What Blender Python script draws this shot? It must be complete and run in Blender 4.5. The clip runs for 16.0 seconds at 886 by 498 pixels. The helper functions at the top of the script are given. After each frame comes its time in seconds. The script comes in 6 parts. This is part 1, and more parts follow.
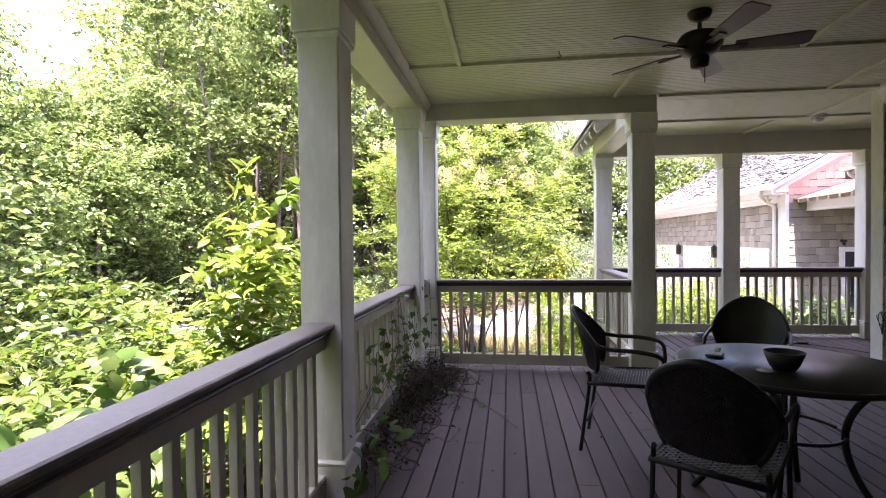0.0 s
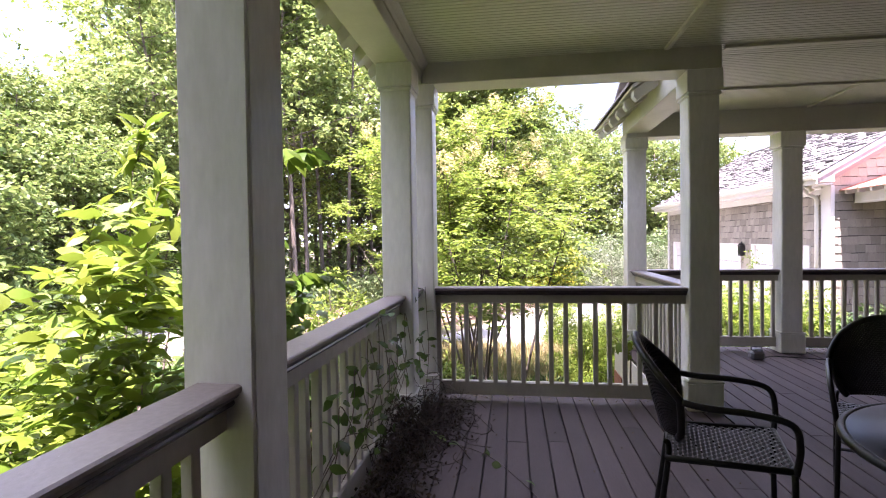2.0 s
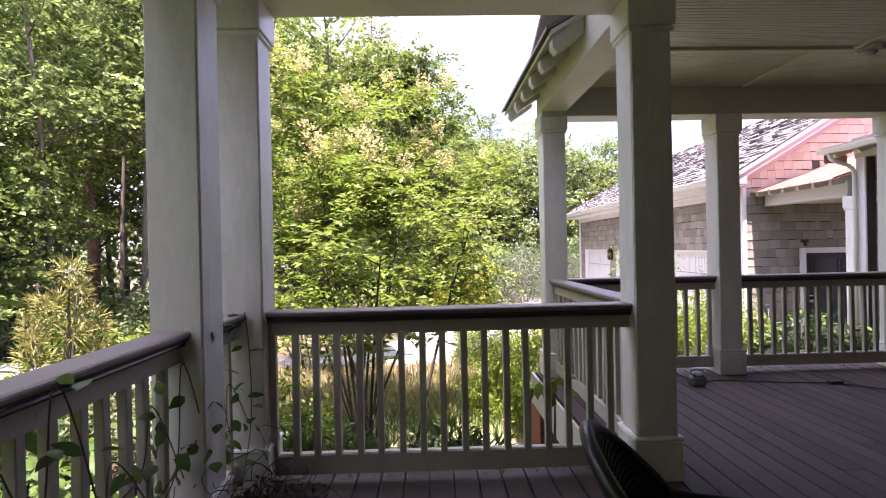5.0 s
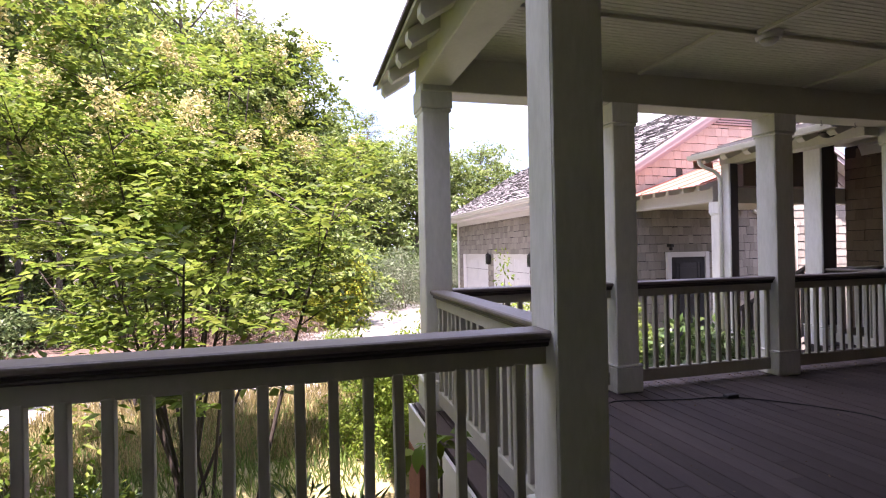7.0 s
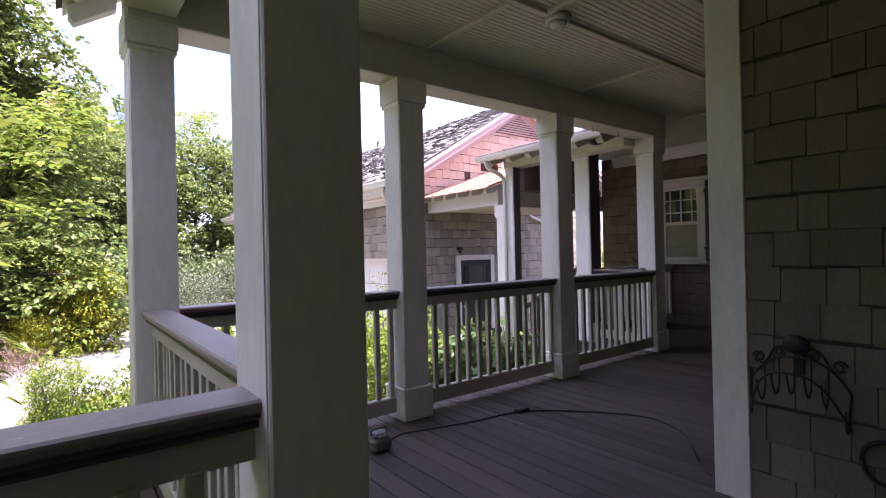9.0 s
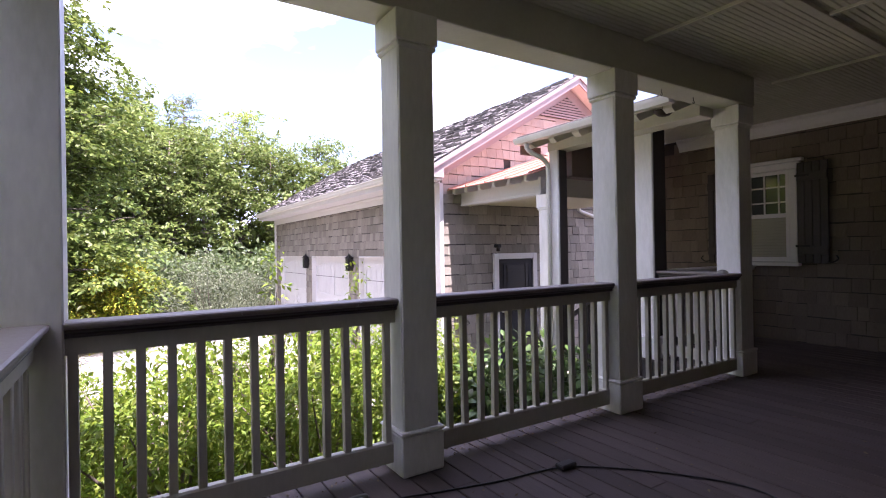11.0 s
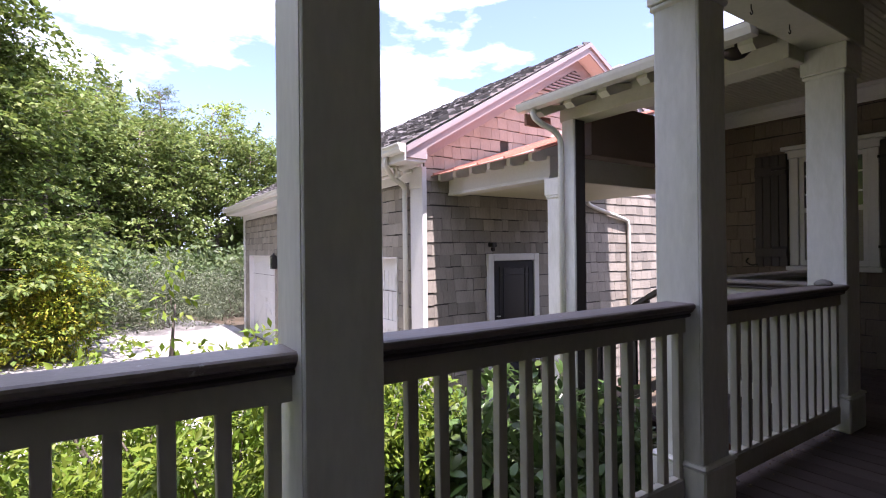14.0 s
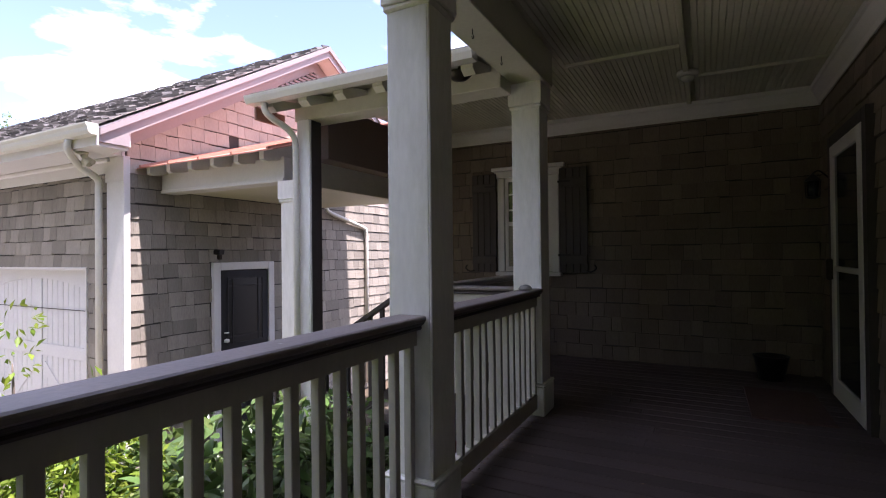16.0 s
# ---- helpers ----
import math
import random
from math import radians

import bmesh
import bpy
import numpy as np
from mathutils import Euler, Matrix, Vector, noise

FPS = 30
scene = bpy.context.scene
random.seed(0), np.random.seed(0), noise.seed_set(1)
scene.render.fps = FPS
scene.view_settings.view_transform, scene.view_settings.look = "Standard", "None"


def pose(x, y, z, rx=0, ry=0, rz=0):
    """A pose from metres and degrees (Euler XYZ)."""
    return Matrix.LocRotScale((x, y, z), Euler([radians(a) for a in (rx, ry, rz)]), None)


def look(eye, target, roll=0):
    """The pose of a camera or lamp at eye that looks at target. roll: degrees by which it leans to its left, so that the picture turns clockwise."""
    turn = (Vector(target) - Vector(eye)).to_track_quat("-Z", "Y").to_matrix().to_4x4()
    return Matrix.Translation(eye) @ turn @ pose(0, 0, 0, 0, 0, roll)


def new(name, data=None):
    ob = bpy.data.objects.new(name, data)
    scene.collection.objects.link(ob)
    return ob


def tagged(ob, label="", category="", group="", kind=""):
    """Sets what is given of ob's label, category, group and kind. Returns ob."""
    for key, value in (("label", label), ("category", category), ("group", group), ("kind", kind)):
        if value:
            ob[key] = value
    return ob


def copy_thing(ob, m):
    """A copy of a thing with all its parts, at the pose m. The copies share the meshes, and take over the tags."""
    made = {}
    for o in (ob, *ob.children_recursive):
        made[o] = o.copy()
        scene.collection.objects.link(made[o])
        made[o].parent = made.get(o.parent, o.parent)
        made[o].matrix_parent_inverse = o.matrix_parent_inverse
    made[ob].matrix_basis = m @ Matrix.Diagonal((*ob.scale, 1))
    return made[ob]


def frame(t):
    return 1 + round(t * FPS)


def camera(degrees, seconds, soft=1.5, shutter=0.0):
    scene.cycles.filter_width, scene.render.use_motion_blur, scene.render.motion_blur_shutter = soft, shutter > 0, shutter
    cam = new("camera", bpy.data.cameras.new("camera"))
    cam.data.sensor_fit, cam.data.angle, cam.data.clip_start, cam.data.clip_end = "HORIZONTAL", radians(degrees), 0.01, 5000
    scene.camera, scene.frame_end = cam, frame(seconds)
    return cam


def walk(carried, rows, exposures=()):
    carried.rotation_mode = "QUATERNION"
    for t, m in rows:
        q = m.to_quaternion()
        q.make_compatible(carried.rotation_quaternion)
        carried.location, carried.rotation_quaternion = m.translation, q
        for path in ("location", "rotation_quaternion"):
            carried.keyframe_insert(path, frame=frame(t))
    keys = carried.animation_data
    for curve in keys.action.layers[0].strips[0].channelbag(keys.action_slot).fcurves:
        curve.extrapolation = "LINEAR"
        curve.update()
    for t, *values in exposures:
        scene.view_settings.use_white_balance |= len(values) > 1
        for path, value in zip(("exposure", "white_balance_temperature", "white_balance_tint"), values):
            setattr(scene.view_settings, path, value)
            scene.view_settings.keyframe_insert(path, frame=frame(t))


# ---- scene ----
cam = camera(82.7, 16.0, soft=1.1)
# seconds, x, y, z, yaw, pitch, roll
ROWS = [
    (0.0, 0.301, 0.136, 1.340, 7.44, -1.00, 0.60),
    (0.5, 0.277, 0.401, 1.352, 7.79, -1.20, 0.50),
    (1.0, 0.258, 0.678, 1.359, 7.88, -1.40, 0.50),
    (1.5, 0.243, 0.952, 1.338, 8.08, -1.20, 0.80),
    (2.0, 0.182, 1.257, 1.328, 7.82, -1.20, 0.80),
    (2.5, 0.193, 1.548, 1.297, 7.82, -0.86, 0.80),
    (3.0, 0.215, 1.770, 1.274, 7.61, -0.46, 1.00),
    (3.5, 0.231, 1.994, 1.273, 6.86, -0.43, 0.80),
    (4.0, 0.296, 2.199, 1.252, 3.84, -0.17, 0.90),
    (6.5, 0.565, 3.342, 1.246, -10.29, 0.03, 1.10),
    (7.0, 0.624, 3.584, 1.238, -15.27, 0.11, 1.10),
    (7.5, 0.740, 3.799, 1.235, -21.63, 0.06, 1.20),
    (8.0, 0.861, 3.972, 1.229, -27.77, 0.17, 1.20),
    (8.5, 0.984, 4.145, 1.221, -33.79, 0.17, 1.20),
    (9.0, 1.180, 4.286, 1.212, -37.79, 0.17, 1.30),
    (11.5, 2.063, 5.196, 1.166, -30.10, 0.06, 0.60),
    (12.0, 2.205, 5.455, 1.152, -27.59, -0.06, 0.30),
    (12.5, 2.337, 5.676, 1.160, -26.26, 0.00, 0.50),
    (13.0, 2.467, 5.860, 1.160, -26.17, 0.06, 0.50),
    (13.5, 2.618, 5.997, 1.166, -28.32, 0.11, 0.60),
    (14.0, 2.761, 6.122, 1.172, -33.71, 0.14, 0.60),
    (14.5, 2.877, 6.247, 1.171, -40.88, 0.17, 0.50),
    (15.0, 2.957, 6.308, 1.176, -50.48, 0.32, 0.60),
    (15.5, 2.997, 6.301, 1.183, -57.21, 0.46, 0.70),
    (16.0, 3.015, 6.274, 1.192, -62.45, 0.54, 0.60),
]
walk(cam, [(t, pose(x, y, z, 90 + pitch, roll, yaw)) for t, x, y, z, yaw, pitch, roll in ROWS],
     exposures=((0.0, 3.25, 6200, 37), (3.5, 2.74, 6300, 40), (7.0, 2.2, 6400, 38), (9.0, 2.25, 6100, 40), (11.5, 2.2, 6100, 36), (12.5, 1.95, 6150, 31), (13.5, 1.86, 6100, 32), (14.5, 1.76, 6100, 31), (16.0, 1.86, 6150, 30)))

# ---- world, sun ----
SUN_TO = Vector((-0.05, -0.35, 1.0)).normalized()
world = bpy.data.worlds.new("world")
scene.world = world
world.use_nodes = True
wn, wl = world.node_tree.nodes, world.node_tree.links
wn.clear()
w_out = wn.new("ShaderNodeOutputWorld")
w_bg = wn.new("ShaderNodeBackground")
w_sky = wn.new("ShaderNodeTexSky")
w_sky.sky_type = "NISHITA"
w_sky.sun_disc = False
w_sky.sun_elevation = math.asin(SUN_TO.z)
w_sky.sun_rotation = math.atan2(SUN_TO.x, SUN_TO.y)
w_sky.dust_density = 2.0
w_co = wn.new("ShaderNodeTexCoord")
w_map = wn.new("ShaderNodeMapping")
w_map.inputs["Scale"].default_value = (1.0, 1.0, 2.6)
w_map.inputs["Location"].default_value = (0.35, 0.1, 0.0)
w_noise = wn.new("ShaderNodeTexNoise")
w_noise.inputs["Scale"].default_value = 2.3
w_noise.inputs["Detail"].default_value = 7.0
w_noise.inputs["Roughness"].default_value = 0.55
w_ramp = wn.new("ShaderNodeValToRGB")
w_ramp.color_ramp.elements[0].position = 0.47
w_ramp.color_ramp.elements[1].position = 0.55
w_mix = wn.new("ShaderNodeMix")
w_mix.data_type = "RGBA"
w_mix.inputs["B"].default_value = (6.0, 6.7, 7.8, 1)
wl.new(w_co.outputs["Generated"], w_map.inputs["Vector"])
wl.new(w_map.outputs["Vector"], w_noise.inputs["Vector"])
wl.new(w_noise.outputs["Fac"], w_ramp.inputs["Fac"])
wl.new(w_ramp.outputs["Color"], w_mix.inputs["Factor"])
wl.new(w_sky.outputs["Color"], w_mix.inputs["A"])
wl.new(w_mix.outputs["Result"], w_bg.inputs["Color"])
wl.new(w_bg.outputs["Background"], w_out.inputs["Surface"])
w_bg.inputs["Strength"].default_value = 0.12
sun = new("sun", bpy.data.lights.new("sun", "SUN"))
sun.data.energy = 5.0
sun.data.angle = radians(0.6)
sun.data.color = (1.0, 0.95, 0.86)
sun.matrix_world = look(SUN_TO * 50, (0, 0, 0))


# ---- materials ----
def material(name, base, rough=0.6, metal=0.0, vary=0.12, scale=6.0, fine=60.0, bump=0.15, stretch=(1, 1, 1),
             dirt=None, dirt_scale=2.0, dirt_amount=0.5, per_object=0.0, per_island=0.0, hue=0.0, spec=0.5, trans=0.0, bump_dist=0.004, dirt_range=(0.5, 0.75)):
    """A node material: base colour with variation at two scales, optional dirt, relief and per-piece shifts."""
    m = bpy.data.materials.new(name)
    m.use_nodes = True
    n, l = m.node_tree.nodes, m.node_tree.links
    bsdf = n["Principled BSDF"]
    bsdf.inputs["Roughness"].default_value = rough
    bsdf.inputs["Metallic"].default_value = metal
    bsdf.inputs["Specular IOR Level"].default_value = spec
    co = n.new("ShaderNodeTexCoord")
    mp = n.new("ShaderNodeMapping")
    mp.inputs["Scale"].default_value = stretch
    geo = n.new("ShaderNodeNewGeometry")
    l.new(geo.outputs["Position"], mp.inputs["Vector"])
    big = n.new("ShaderNodeTexNoise")
    big.inputs["Scale"].default_value = scale
    big.inputs["Detail"].default_value = 4
    small = n.new("ShaderNodeTexNoise")
    small.inputs["Scale"].default_value = fine
    small.inputs["Detail"].default_value = 3
    l.new(mp.outputs["Vector"], big.inputs["Vector"])
    l.new(mp.outputs["Vector"], small.inputs["Vector"])
    add = n.new("ShaderNodeMath")
    add.operation = "ADD"
    l.new(big.outputs["Fac"], add.inputs[0])
    l.new(small.outputs["Fac"], add.inputs[1])
    rng = n.new("ShaderNodeMapRange")
    rng.inputs["From Min"].default_value, rng.inputs["From Max"].default_value = 0.65, 1.35
    rng.inputs["To Min"].default_value, rng.inputs["To Max"].default_value = 1 - vary, 1 + vary
    l.new(add.outputs[0], rng.inputs["Value"])
    hsv = n.new("ShaderNodeHueSaturation")
    hsv.inputs["Color"].default_value = (*base, 1)
    value = rng.outputs["Result"]
    if per_object or per_island:
        rnd = n.new("ShaderNodeObjectInfo").outputs["Random"] if per_object else geo.outputs["Random Per Island"]
        amt = per_object or per_island
        r2 = n.new("ShaderNodeMapRange")
        r2.inputs["To Min"].default_value, r2.inputs["To Max"].default_value = 1 - amt, 1 + amt
        l.new(rnd, r2.inputs["Value"])
        mul = n.new("ShaderNodeMath")
        mul.operation = "MULTIPLY"
        l.new(value, mul.inputs[0])
        l.new(r2.outputs["Result"], mul.inputs[1])
        value = mul.outputs[0]
        if hue:
            wn3 = n.new("ShaderNodeTexWhiteNoise")
            wn3.noise_dimensions = "1D"
            l.new(rnd, wn3.inputs["W"])
            r3 = n.new("ShaderNodeMapRange")
            r3.inputs["To Min"].default_value, r3.inputs["To Max"].default_value = 0.5 - hue, 0.5 + hue
            l.new(wn3.outputs["Value"], r3.inputs["Value"])
            l.new(r3.outputs["Result"], hsv.inputs["Hue"])
    l.new(value, hsv.inputs["Value"])
    colour = hsv.outputs["Color"]
    if dirt:
        dn = n.new("ShaderNodeTexNoise")
        dn.inputs["Scale"].default_value = dirt_scale
        dn.inputs["Detail"].default_value = 8
        dn.inputs["Roughness"].default_value = 0.7
        l.new(mp.outputs["Vector"], dn.inputs["Vector"])
        dr = n.new("ShaderNodeMapRange")
        dr.inputs["From Min"].default_value, dr.inputs["From Max"].default_value = dirt_range
        dr.inputs["To Max"].default_value = dirt_amount
        l.new(dn.outputs["Fac"], dr.inputs["Value"])
        mx = n.new("ShaderNodeMix")
        mx.data_type = "RGBA"
        mx.inputs["B"].default_value = (*dirt, 1)
        l.new(dr.outputs["Result"], mx.inputs["Factor"])
        l.new(colour, mx.inputs["A"])
        colour = mx.outputs["Result"]
    l.new(colour, bsdf.inputs["Base Color"])
    if bump:
        bp = n.new("ShaderNodeBump")
        bp.inputs["Strength"].default_value = bump
        bp.inputs["Distance"].default_value = bump_dist
        l.new(small.outputs["Fac"], bp.inputs["Height"])
        l.new(bp.outputs["Normal"], bsdf.inputs["Normal"])
    if trans:
        tr = n.new("ShaderNodeBsdfTranslucent")
        ms = n.new("ShaderNodeMixShader")
        ms.inputs["Fac"].default_value = trans
        l.new(colour, tr.inputs["Color"])
        l.new(bsdf.outputs["BSDF"], ms.inputs[1])
        l.new(tr.outputs["BSDF"], ms.inputs[2])
        l.new(ms.outputs["Shader"], n["Material Output"].inputs["Surface"])
    return m


WHITE = material("white_paint", (0.75, 0.73, 0.70), 0.5, vary=0.08, scale=3, fine=40, bump=0.12, stretch=(1, 1, 0.3),
                 dirt=(0.36, 0.355, 0.25), dirt_scale=2.4, dirt_amount=0.5)
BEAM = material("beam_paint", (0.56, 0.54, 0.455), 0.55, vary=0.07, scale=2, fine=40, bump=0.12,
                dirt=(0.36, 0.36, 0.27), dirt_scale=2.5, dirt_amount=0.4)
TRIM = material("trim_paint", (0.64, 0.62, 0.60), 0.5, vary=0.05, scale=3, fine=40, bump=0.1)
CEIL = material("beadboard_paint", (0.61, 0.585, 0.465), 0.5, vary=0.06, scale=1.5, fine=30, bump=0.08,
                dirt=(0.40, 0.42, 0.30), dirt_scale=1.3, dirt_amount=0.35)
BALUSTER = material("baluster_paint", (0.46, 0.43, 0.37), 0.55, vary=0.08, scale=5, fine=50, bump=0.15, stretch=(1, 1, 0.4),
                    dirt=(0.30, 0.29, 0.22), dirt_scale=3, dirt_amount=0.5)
RAIL = material("rail_paint", (0.225, 0.187, 0.172), 0.5, vary=0.14, scale=4, fine=60, bump=0.25,
                dirt=(0.48, 0.45, 0.43), dirt_scale=14, dirt_amount=0.8, dirt_range=(0.655, 0.69))
# Red roof's bounced light is put into this trim colour as a rosy tint.
TRIM_ROOF_GLOW = material("trim_roof_bounce", (0.31, 0.26, 0.262), 0.5, vary=0.05, scale=3, fine=40, bump=0.1)
RAIL_DARK = material("rail_moulding_brown", (0.060, 0.045, 0.046), 0.38, vary=0.15, scale=5, fine=60, bump=0.2)
DECK = material("deck_paint", (0.090, 0.068, 0.063), 0.72, vary=0.14, scale=3, fine=45, bump=0.25, stretch=(3, 0.35, 1),
                dirt=(0.075, 0.062, 0.062), dirt_scale=1.6, dirt_amount=0.6, per_object=0.22, spec=0.22)
# Same cedar as the garage, with porch shade put into a darker base.
SHINGLE_SHADED = material("weathered_cedar_shaded", (0.165, 0.131, 0.097), 0.85, vary=0.18, scale=5, fine=90, bump=0.5, stretch=(1, 1, 0.25),
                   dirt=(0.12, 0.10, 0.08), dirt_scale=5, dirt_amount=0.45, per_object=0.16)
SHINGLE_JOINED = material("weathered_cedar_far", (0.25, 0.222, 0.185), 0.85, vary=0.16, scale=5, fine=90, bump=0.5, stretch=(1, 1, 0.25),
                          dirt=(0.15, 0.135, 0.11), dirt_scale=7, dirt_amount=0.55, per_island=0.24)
# Joined house courses carry the same porch shade in their base colour.
HOUSE_JOINED_SHADED = material("weathered_cedar_house_shaded", (0.165, 0.131, 0.097), 0.85, vary=0.18, scale=5, fine=90, bump=0.5, stretch=(1, 1, 0.25),
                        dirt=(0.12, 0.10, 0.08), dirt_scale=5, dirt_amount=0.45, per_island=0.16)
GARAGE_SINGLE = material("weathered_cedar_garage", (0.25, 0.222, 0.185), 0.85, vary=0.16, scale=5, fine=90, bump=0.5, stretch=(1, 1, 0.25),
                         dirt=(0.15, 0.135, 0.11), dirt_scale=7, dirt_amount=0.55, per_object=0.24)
# Cedar tinted salmon to stand for light thrown up by the red roof.
CEDAR_ROOF_GLOW = material("cedar_roof_bounce", (0.39, 0.335, 0.29), 0.8, vary=0.12, scale=5, fine=90, bump=0.4, stretch=(1, 1, 0.25), per_island=0.1)
FELT = material("wall_felt", (0.05, 0.045, 0.04), 0.95, vary=0.1)
ROOF_SH = material("roof_shingle", (0.17, 0.16, 0.155), 0.9, vary=0.25, scale=4, fine=70, bump=0.5, per_island=0.6)
COPPER = material("red_metal_roof", (0.44, 0.205, 0.15), 0.5, metal=0.1, vary=0.12, scale=3, fine=30, bump=0.05)
GUTTER = material("gutter_aluminium", (0.62, 0.60, 0.54), 0.4, vary=0.05, scale=4, fine=40, bump=0.04)
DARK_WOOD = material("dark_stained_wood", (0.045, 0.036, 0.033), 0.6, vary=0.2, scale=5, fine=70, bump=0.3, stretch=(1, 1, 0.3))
BRICK_WOOD = material("red_brown_board", (0.26, 0.135, 0.095), 0.7, vary=0.15, scale=5, fine=60, bump=0.2)
SOFFIT_BROWN = material("brown_soffit_paint", (0.17, 0.125, 0.105), 0.6, vary=0.12, scale=3, fine=50, bump=0.2)
WICKER = material("black_wicker", (0.018, 0.015, 0.015), 0.35, vary=0.25, scale=20, fine=200, bump=0.2)
SEATW = material("grey_woven_seat", (0.075, 0.07, 0.07), 0.4, vary=0.25, scale=20, fine=200, bump=0.2)
IRON = material("black_iron", (0.02, 0.018, 0.018), 0.45, metal=0.3, vary=0.2, scale=15, fine=150, bump=0.2)
BRONZE = material("oiled_bronze", (0.03, 0.022, 0.018), 0.4, metal=0.6, vary=0.2, scale=12, fine=90, bump=0.1)
BLADE = material("fan_blade_wood", (0.085, 0.05, 0.036), 0.4, vary=0.25, scale=4, fine=60, bump=0.1, stretch=(1, 4, 1))
TABLETOP = material("smoked_tabletop", (0.022, 0.021, 0.023), 0.33, vary=0.15, scale=5, fine=60, bump=0.03, spec=0.12)
CONCRETE = material("pale_gravel_drive", (0.265, 0.252, 0.235), 0.9, vary=0.38, scale=1.2, fine=22, bump=0.6, dirt=(0.12, 0.10, 0.075), dirt_scale=0.6, dirt_amount=0.5, bump_dist=0.02)
GROUND = material("leaf_litter_ground", (0.075, 0.055, 0.034), 0.95, vary=0.3, scale=0.7, fine=14, bump=0.8, dirt=(0.07, 0.10, 0.03), dirt_scale=0.25, dirt_amount=0.9, bump_dist=0.03)
MULCH = material("red_mulch", (0.14, 0.088, 0.068), 0.95, vary=0.3, scale=3, fine=40, bump=0.9, bump_dist=0.03)
STRAW = material("straw_grass", (0.36, 0.30, 0.14), 0.9, vary=0.25, scale=2, fine=50, per_island=0.3, bump=0, trans=0.3)
DRYLAWN = material("dry_lawn", (0.30, 0.265, 0.12), 0.95, vary=0.35, scale=1.4, fine=40, bump=0.8, dirt=(0.16, 0.19, 0.05), dirt_scale=0.9, dirt_amount=0.8, bump_dist=0.03)
GRASS = material("grass_blade", (0.15, 0.22, 0.05), 0.7, vary=0.2, scale=2, fine=30, per_island=0.3, hue=0.02, bump=0, trans=0.35)
BARK = material("bark_grey", (0.13, 0.105, 0.085), 0.95, vary=0.3, scale=3, fine=25, bump=1.0, stretch=(3, 3, 0.6), bump_dist=0.02)
BARK_DARK = material("bark_dark", (0.065, 0.05, 0.04), 0.95, vary=0.3, scale=3, fine=25, bump=0.8, stretch=(3, 3, 0.6), bump_dist=0.01)
BARK_RED = material("bark_pine", (0.155, 0.095, 0.07), 0.95, vary=0.3, scale=3, fine=25, bump=1.0, stretch=(3, 3, 0.6), bump_dist=0.02)


def leaf_mat(name, base, trans=0.45, vary=0.3, hue=0.02, rough=0.5, spec=0.35):
    return material(name, base, rough, vary=0.12, scale=0.6, fine=8, bump=0, per_island=vary, hue=hue, trans=trans, spec=spec)


# Darker leaf green stands in for canopy shade on the undergrowth.
LEAF_SHADE = leaf_mat("leaf_canopy_shade", (0.095, 0.135, 0.05), trans=0.35, vary=0.4)
LEAF_FOREST = leaf_mat("leaf_forest", (0.17, 0.225, 0.066), trans=0.5, vary=0.4)
LEAF_EVERGREEN = leaf_mat("leaf_evergreen", (0.15, 0.20, 0.052), trans=0.4, vary=0.45)
LEAF_DOGWOOD = leaf_mat("leaf_dogwood", (0.125, 0.172, 0.036), trans=0.4, vary=0.5)
LEAF_LIGHT = leaf_mat("leaf_forest_light", (0.26, 0.325, 0.078), trans=0.55, vary=0.4)
LEAF_MAPLE = leaf_mat("leaf_maple", (0.15, 0.208, 0.055), trans=0.45, vary=0.5)
LEAF_CANE = leaf_mat("leaf_cane", (0.10, 0.165, 0.02), trans=0.55, vary=0.35, spec=0.2)
LEAF_PINE = leaf_mat("pine_needles", (0.14, 0.175, 0.075), trans=0.35)
LEAF_BRIGHT = leaf_mat("leaf_bright_shrub", (0.088, 0.134, 0.017), trans=0.45, vary=0.5)
LEAF_MID = leaf_mat("leaf_mid_green", (0.085, 0.145, 0.026), trans=0.5)
LEAF_MYRTLE = leaf_mat("leaf_myrtle", (0.15, 0.208, 0.03), trans=0.5, vary=0.45)
LEAF_GREY = leaf_mat("leaf_grey_shrub", (0.135, 0.16, 0.095), trans=0.25)
LEAF_YELLOW = leaf_mat("leaf_golden", (0.34, 0.36, 0.033), trans=0.45, vary=0.6, hue=0.05)
LEAF_DARK = leaf_mat("leaf_glossy_dark", (0.075, 0.125, 0.034), trans=0.25, rough=0.3)
LEAF_HEDGE = leaf_mat("leaf_hedge", (0.16, 0.228, 0.026), trans=0.45)
LEAF_VINE = leaf_mat("leaf_vine", (0.095, 0.155, 0.036), trans=0.4)
LEAF_DEAD = leaf_mat("leaf_dry", (0.07, 0.05, 0.036), trans=0.1, rough=0.95, spec=0.05)
LEAF_RED = leaf_mat("leaf_reddish", (0.165, 0.112, 0.085), trans=0.3)
LEAF_PLUME = leaf_mat("leaf_plume", (0.19, 0.185, 0.05), trans=0.4, vary=0.4)
LEAF_LITTER = leaf_mat("leaf_litter", (0.15, 0.11, 0.07), trans=0.1, vary=0.5, rough=0.9, spec=0.1)
BLOOM = leaf_mat("cream_blossom", (0.48, 0.43, 0.19), trans=0.4, vary=0.2)
GLASS = bpy.data.materials.new("window_glass")
GLASS.use_nodes = True
GLASS.node_tree.nodes["Principled BSDF"].inputs["Base Color"].default_value = (0.03, 0.035, 0.035, 1)
GLASS.node_tree.nodes["Principled BSDF"].inputs["Roughness"].default_value = 0.06
GLASS.node_tree.nodes["Principled BSDF"].inputs["Specular IOR Level"].default_value = 0.9
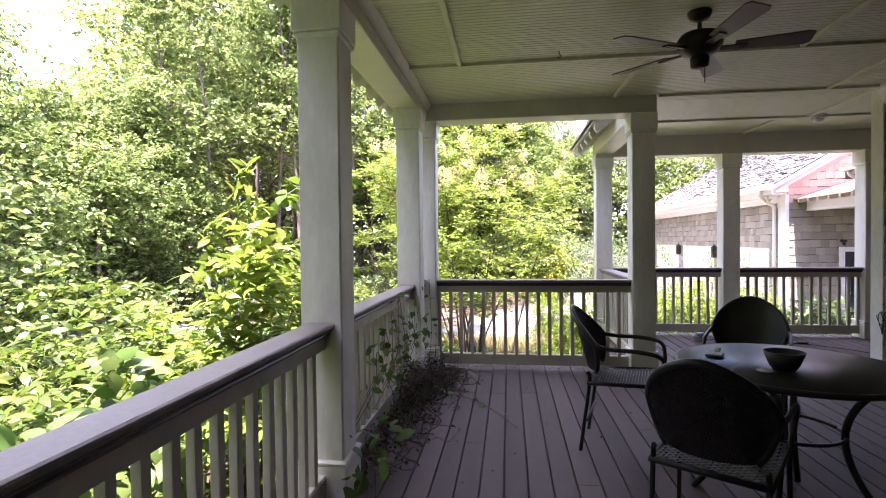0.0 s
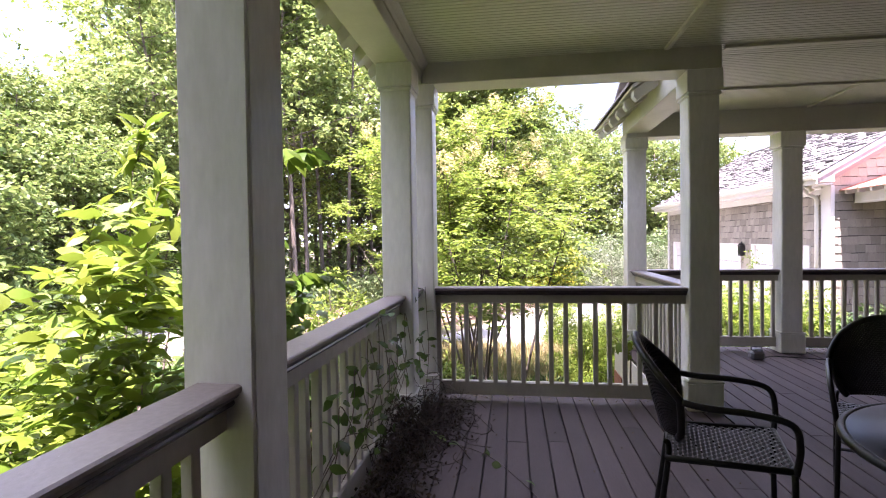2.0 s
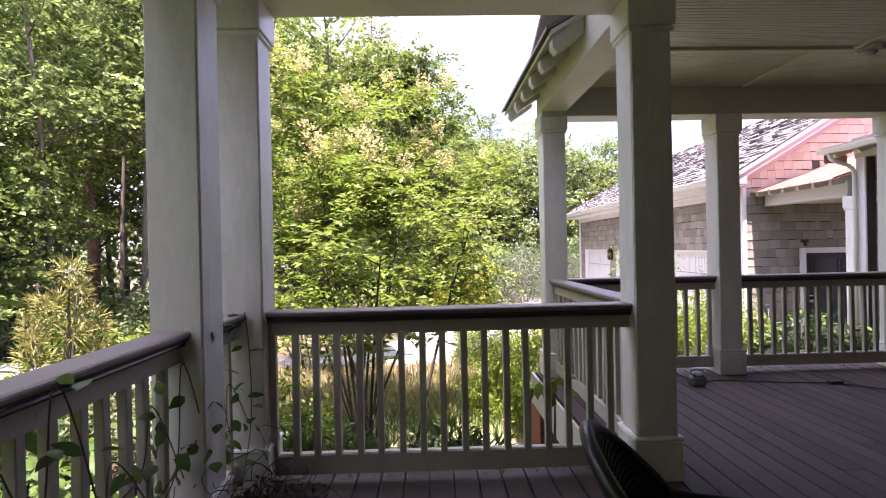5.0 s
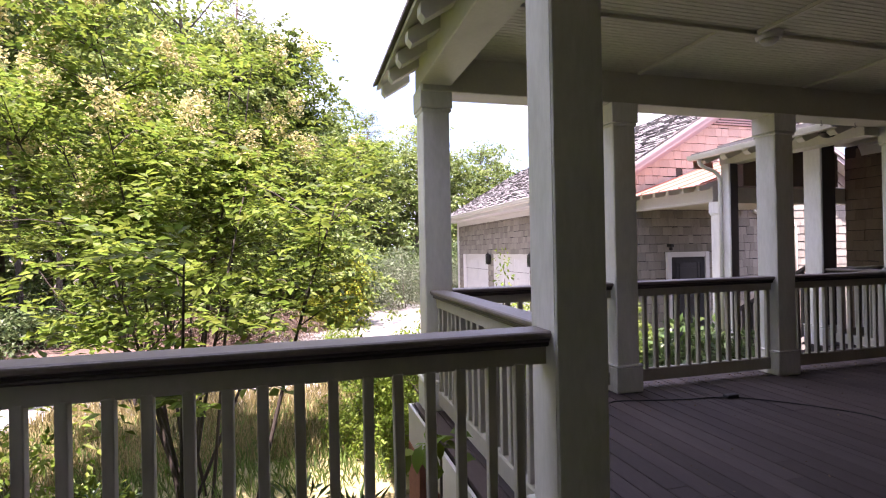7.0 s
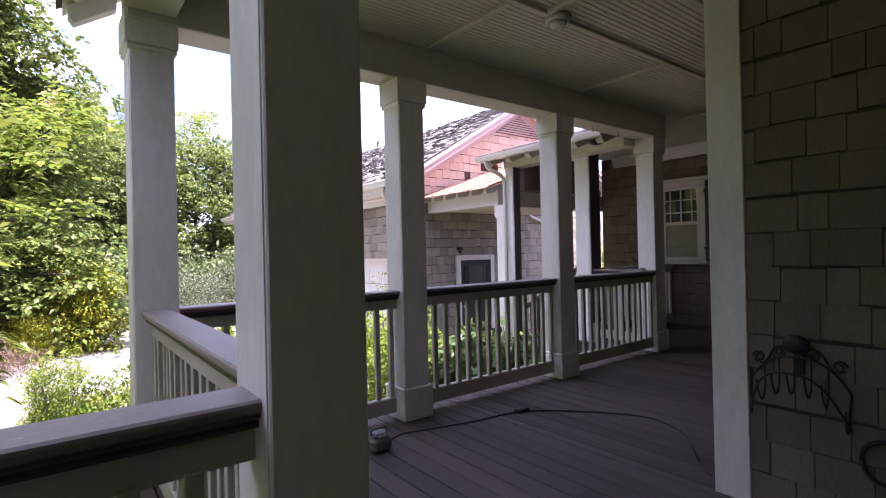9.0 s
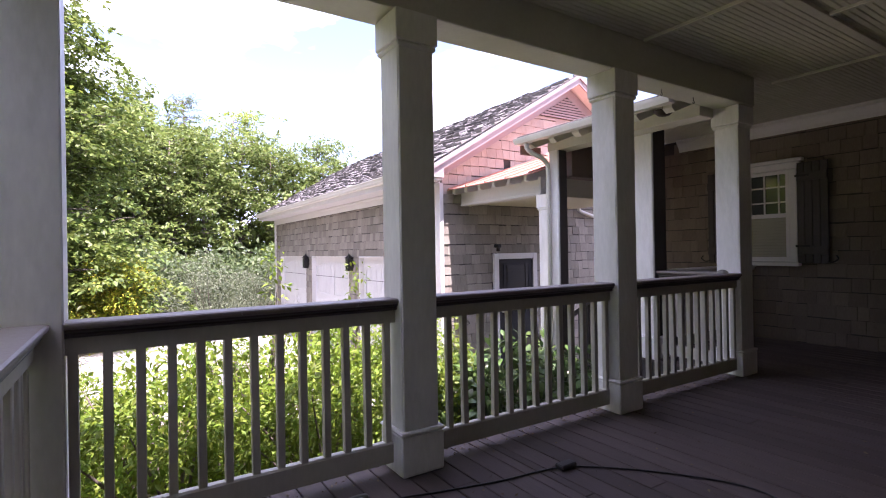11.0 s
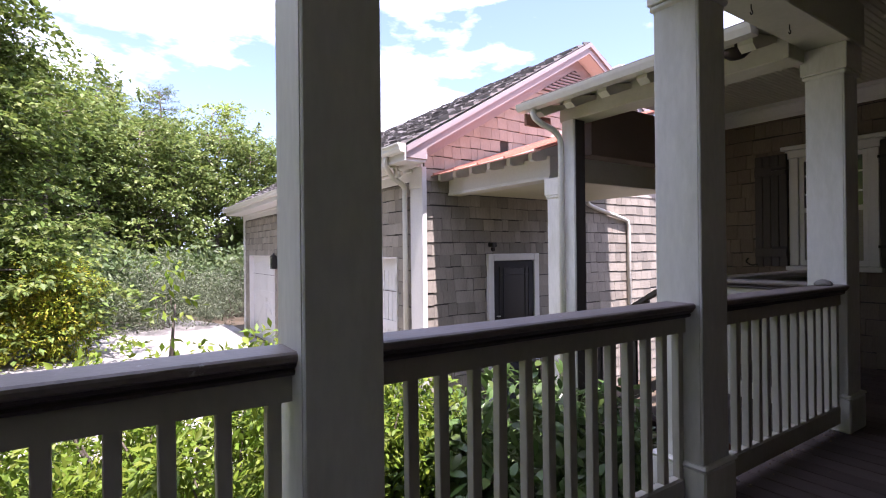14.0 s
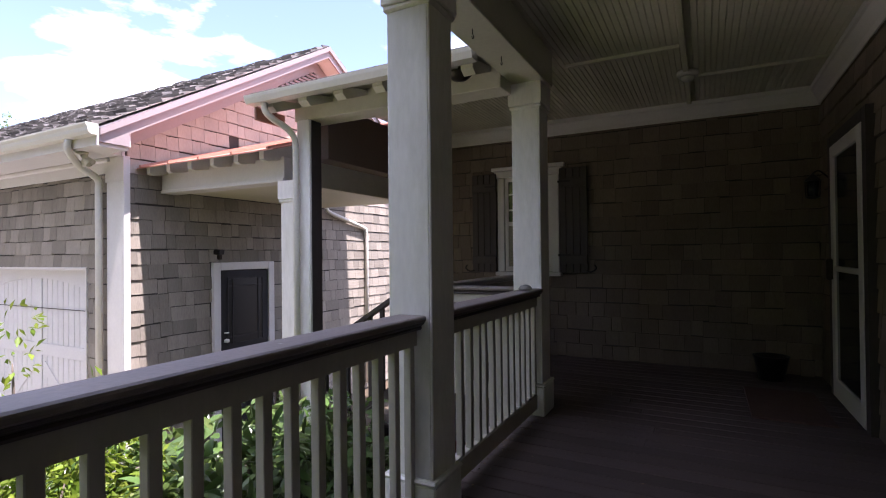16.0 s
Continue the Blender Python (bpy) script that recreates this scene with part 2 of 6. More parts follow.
# Pane darkened and dulled to stand for the shaded breezeway it would reflect.
GLASS_DIM = material("dim_door_glass", (0.012, 0.012, 0.013), 0.3, vary=0.1, bump=0, spec=0.25)
DOORWHITE = material("garage_door_paint", (0.62, 0.61, 0.60), 0.55, vary=0.06, scale=3, fine=40, bump=0.1)
BLIND = material("cream_blind", (0.30, 0.29, 0.21), 0.7, vary=0.05)
PLASTIC = material("grey_plastic", (0.15, 0.15, 0.145), 0.5, vary=0.1)
DOORGREY = material("door_charcoal", (0.032, 0.031, 0.033), 0.7, vary=0.1, spec=0.2)
PAPER = material("white_paper", (0.75, 0.75, 0.74), 0.6, vary=0.05)
MAT_BROWN = material("worn_mat", (0.085, 0.045, 0.036), 0.95, vary=0.2, scale=10, fine=120, bump=0.5)
BRICK = material("red_brick", (0.30, 0.12, 0.085), 0.9, vary=0.2, scale=10, fine=80, bump=0.5)


# ---- builders ----
def part(name, bm, mat, parent=None, label=""):
    me = bpy.data.meshes.new(name)
    bm.to_mesh(me)
    bm.free()
    me.materials.append(mat)
    ob = new(name, me)
    if parent:
        ob.parent = parent
    if label:
        ob["label"] = label
    return ob


def thing(name, label, category, at=(0, 0, 0), group="", kind=""):
    ob = new(name)
    ob.location = at
    ob.empty_display_size = 0.1
    return tagged(ob, label, category, group, kind)


def box(bm, x0, x1, y0, y1, z0, z1, bevel=0.0, m=None):
    made = bmesh.ops.create_cube(bm, size=1)["verts"]
    for v in made:
        v.co = Vector(((x0 + x1) / 2 + v.co.x * (x1 - x0), (y0 + y1) / 2 + v.co.y * (y1 - y0), (z0 + z1) / 2 + v.co.z * (z1 - z0)))
        if m:
            v.co = m @ v.co
    if bevel:
        edges = list({e for v in made for e in v.link_edges})
        bmesh.ops.bevel(bm, geom=edges, offset=bevel, segments=1, affect="EDGES", clamp_overlap=True)
    return bm


def bx(x0, x1, y0, y1, z0, z1, bevel=0.0):
    return box(bmesh.new(), x0, x1, y0, y1, z0, z1, bevel)


def tube(bm, pts, r, sides=8, taper=None):
    """A round bar through the points."""
    pts = [Vector(p) for p in pts]
    rings = []
    for i, p in enumerate(pts):
        d = (pts[min(i + 1, len(pts) - 1)] - pts[max(i - 1, 0)]).normalized()
        a = d.orthogonal().normalized() if i == 0 else (rings[-1][1] - d * rings[-1][1].dot(d)).normalized()
        b = d.cross(a)
        rr = r if taper is None else r + (taper - r) * i / (len(pts) - 1)
        rings.append(([bm.verts.new(p + rr * (math.cos(2 * math.pi * k / sides) * a + math.sin(2 * math.pi * k / sides) * b)) for k in range(sides)], a))
    for (r0, _), (r1, _) in zip(rings, rings[1:]):
        for k in range(sides):
            f = bm.faces.new((r0[k], r0[(k + 1) % sides], r1[(k + 1) % sides], r1[k]))
            f.smooth = True
    bm.faces.new(rings[0][0][::-1])
    bm.faces.new(rings[-1][0])
    return bm


def spin(bm, profile, at=(0, 0, 0), sides=24):
    """A turned body from (radius, height) pairs."""
    at = Vector(at)
    rings = [[bm.verts.new(at + Vector((r * math.cos(2 * math.pi * k / sides), r * math.sin(2 * math.pi * k / sides), z))) for k in range(sides)] for r, z in profile]
    for a, b in zip(rings, rings[1:]):
        for k in range(sides):
            f = bm.faces.new((a[k], a[(k + 1) % sides], b[(k + 1) % sides], b[k]))
            f.smooth = True
    bm.faces.new(rings[0][::-1])
    bm.faces.new(rings[-1])
    return bm


def smooth_path(pts, n=6):
    """Points of a soft curve through pts."""
    pts = [Vector(p) for p in pts]
    out = []
    for i in range(len(pts) - 1):
        p0, p1, p2, p3 = pts[max(i - 1, 0)], pts[i], pts[i + 1], pts[min(i + 2, len(pts) - 1)]
        for k in range(n):
            t = k / n
            out.append(0.5 * (2 * p1 + (p2 - p0) * t + (2 * p0 - 5 * p1 + 4 * p2 - p3) * t * t + (3 * p1 - p0 - 3 * p2 + p3) * t ** 3))
    return out + [pts[-1]]


def profile_run(bm, profile, p0, p1):
    """Sweeps a closed (across, height) profile straight from p0 to p1."""
    p0, p1 = Vector(p0), Vector(p1)
    d = (p1 - p0).normalized()
    side = d.cross(Vector((0, 0, 1))).normalized()
    ends = [[bm.verts.new(p + side * a + Vector((0, 0, h))) for a, h in profile] for p in (p0, p1)]
    k = len(profile)
    for i in range(k):
        bm.faces.new((ends[0][i], ends[0][(i + 1) % k], ends[1][(i + 1) % k], ends[1][i]))
    bm.faces.new(ends[0][::-1])
    bm.faces.new(ends[1])
    bmesh.ops.recalc_face_normals(bm, faces=bm.faces)
    return bm


# ---- setting: ground ----
def ground_z(x, y):
    """Height of the land: level beside the house, falling gently into the woods."""
    d = max(0.0, -x - 4.0)
    return -1.12 - 0.045 * min(d, 30) + 0.06 * math.sin(x * 0.7) * math.sin(y * 0.5) * (1 if x < 1 else 0)


bm = bmesh.new()
xs = [-900, -300, -120] + [-60 + 2 * i for i in range(46)] + [60, 120, 300, 900]
ys = [-900, -300, -120, -60] + [-30 + 2 * i for i in range(46)] + [90, 150, 300, 900]
grid = [[bm.verts.new((x, y, ground_z(x, y))) for y in ys] for x in xs]
for i in range(len(xs) - 1):
    for j in range(len(ys) - 1):
        bm.faces.new((grid[i][j], grid[i + 1][j], grid[i + 1][j + 1], grid[i][j + 1])).smooth = True
tagged(part("ground", bm, GROUND), "leaf-littered earth around the house", "ground", kind="structure")


def flat_patch(name, outline, z, mat, label, category):
    bm = bmesh.new()
    top = [bm.verts.new((x, y, z)) for x, y in outline]
    low = [bm.verts.new((x, y, z - 0.25)) for x, y in outline]
    bm.faces.new(top)
    for i in range(len(outline)):
        j = (i + 1) % len(outline)
        bm.faces.new((low[i], low[j], top[j], top[i]))
    bmesh.ops.recalc_face_normals(bm, faces=bm.faces)
    return tagged(part(name, bm, mat), label, category, kind="structure")


flat_patch("driveway", [(5.95, 11.6), (5.95, 22.5), (4.5, 26), (1.5, 27), (-0.6, 23.5), (-0.6, 19), (0.0, 16.0), (-1.5, 13.6), (-6, 13.2), (-12, 14.5), (-12, 12.2), (-6, 11.4), (0.5, 11.9), (3, 11.8)],
           -1.06, CONCRETE, "pale sunlit gravel driveway before the garage", "driveway")
flat_patch("mulch_bed", [(-1.0, 19.2), (-1.2, 23), (-4.5, 24), (-7, 20), (-6.5, 15.5), (-2, 15.2), (-0.6, 17)], -1.08, MULCH, "reddish-brown mulch bed beside the drive", "mulch")
flat_patch("lawn_strip", [(-4.2, 8.4), (-1.5, 8.9), (1.0, 8.3), (4.4, 8.9), (5.2, 11.4), (3.0, 11.7), (0.5, 11.8), (-3.8, 11.5)], -1.075, DRYLAWN, "dry straw-coloured lawn strip between bed and drive", "lawn")


# ---- setting: house and porch shell ----
CEIL_Z = 2.72
RAIL_Z = 0.93
WALL_A = 3.76      # house wall that faces the sitting porch
WALL_B = 5.30      # house wall with the storm door
WALL_C = 8.83      # house wall with the shuttered window


def wall(name, x0, x1, y0, y1, z0, z1, label, mat=FELT):
    return tagged(part(name, bx(x0, x1, y0, y1, z0, z1), mat), label, "wall", kind="structure")


wall_a = wall("wall_west", WALL_A, WALL_A + 0.15, -3.2, WALL_B, -1.3, 2.72, "house wall clad in weathered grey-brown cedar shingles")
wall_b = wall("wall_north", WALL_A + 0.15, WALL_C, WALL_B - 0.15, WALL_B, -1.3, 2.72, "shaded house wall of cedar shingles beside the storm door")
wall_c = wall("wall_entry", WALL_C, WALL_C + 0.15, WALL_B - 0.15, 9.55, -1.3, 2.72, "house wall of weathered cedar shingles around the shuttered window")
# Unseen end wall behind the starting point, added to close the porch.
wall("wall_south", -1.2, WALL_A, -3.35, -3.2, -1.3, 2.72, "plain unseen wall added to close the porch end", SHINGLE_JOINED)

# ceiling of narrow beadboard, one mesh
bm = bmesh.new()


def beadboard(bm, x0, x1, y0, y1, pitch=0.042):
    n = int(round((y1 - y0) / pitch))
    for i in range(n):
        a, b = y0 + i * pitch, y0 + (i + 1) * pitch
        ring = [(a, CEIL_Z + 0.007), (a + 0.006, CEIL_Z), (b - 0.006, CEIL_Z), (b, CEIL_Z + 0.007)]
        lo = [bm.verts.new((x0, y, z)) for y, z in ring]
        hi = [bm.verts.new((x1, y, z)) for y, z in ring]
        for k in range(3):
            bm.faces.new((lo[k], lo[k + 1], hi[k + 1], hi[k]))


beadboard(bm, -0.8, WALL_A, -3.2, 5.46)
beadboard(bm, WALL_A, WALL_C, WALL_B, 5.46)
beadboard(bm, 1.5, WALL_C, 5.46, 7.5)
beadboard(bm, 6.585, WALL_C, 7.5, 9.5)
box(bm, -0.8, WALL_A, -3.2, 5.4, CEIL_Z + 0.01, CEIL_Z + 0.06)
box(bm, 1.5, WALL_C, 5.405, 7.5, CEIL_Z + 0.01, CEIL_Z + 0.06)
box(bm, 7.05, WALL_C, 7.505, 9.5, CEIL_Z + 0.01, CEIL_Z + 0.06)
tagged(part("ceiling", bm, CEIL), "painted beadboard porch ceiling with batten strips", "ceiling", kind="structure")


def batten(x0, x1, y0, y1):
    tagged(part("trim", bx(x0, x1, y0, y1, CEIL_Z - 0.024, CEIL_Z + 0.003, 0.004), CEIL), "flat painted ceiling batten", "trim", kind="structure")


for y, x0, x1 in ((1.8, -0.5, WALL_A), (2.95, -0.5, WALL_A), (4.1, -0.5, WALL_A), (5.25, 1.75, WALL_A), (6.4, 1.75, WALL_C)):
    batten(x0, x1, y - 0.02, y + 0.02)
for x, y0, y1 in ((-0.07, 2.975, 4.075), (1.33, 4.125, 5.2), (2.4, 2.975, 4.075), (3.24, 4.125, 5.225), (1.1, 1.825, 2.925), (3.69, 5.275, 6.375), (3.4, 6.425, 7.28), (5.2, 6.425, 7.28), (5.9, 5.4, 6.375), (7.12, 6.425, 7.28), (7.9, 5.4, 6.375)):
    batten(x - 0.018, x + 0.018, y0, y1)


# beams over the posts
def beam(name, x0, x1, y0, y1, z0, label="painted box beam over the porch posts"):
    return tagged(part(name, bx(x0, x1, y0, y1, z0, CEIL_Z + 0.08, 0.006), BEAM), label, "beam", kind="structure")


beam("beam_left", -0.765, -0.515, -3.2, 5.475, 2.555)
beam("beam_front", -0.515, 1.725, 5.225, 5.475, 2.555)
beam("beam_return", 1.48, 1.73, 5.475, 7.30, 2.50)
beam("beam_entry", 1.50, 6.83, 7.30, 7.545, 2.455)
tagged(part("beam_stair", bx(6.36, 6.58, 7.545, 9.49, 2.37, 2.60, 0.006), BEAM), "painted frieze beam along the stair roof", "beam", kind="structure")
tagged(part("beam_stair", bx(6.585, 8.35, 9.30, 9.48, 2.06, 2.575, 0.006), SOFFIT_BROWN), "deep brown beam closing the stair roof", "beam", kind="structure")


def crown(p0, p1):
    prof = [(0, -0.17), (0.02, -0.17), (0.03, -0.13), (0.075, -0.05), (0.09, -0.04), (0.09, 0), (0, 0)]
    tagged(part("trim", profile_run(bmesh.new(), prof, p0, p1), TRIM), "painted crown moulding under the ceiling", "trim", kind="structure")


for p0, p1 in (((WALL_C, 7.30, CEIL_Z), (WALL_C, WALL_B, CEIL_Z)), ((WALL_C, WALL_B, CEIL_Z), (WALL_A, WALL_B, CEIL_Z)), ((WALL_A, WALL_B, CEIL_Z), (WALL_A, -3.2, CEIL_Z)),
               ((WALL_C, 9.29, CEIL_Z), (WALL_C, 7.30, CEIL_Z))):
    # the profile's side is to the right of the run; both walls lie to its left
    a, b = Vector(p0), Vector(p1)
    crown(a, b)
for p0, p1 in (((-0.515, 5.225, CEIL_Z), (-0.515, -3.2, CEIL_Z)),):
    prof = [(0, -0.075), (-0.012, -0.075), (-0.02, -0.05), (-0.045, -0.02), (-0.05, 0), (0, 0)]
    tagged(part("trim", profile_run(bmesh.new(), prof, p0, p1), BEAM), "small cove moulding along the beam", "trim", kind="structure")


# roof over the porch: sloping planes with tails, fascia and gutters
def eave(x0, x1, y0, y1, out, z=2.62, step=0.36, reach=1.0, rise=0.17):
    """Rafter tails and roof edge along a beam line; out is the outward direction."""
    out = Vector(out)
    run = Vector((x1 - x0, y1 - y0, 0))
    n = int(run.length / step)
    d = run.normalized()
    edge = thing("roof_eave", "open roof eave with exposed painted rafter tails", "eave", kind="structure")
    bm = bmesh.new()
    a0, a1 = Vector((x0, y0, z)), Vector((x1, y1, z))
    up, dn = Vector((0, 0, rise)), Vector((0, 0, -0.02))
    q = [a0 - out * 0.1 + up, a1 - out * 0.1 + up, a1 + out * 0.42 * reach + dn, a0 + out * 0.42 * reach + dn]
    lo = [bm.verts.new(v) for v in q]
    hi = [bm.verts.new(v + Vector((0, 0, 0.03))) for v in q]
    bm.faces.new(lo[::-1])
    bm.faces.new(hi)
    for i in range(4):
        bm.faces.new((lo[i], lo[(i + 1) % 4], hi[(i + 1) % 4], hi[i]))
    bmesh.ops.recalc_face_normals(bm, faces=bm.faces)
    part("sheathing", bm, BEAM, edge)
    bm = bmesh.new()
    q = [v + Vector((0, 0, 0.031)) for v in q]
    q[2] += out * 0.03
    q[3] += out * 0.03
    lo = [bm.verts.new(v) for v in q]
    hi = [bm.verts.new(v + Vector((0, 0, 0.025))) for v in q]
    bm.faces.new(lo[::-1])
    bm.faces.new(hi)
    for i in range(4):
        bm.faces.new((lo[i], lo[(i + 1) % 4], hi[(i + 1) % 4], hi[i]))
    bmesh.ops.recalc_face_normals(bm, faces=bm.faces)
    part("shingle_edge", bm, ROOF_SH, edge)
    for i in range(n + 1):
        p = a0 + d * (0.1 + i * step)
        if (p - a0).length > run.length:
            break
        bm = bmesh.new()
        prof = [(-0.02, 0.02), (-0.02, rise - 0.035), (0.38 * reach, -0.025), (0.38 * reach, -0.08), (0.33 * reach, -0.115)]
        s = d * 0.044
        l0 = [bm.verts.new(p - s + out * a + Vector((0, 0, h))) for a, h in prof]
        l1 = [bm.verts.new(p + s + out * a + Vector((0, 0, h))) for a, h in prof]
        bm.faces.new(l0)
        bm.faces.new(l1[::-1])
        for k in range(len(prof)):
            bm.faces.new((l0[k], l1[k], l1[(k + 1) % len(prof)], l0[(k + 1) % len(prof)]))
        bmesh.ops.recalc_face_normals(bm, faces=bm.faces)
        part("rafter_tail", bm, BEAM, edge)
    return edge


eave(-0.78, -0.78, -3.2, 5.8, (-1, 0, 0), z=2.70, reach=0.38)
eave(1.48, 1.48, 5.9, 7.95, (-1, 0, 0), z=2.65, reach=0.56)
eave(6.42, 6.42, 7.56, 9.6, (-1, 0, 0), z=2.50, rise=0.075)

# main roof, closed above the ceiling
bm = bmesh.new()
def slab(bm, pts, t=0.05):
    lo = [bm.verts.new(p) for p in pts]
    hi = [bm.verts.new(Vector(p) + Vector((0, 0, t))) for p in pts]
    bm.faces.new(lo[::-1])
    bm.faces.new(hi)
    for i in range(len(pts)):
        j = (i + 1) % len(pts)
        bm.faces.new((lo[i], lo[j], hi[j], hi[i]))
    bmesh.ops.recalc_face_normals(bm, faces=bm.faces)
    return bm
slab(bm, [(-0.9, -3.6, 2.83), (-0.9, 5.6, 2.83), (3.5, 5.6, 4.4), (3.5, -3.6, 4.4)])
slab(bm, [(1.4, 7.65, 2.83), (9.3, 7.65, 2.83), (9.3, 5.6, 3.7), (1.4, 5.6, 3.7)])
slab(bm, [(3.5, -3.6, 4.4), (3.5, 5.6, 4.4), (12, 5.6, 4.4), (12, -3.6, 4.4)])
slab(bm, [(6.36, 7.55, 2.605), (6.36, 9.52, 2.605), (7.2, 9.52, 2.79), (7.2, 7.55, 2.79)])
slab(bm, [(7.2, 6.9, 2.79), (7.2, 9.52, 2.79), (9.1, 9.52, 3.25), (9.1, 6.9, 3.25)])
tagged(part("roof", bm, ROOF_SH), "low shingled roof of the house and porch", "roof", kind="structure")

gut = thing("gutter", "cream metal gutter with a curved downspout", "gutter")
prof = [(-0.045, 0.025), (0.04, 0.025), (0.06, 0.065), (0.066, 0.09), (0.056, 0.09), (-0.045, 0.09)]
part("trough", profile_run(bmesh.new(), prof, (5.99, 9.63, 2.42), (5.99, 7.58, 2.42)), GUTTER, gut)
part("downspout", tube(bmesh.new(), smooth_path([(6.0, 9.47, 2.45), (6.01, 9.47, 2.38), (6.08, 9.45, 2.325), (6.22, 9.43, 2.27), (6.29, 9.42, 2.19), (6.30, 9.42, 2.05)]) + [Vector((6.30, 9.42, -1.0))], 0.028, 8), GUTTER, gut)
part("end_board", bx(6.035, 6.36, 9.60, 9.63, 2.335, 2.445, 0.004), BRICK_WOOD, gut, "reddish-brown board at the roof end")


# ---- porch posts and railings ----
def post(x, y, top, bottom=0.0, w=0.216, label="white-painted square porch post with moulded capital and plinth", group="porch posts", dark=False, cap=True):
    ob = thing("porch_post", label, "post", (x, y, bottom), group)
    h = w / 2
    z = top - bottom
    core = bmesh.new()
    box(core, -h, h, -h + 0.012, h - 0.012, 0, z)
    part("shaft", core, WHITE, ob)
    for s in (-1, 1):
        f = bx(-h + 0.003, h - 0.003, s * h - 0.016, s * h + 0.0, 0.002, z - 0.002, 0.004) if s > 0 else bx(-h + 0.003, h - 0.003, -h, -h + 0.016, 0.002, z - 0.002, 0.004)
        part("face_board", f, WHITE, ob)
    # The -y face gets a near-black board; the other faces stay white.
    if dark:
        part("dark_face", bx(-h + 0.022, h + 0.003, -h - 0.006, -h - 0.0005, 0.24, z - 0.002, 0.002), DARK_WOOD, ob, "near-black inner face")
    e = h + 0.020
    part("plinth", bx(-e, e, -e, e, 0, 0.215, 0.008), WHITE, ob)
    part("plinth_moulding", bx(-e - 0.006, e + 0.006, -e - 0.006, e + 0.006, 0.215, 0.235, 0.008), WHITE, ob)
    if not cap:
        return ob
    part("capital", bx(-e, e, -e, e, z - 0.165, z, 0.005), WHITE, ob)
    b = bmesh.new()
    box(b, -e + 0.006, e - 0.006, -e + 0.006, e - 0.006, z - 0.195, z - 0.165, 0.01)
    part("capital_moulding", b, WHITE, ob)
    return ob


POSTS = {"C0": (-0.64, 2.67), "C1": (-0.62, 4.82), "P": (-0.55, 5.35), "C2": (1.605, 5.35), "D": (1.615, 7.45), "E": (3.25, 7.40), "F": (4.985, 7.41), "G": (6.72, 7.45)}
post(-0.65, 0.50, 2.555)
post(-0.65, -1.65, 2.555)
for k in ("C0", "C1", "P", "C2"):
    post(*POSTS[k], 2.555)
post(*POSTS["D"], 2.50)
for k in ("E", "F", "G"):
    post(*POSTS[k], 2.455)


def railing(p0, p1, inset=0.0, label="painted porch railing with square balusters and a dark moulded cap", base=0.0, white=False):
    """A railing between two post faces; inset shifts the balusters from its middle line."""
    p0, p1 = Vector((*p0, base)), Vector((*p1, base))
    ob = thing("porch_railing", label, "railing", (p0 + p1) / 2, "porch railings")
    half = (p1 - p0) / 2
    d = half.normalized()
    a, b = -half, half
    out = Vector((-d.y, d.x, 0))
    cap = [(-0.062, 0.902), (-0.070, 0.908), (-0.072, 0.918), (-0.070, 0.925), (-0.062, RAIL_Z), (0.062, RAIL_Z), (0.070, 0.925), (0.072, 0.918), (0.070, 0.908), (0.062, 0.902)]
    part("cap", profile_run(bmesh.new(), cap, a, b), TRIM if white else RAIL, ob)
    mould = [(-0.034, 0.866), (-0.046, 0.870), (-0.050, 0.878), (-0.046, 0.885), (-0.058, 0.893), (-0.064, 0.9015), (0.064, 0.9015), (0.058, 0.893), (0.046, 0.885), (0.050, 0.878), (0.046, 0.870), (0.034, 0.866)]
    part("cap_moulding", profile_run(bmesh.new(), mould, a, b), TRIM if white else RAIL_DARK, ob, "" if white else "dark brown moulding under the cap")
    top = [(-0.024, 0.80), (-0.024, 0.872), (0.024, 0.872), (0.024, 0.80)]
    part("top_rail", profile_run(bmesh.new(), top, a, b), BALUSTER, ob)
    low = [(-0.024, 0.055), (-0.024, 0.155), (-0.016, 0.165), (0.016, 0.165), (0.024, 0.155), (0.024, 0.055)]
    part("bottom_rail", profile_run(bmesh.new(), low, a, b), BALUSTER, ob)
    me = None
    for i in range(int((2 * half.length - 0.044) / 0.1127) + 1):
        c = a + d * (0.024 + 0.1127 * i) + out * inset
        if me is None:
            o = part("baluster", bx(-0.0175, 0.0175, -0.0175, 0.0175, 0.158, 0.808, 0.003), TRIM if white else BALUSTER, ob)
            me = o.data
        else:
            o = new("baluster", me)
            o.parent = ob
        o.location = (c.x + random.uniform(-0.003, 0.003), c.y + random.uniform(-0.003, 0.003), 0)
        o.rotation_euler = (random.uniform(-0.006, 0.006), random.uniform(-0.006, 0.006), math.atan2(d.y, d.x) + random.uniform(-0.05, 0.05))
    return ob


H = 0.108
railing((-0.64, -1.542), (-0.64, 0.392))
railing((-0.64, 0.608), (-0.64, 2.67 - H))
railing((-0.64, 2.67 + H), (-0.63, 4.82 - H))
railing((-0.60, 4.82 + H), (-0.60, 5.35 - H))
railing((-0.55 + H, 5.35), (1.605 - H, 5.35), -0.015)
railing((1.605, 5.35 + H), (1.61, 7.45 - H))
railing((1.615 + H, 7.40), (3.25 - H, 7.40))
railing((3.25 + H, 7.40), (4.985 - H, 7.40))
railing((4.985 + H, 7.40), (6.72 - H, 7.40))

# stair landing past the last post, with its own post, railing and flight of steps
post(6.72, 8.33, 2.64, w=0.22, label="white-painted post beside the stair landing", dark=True)
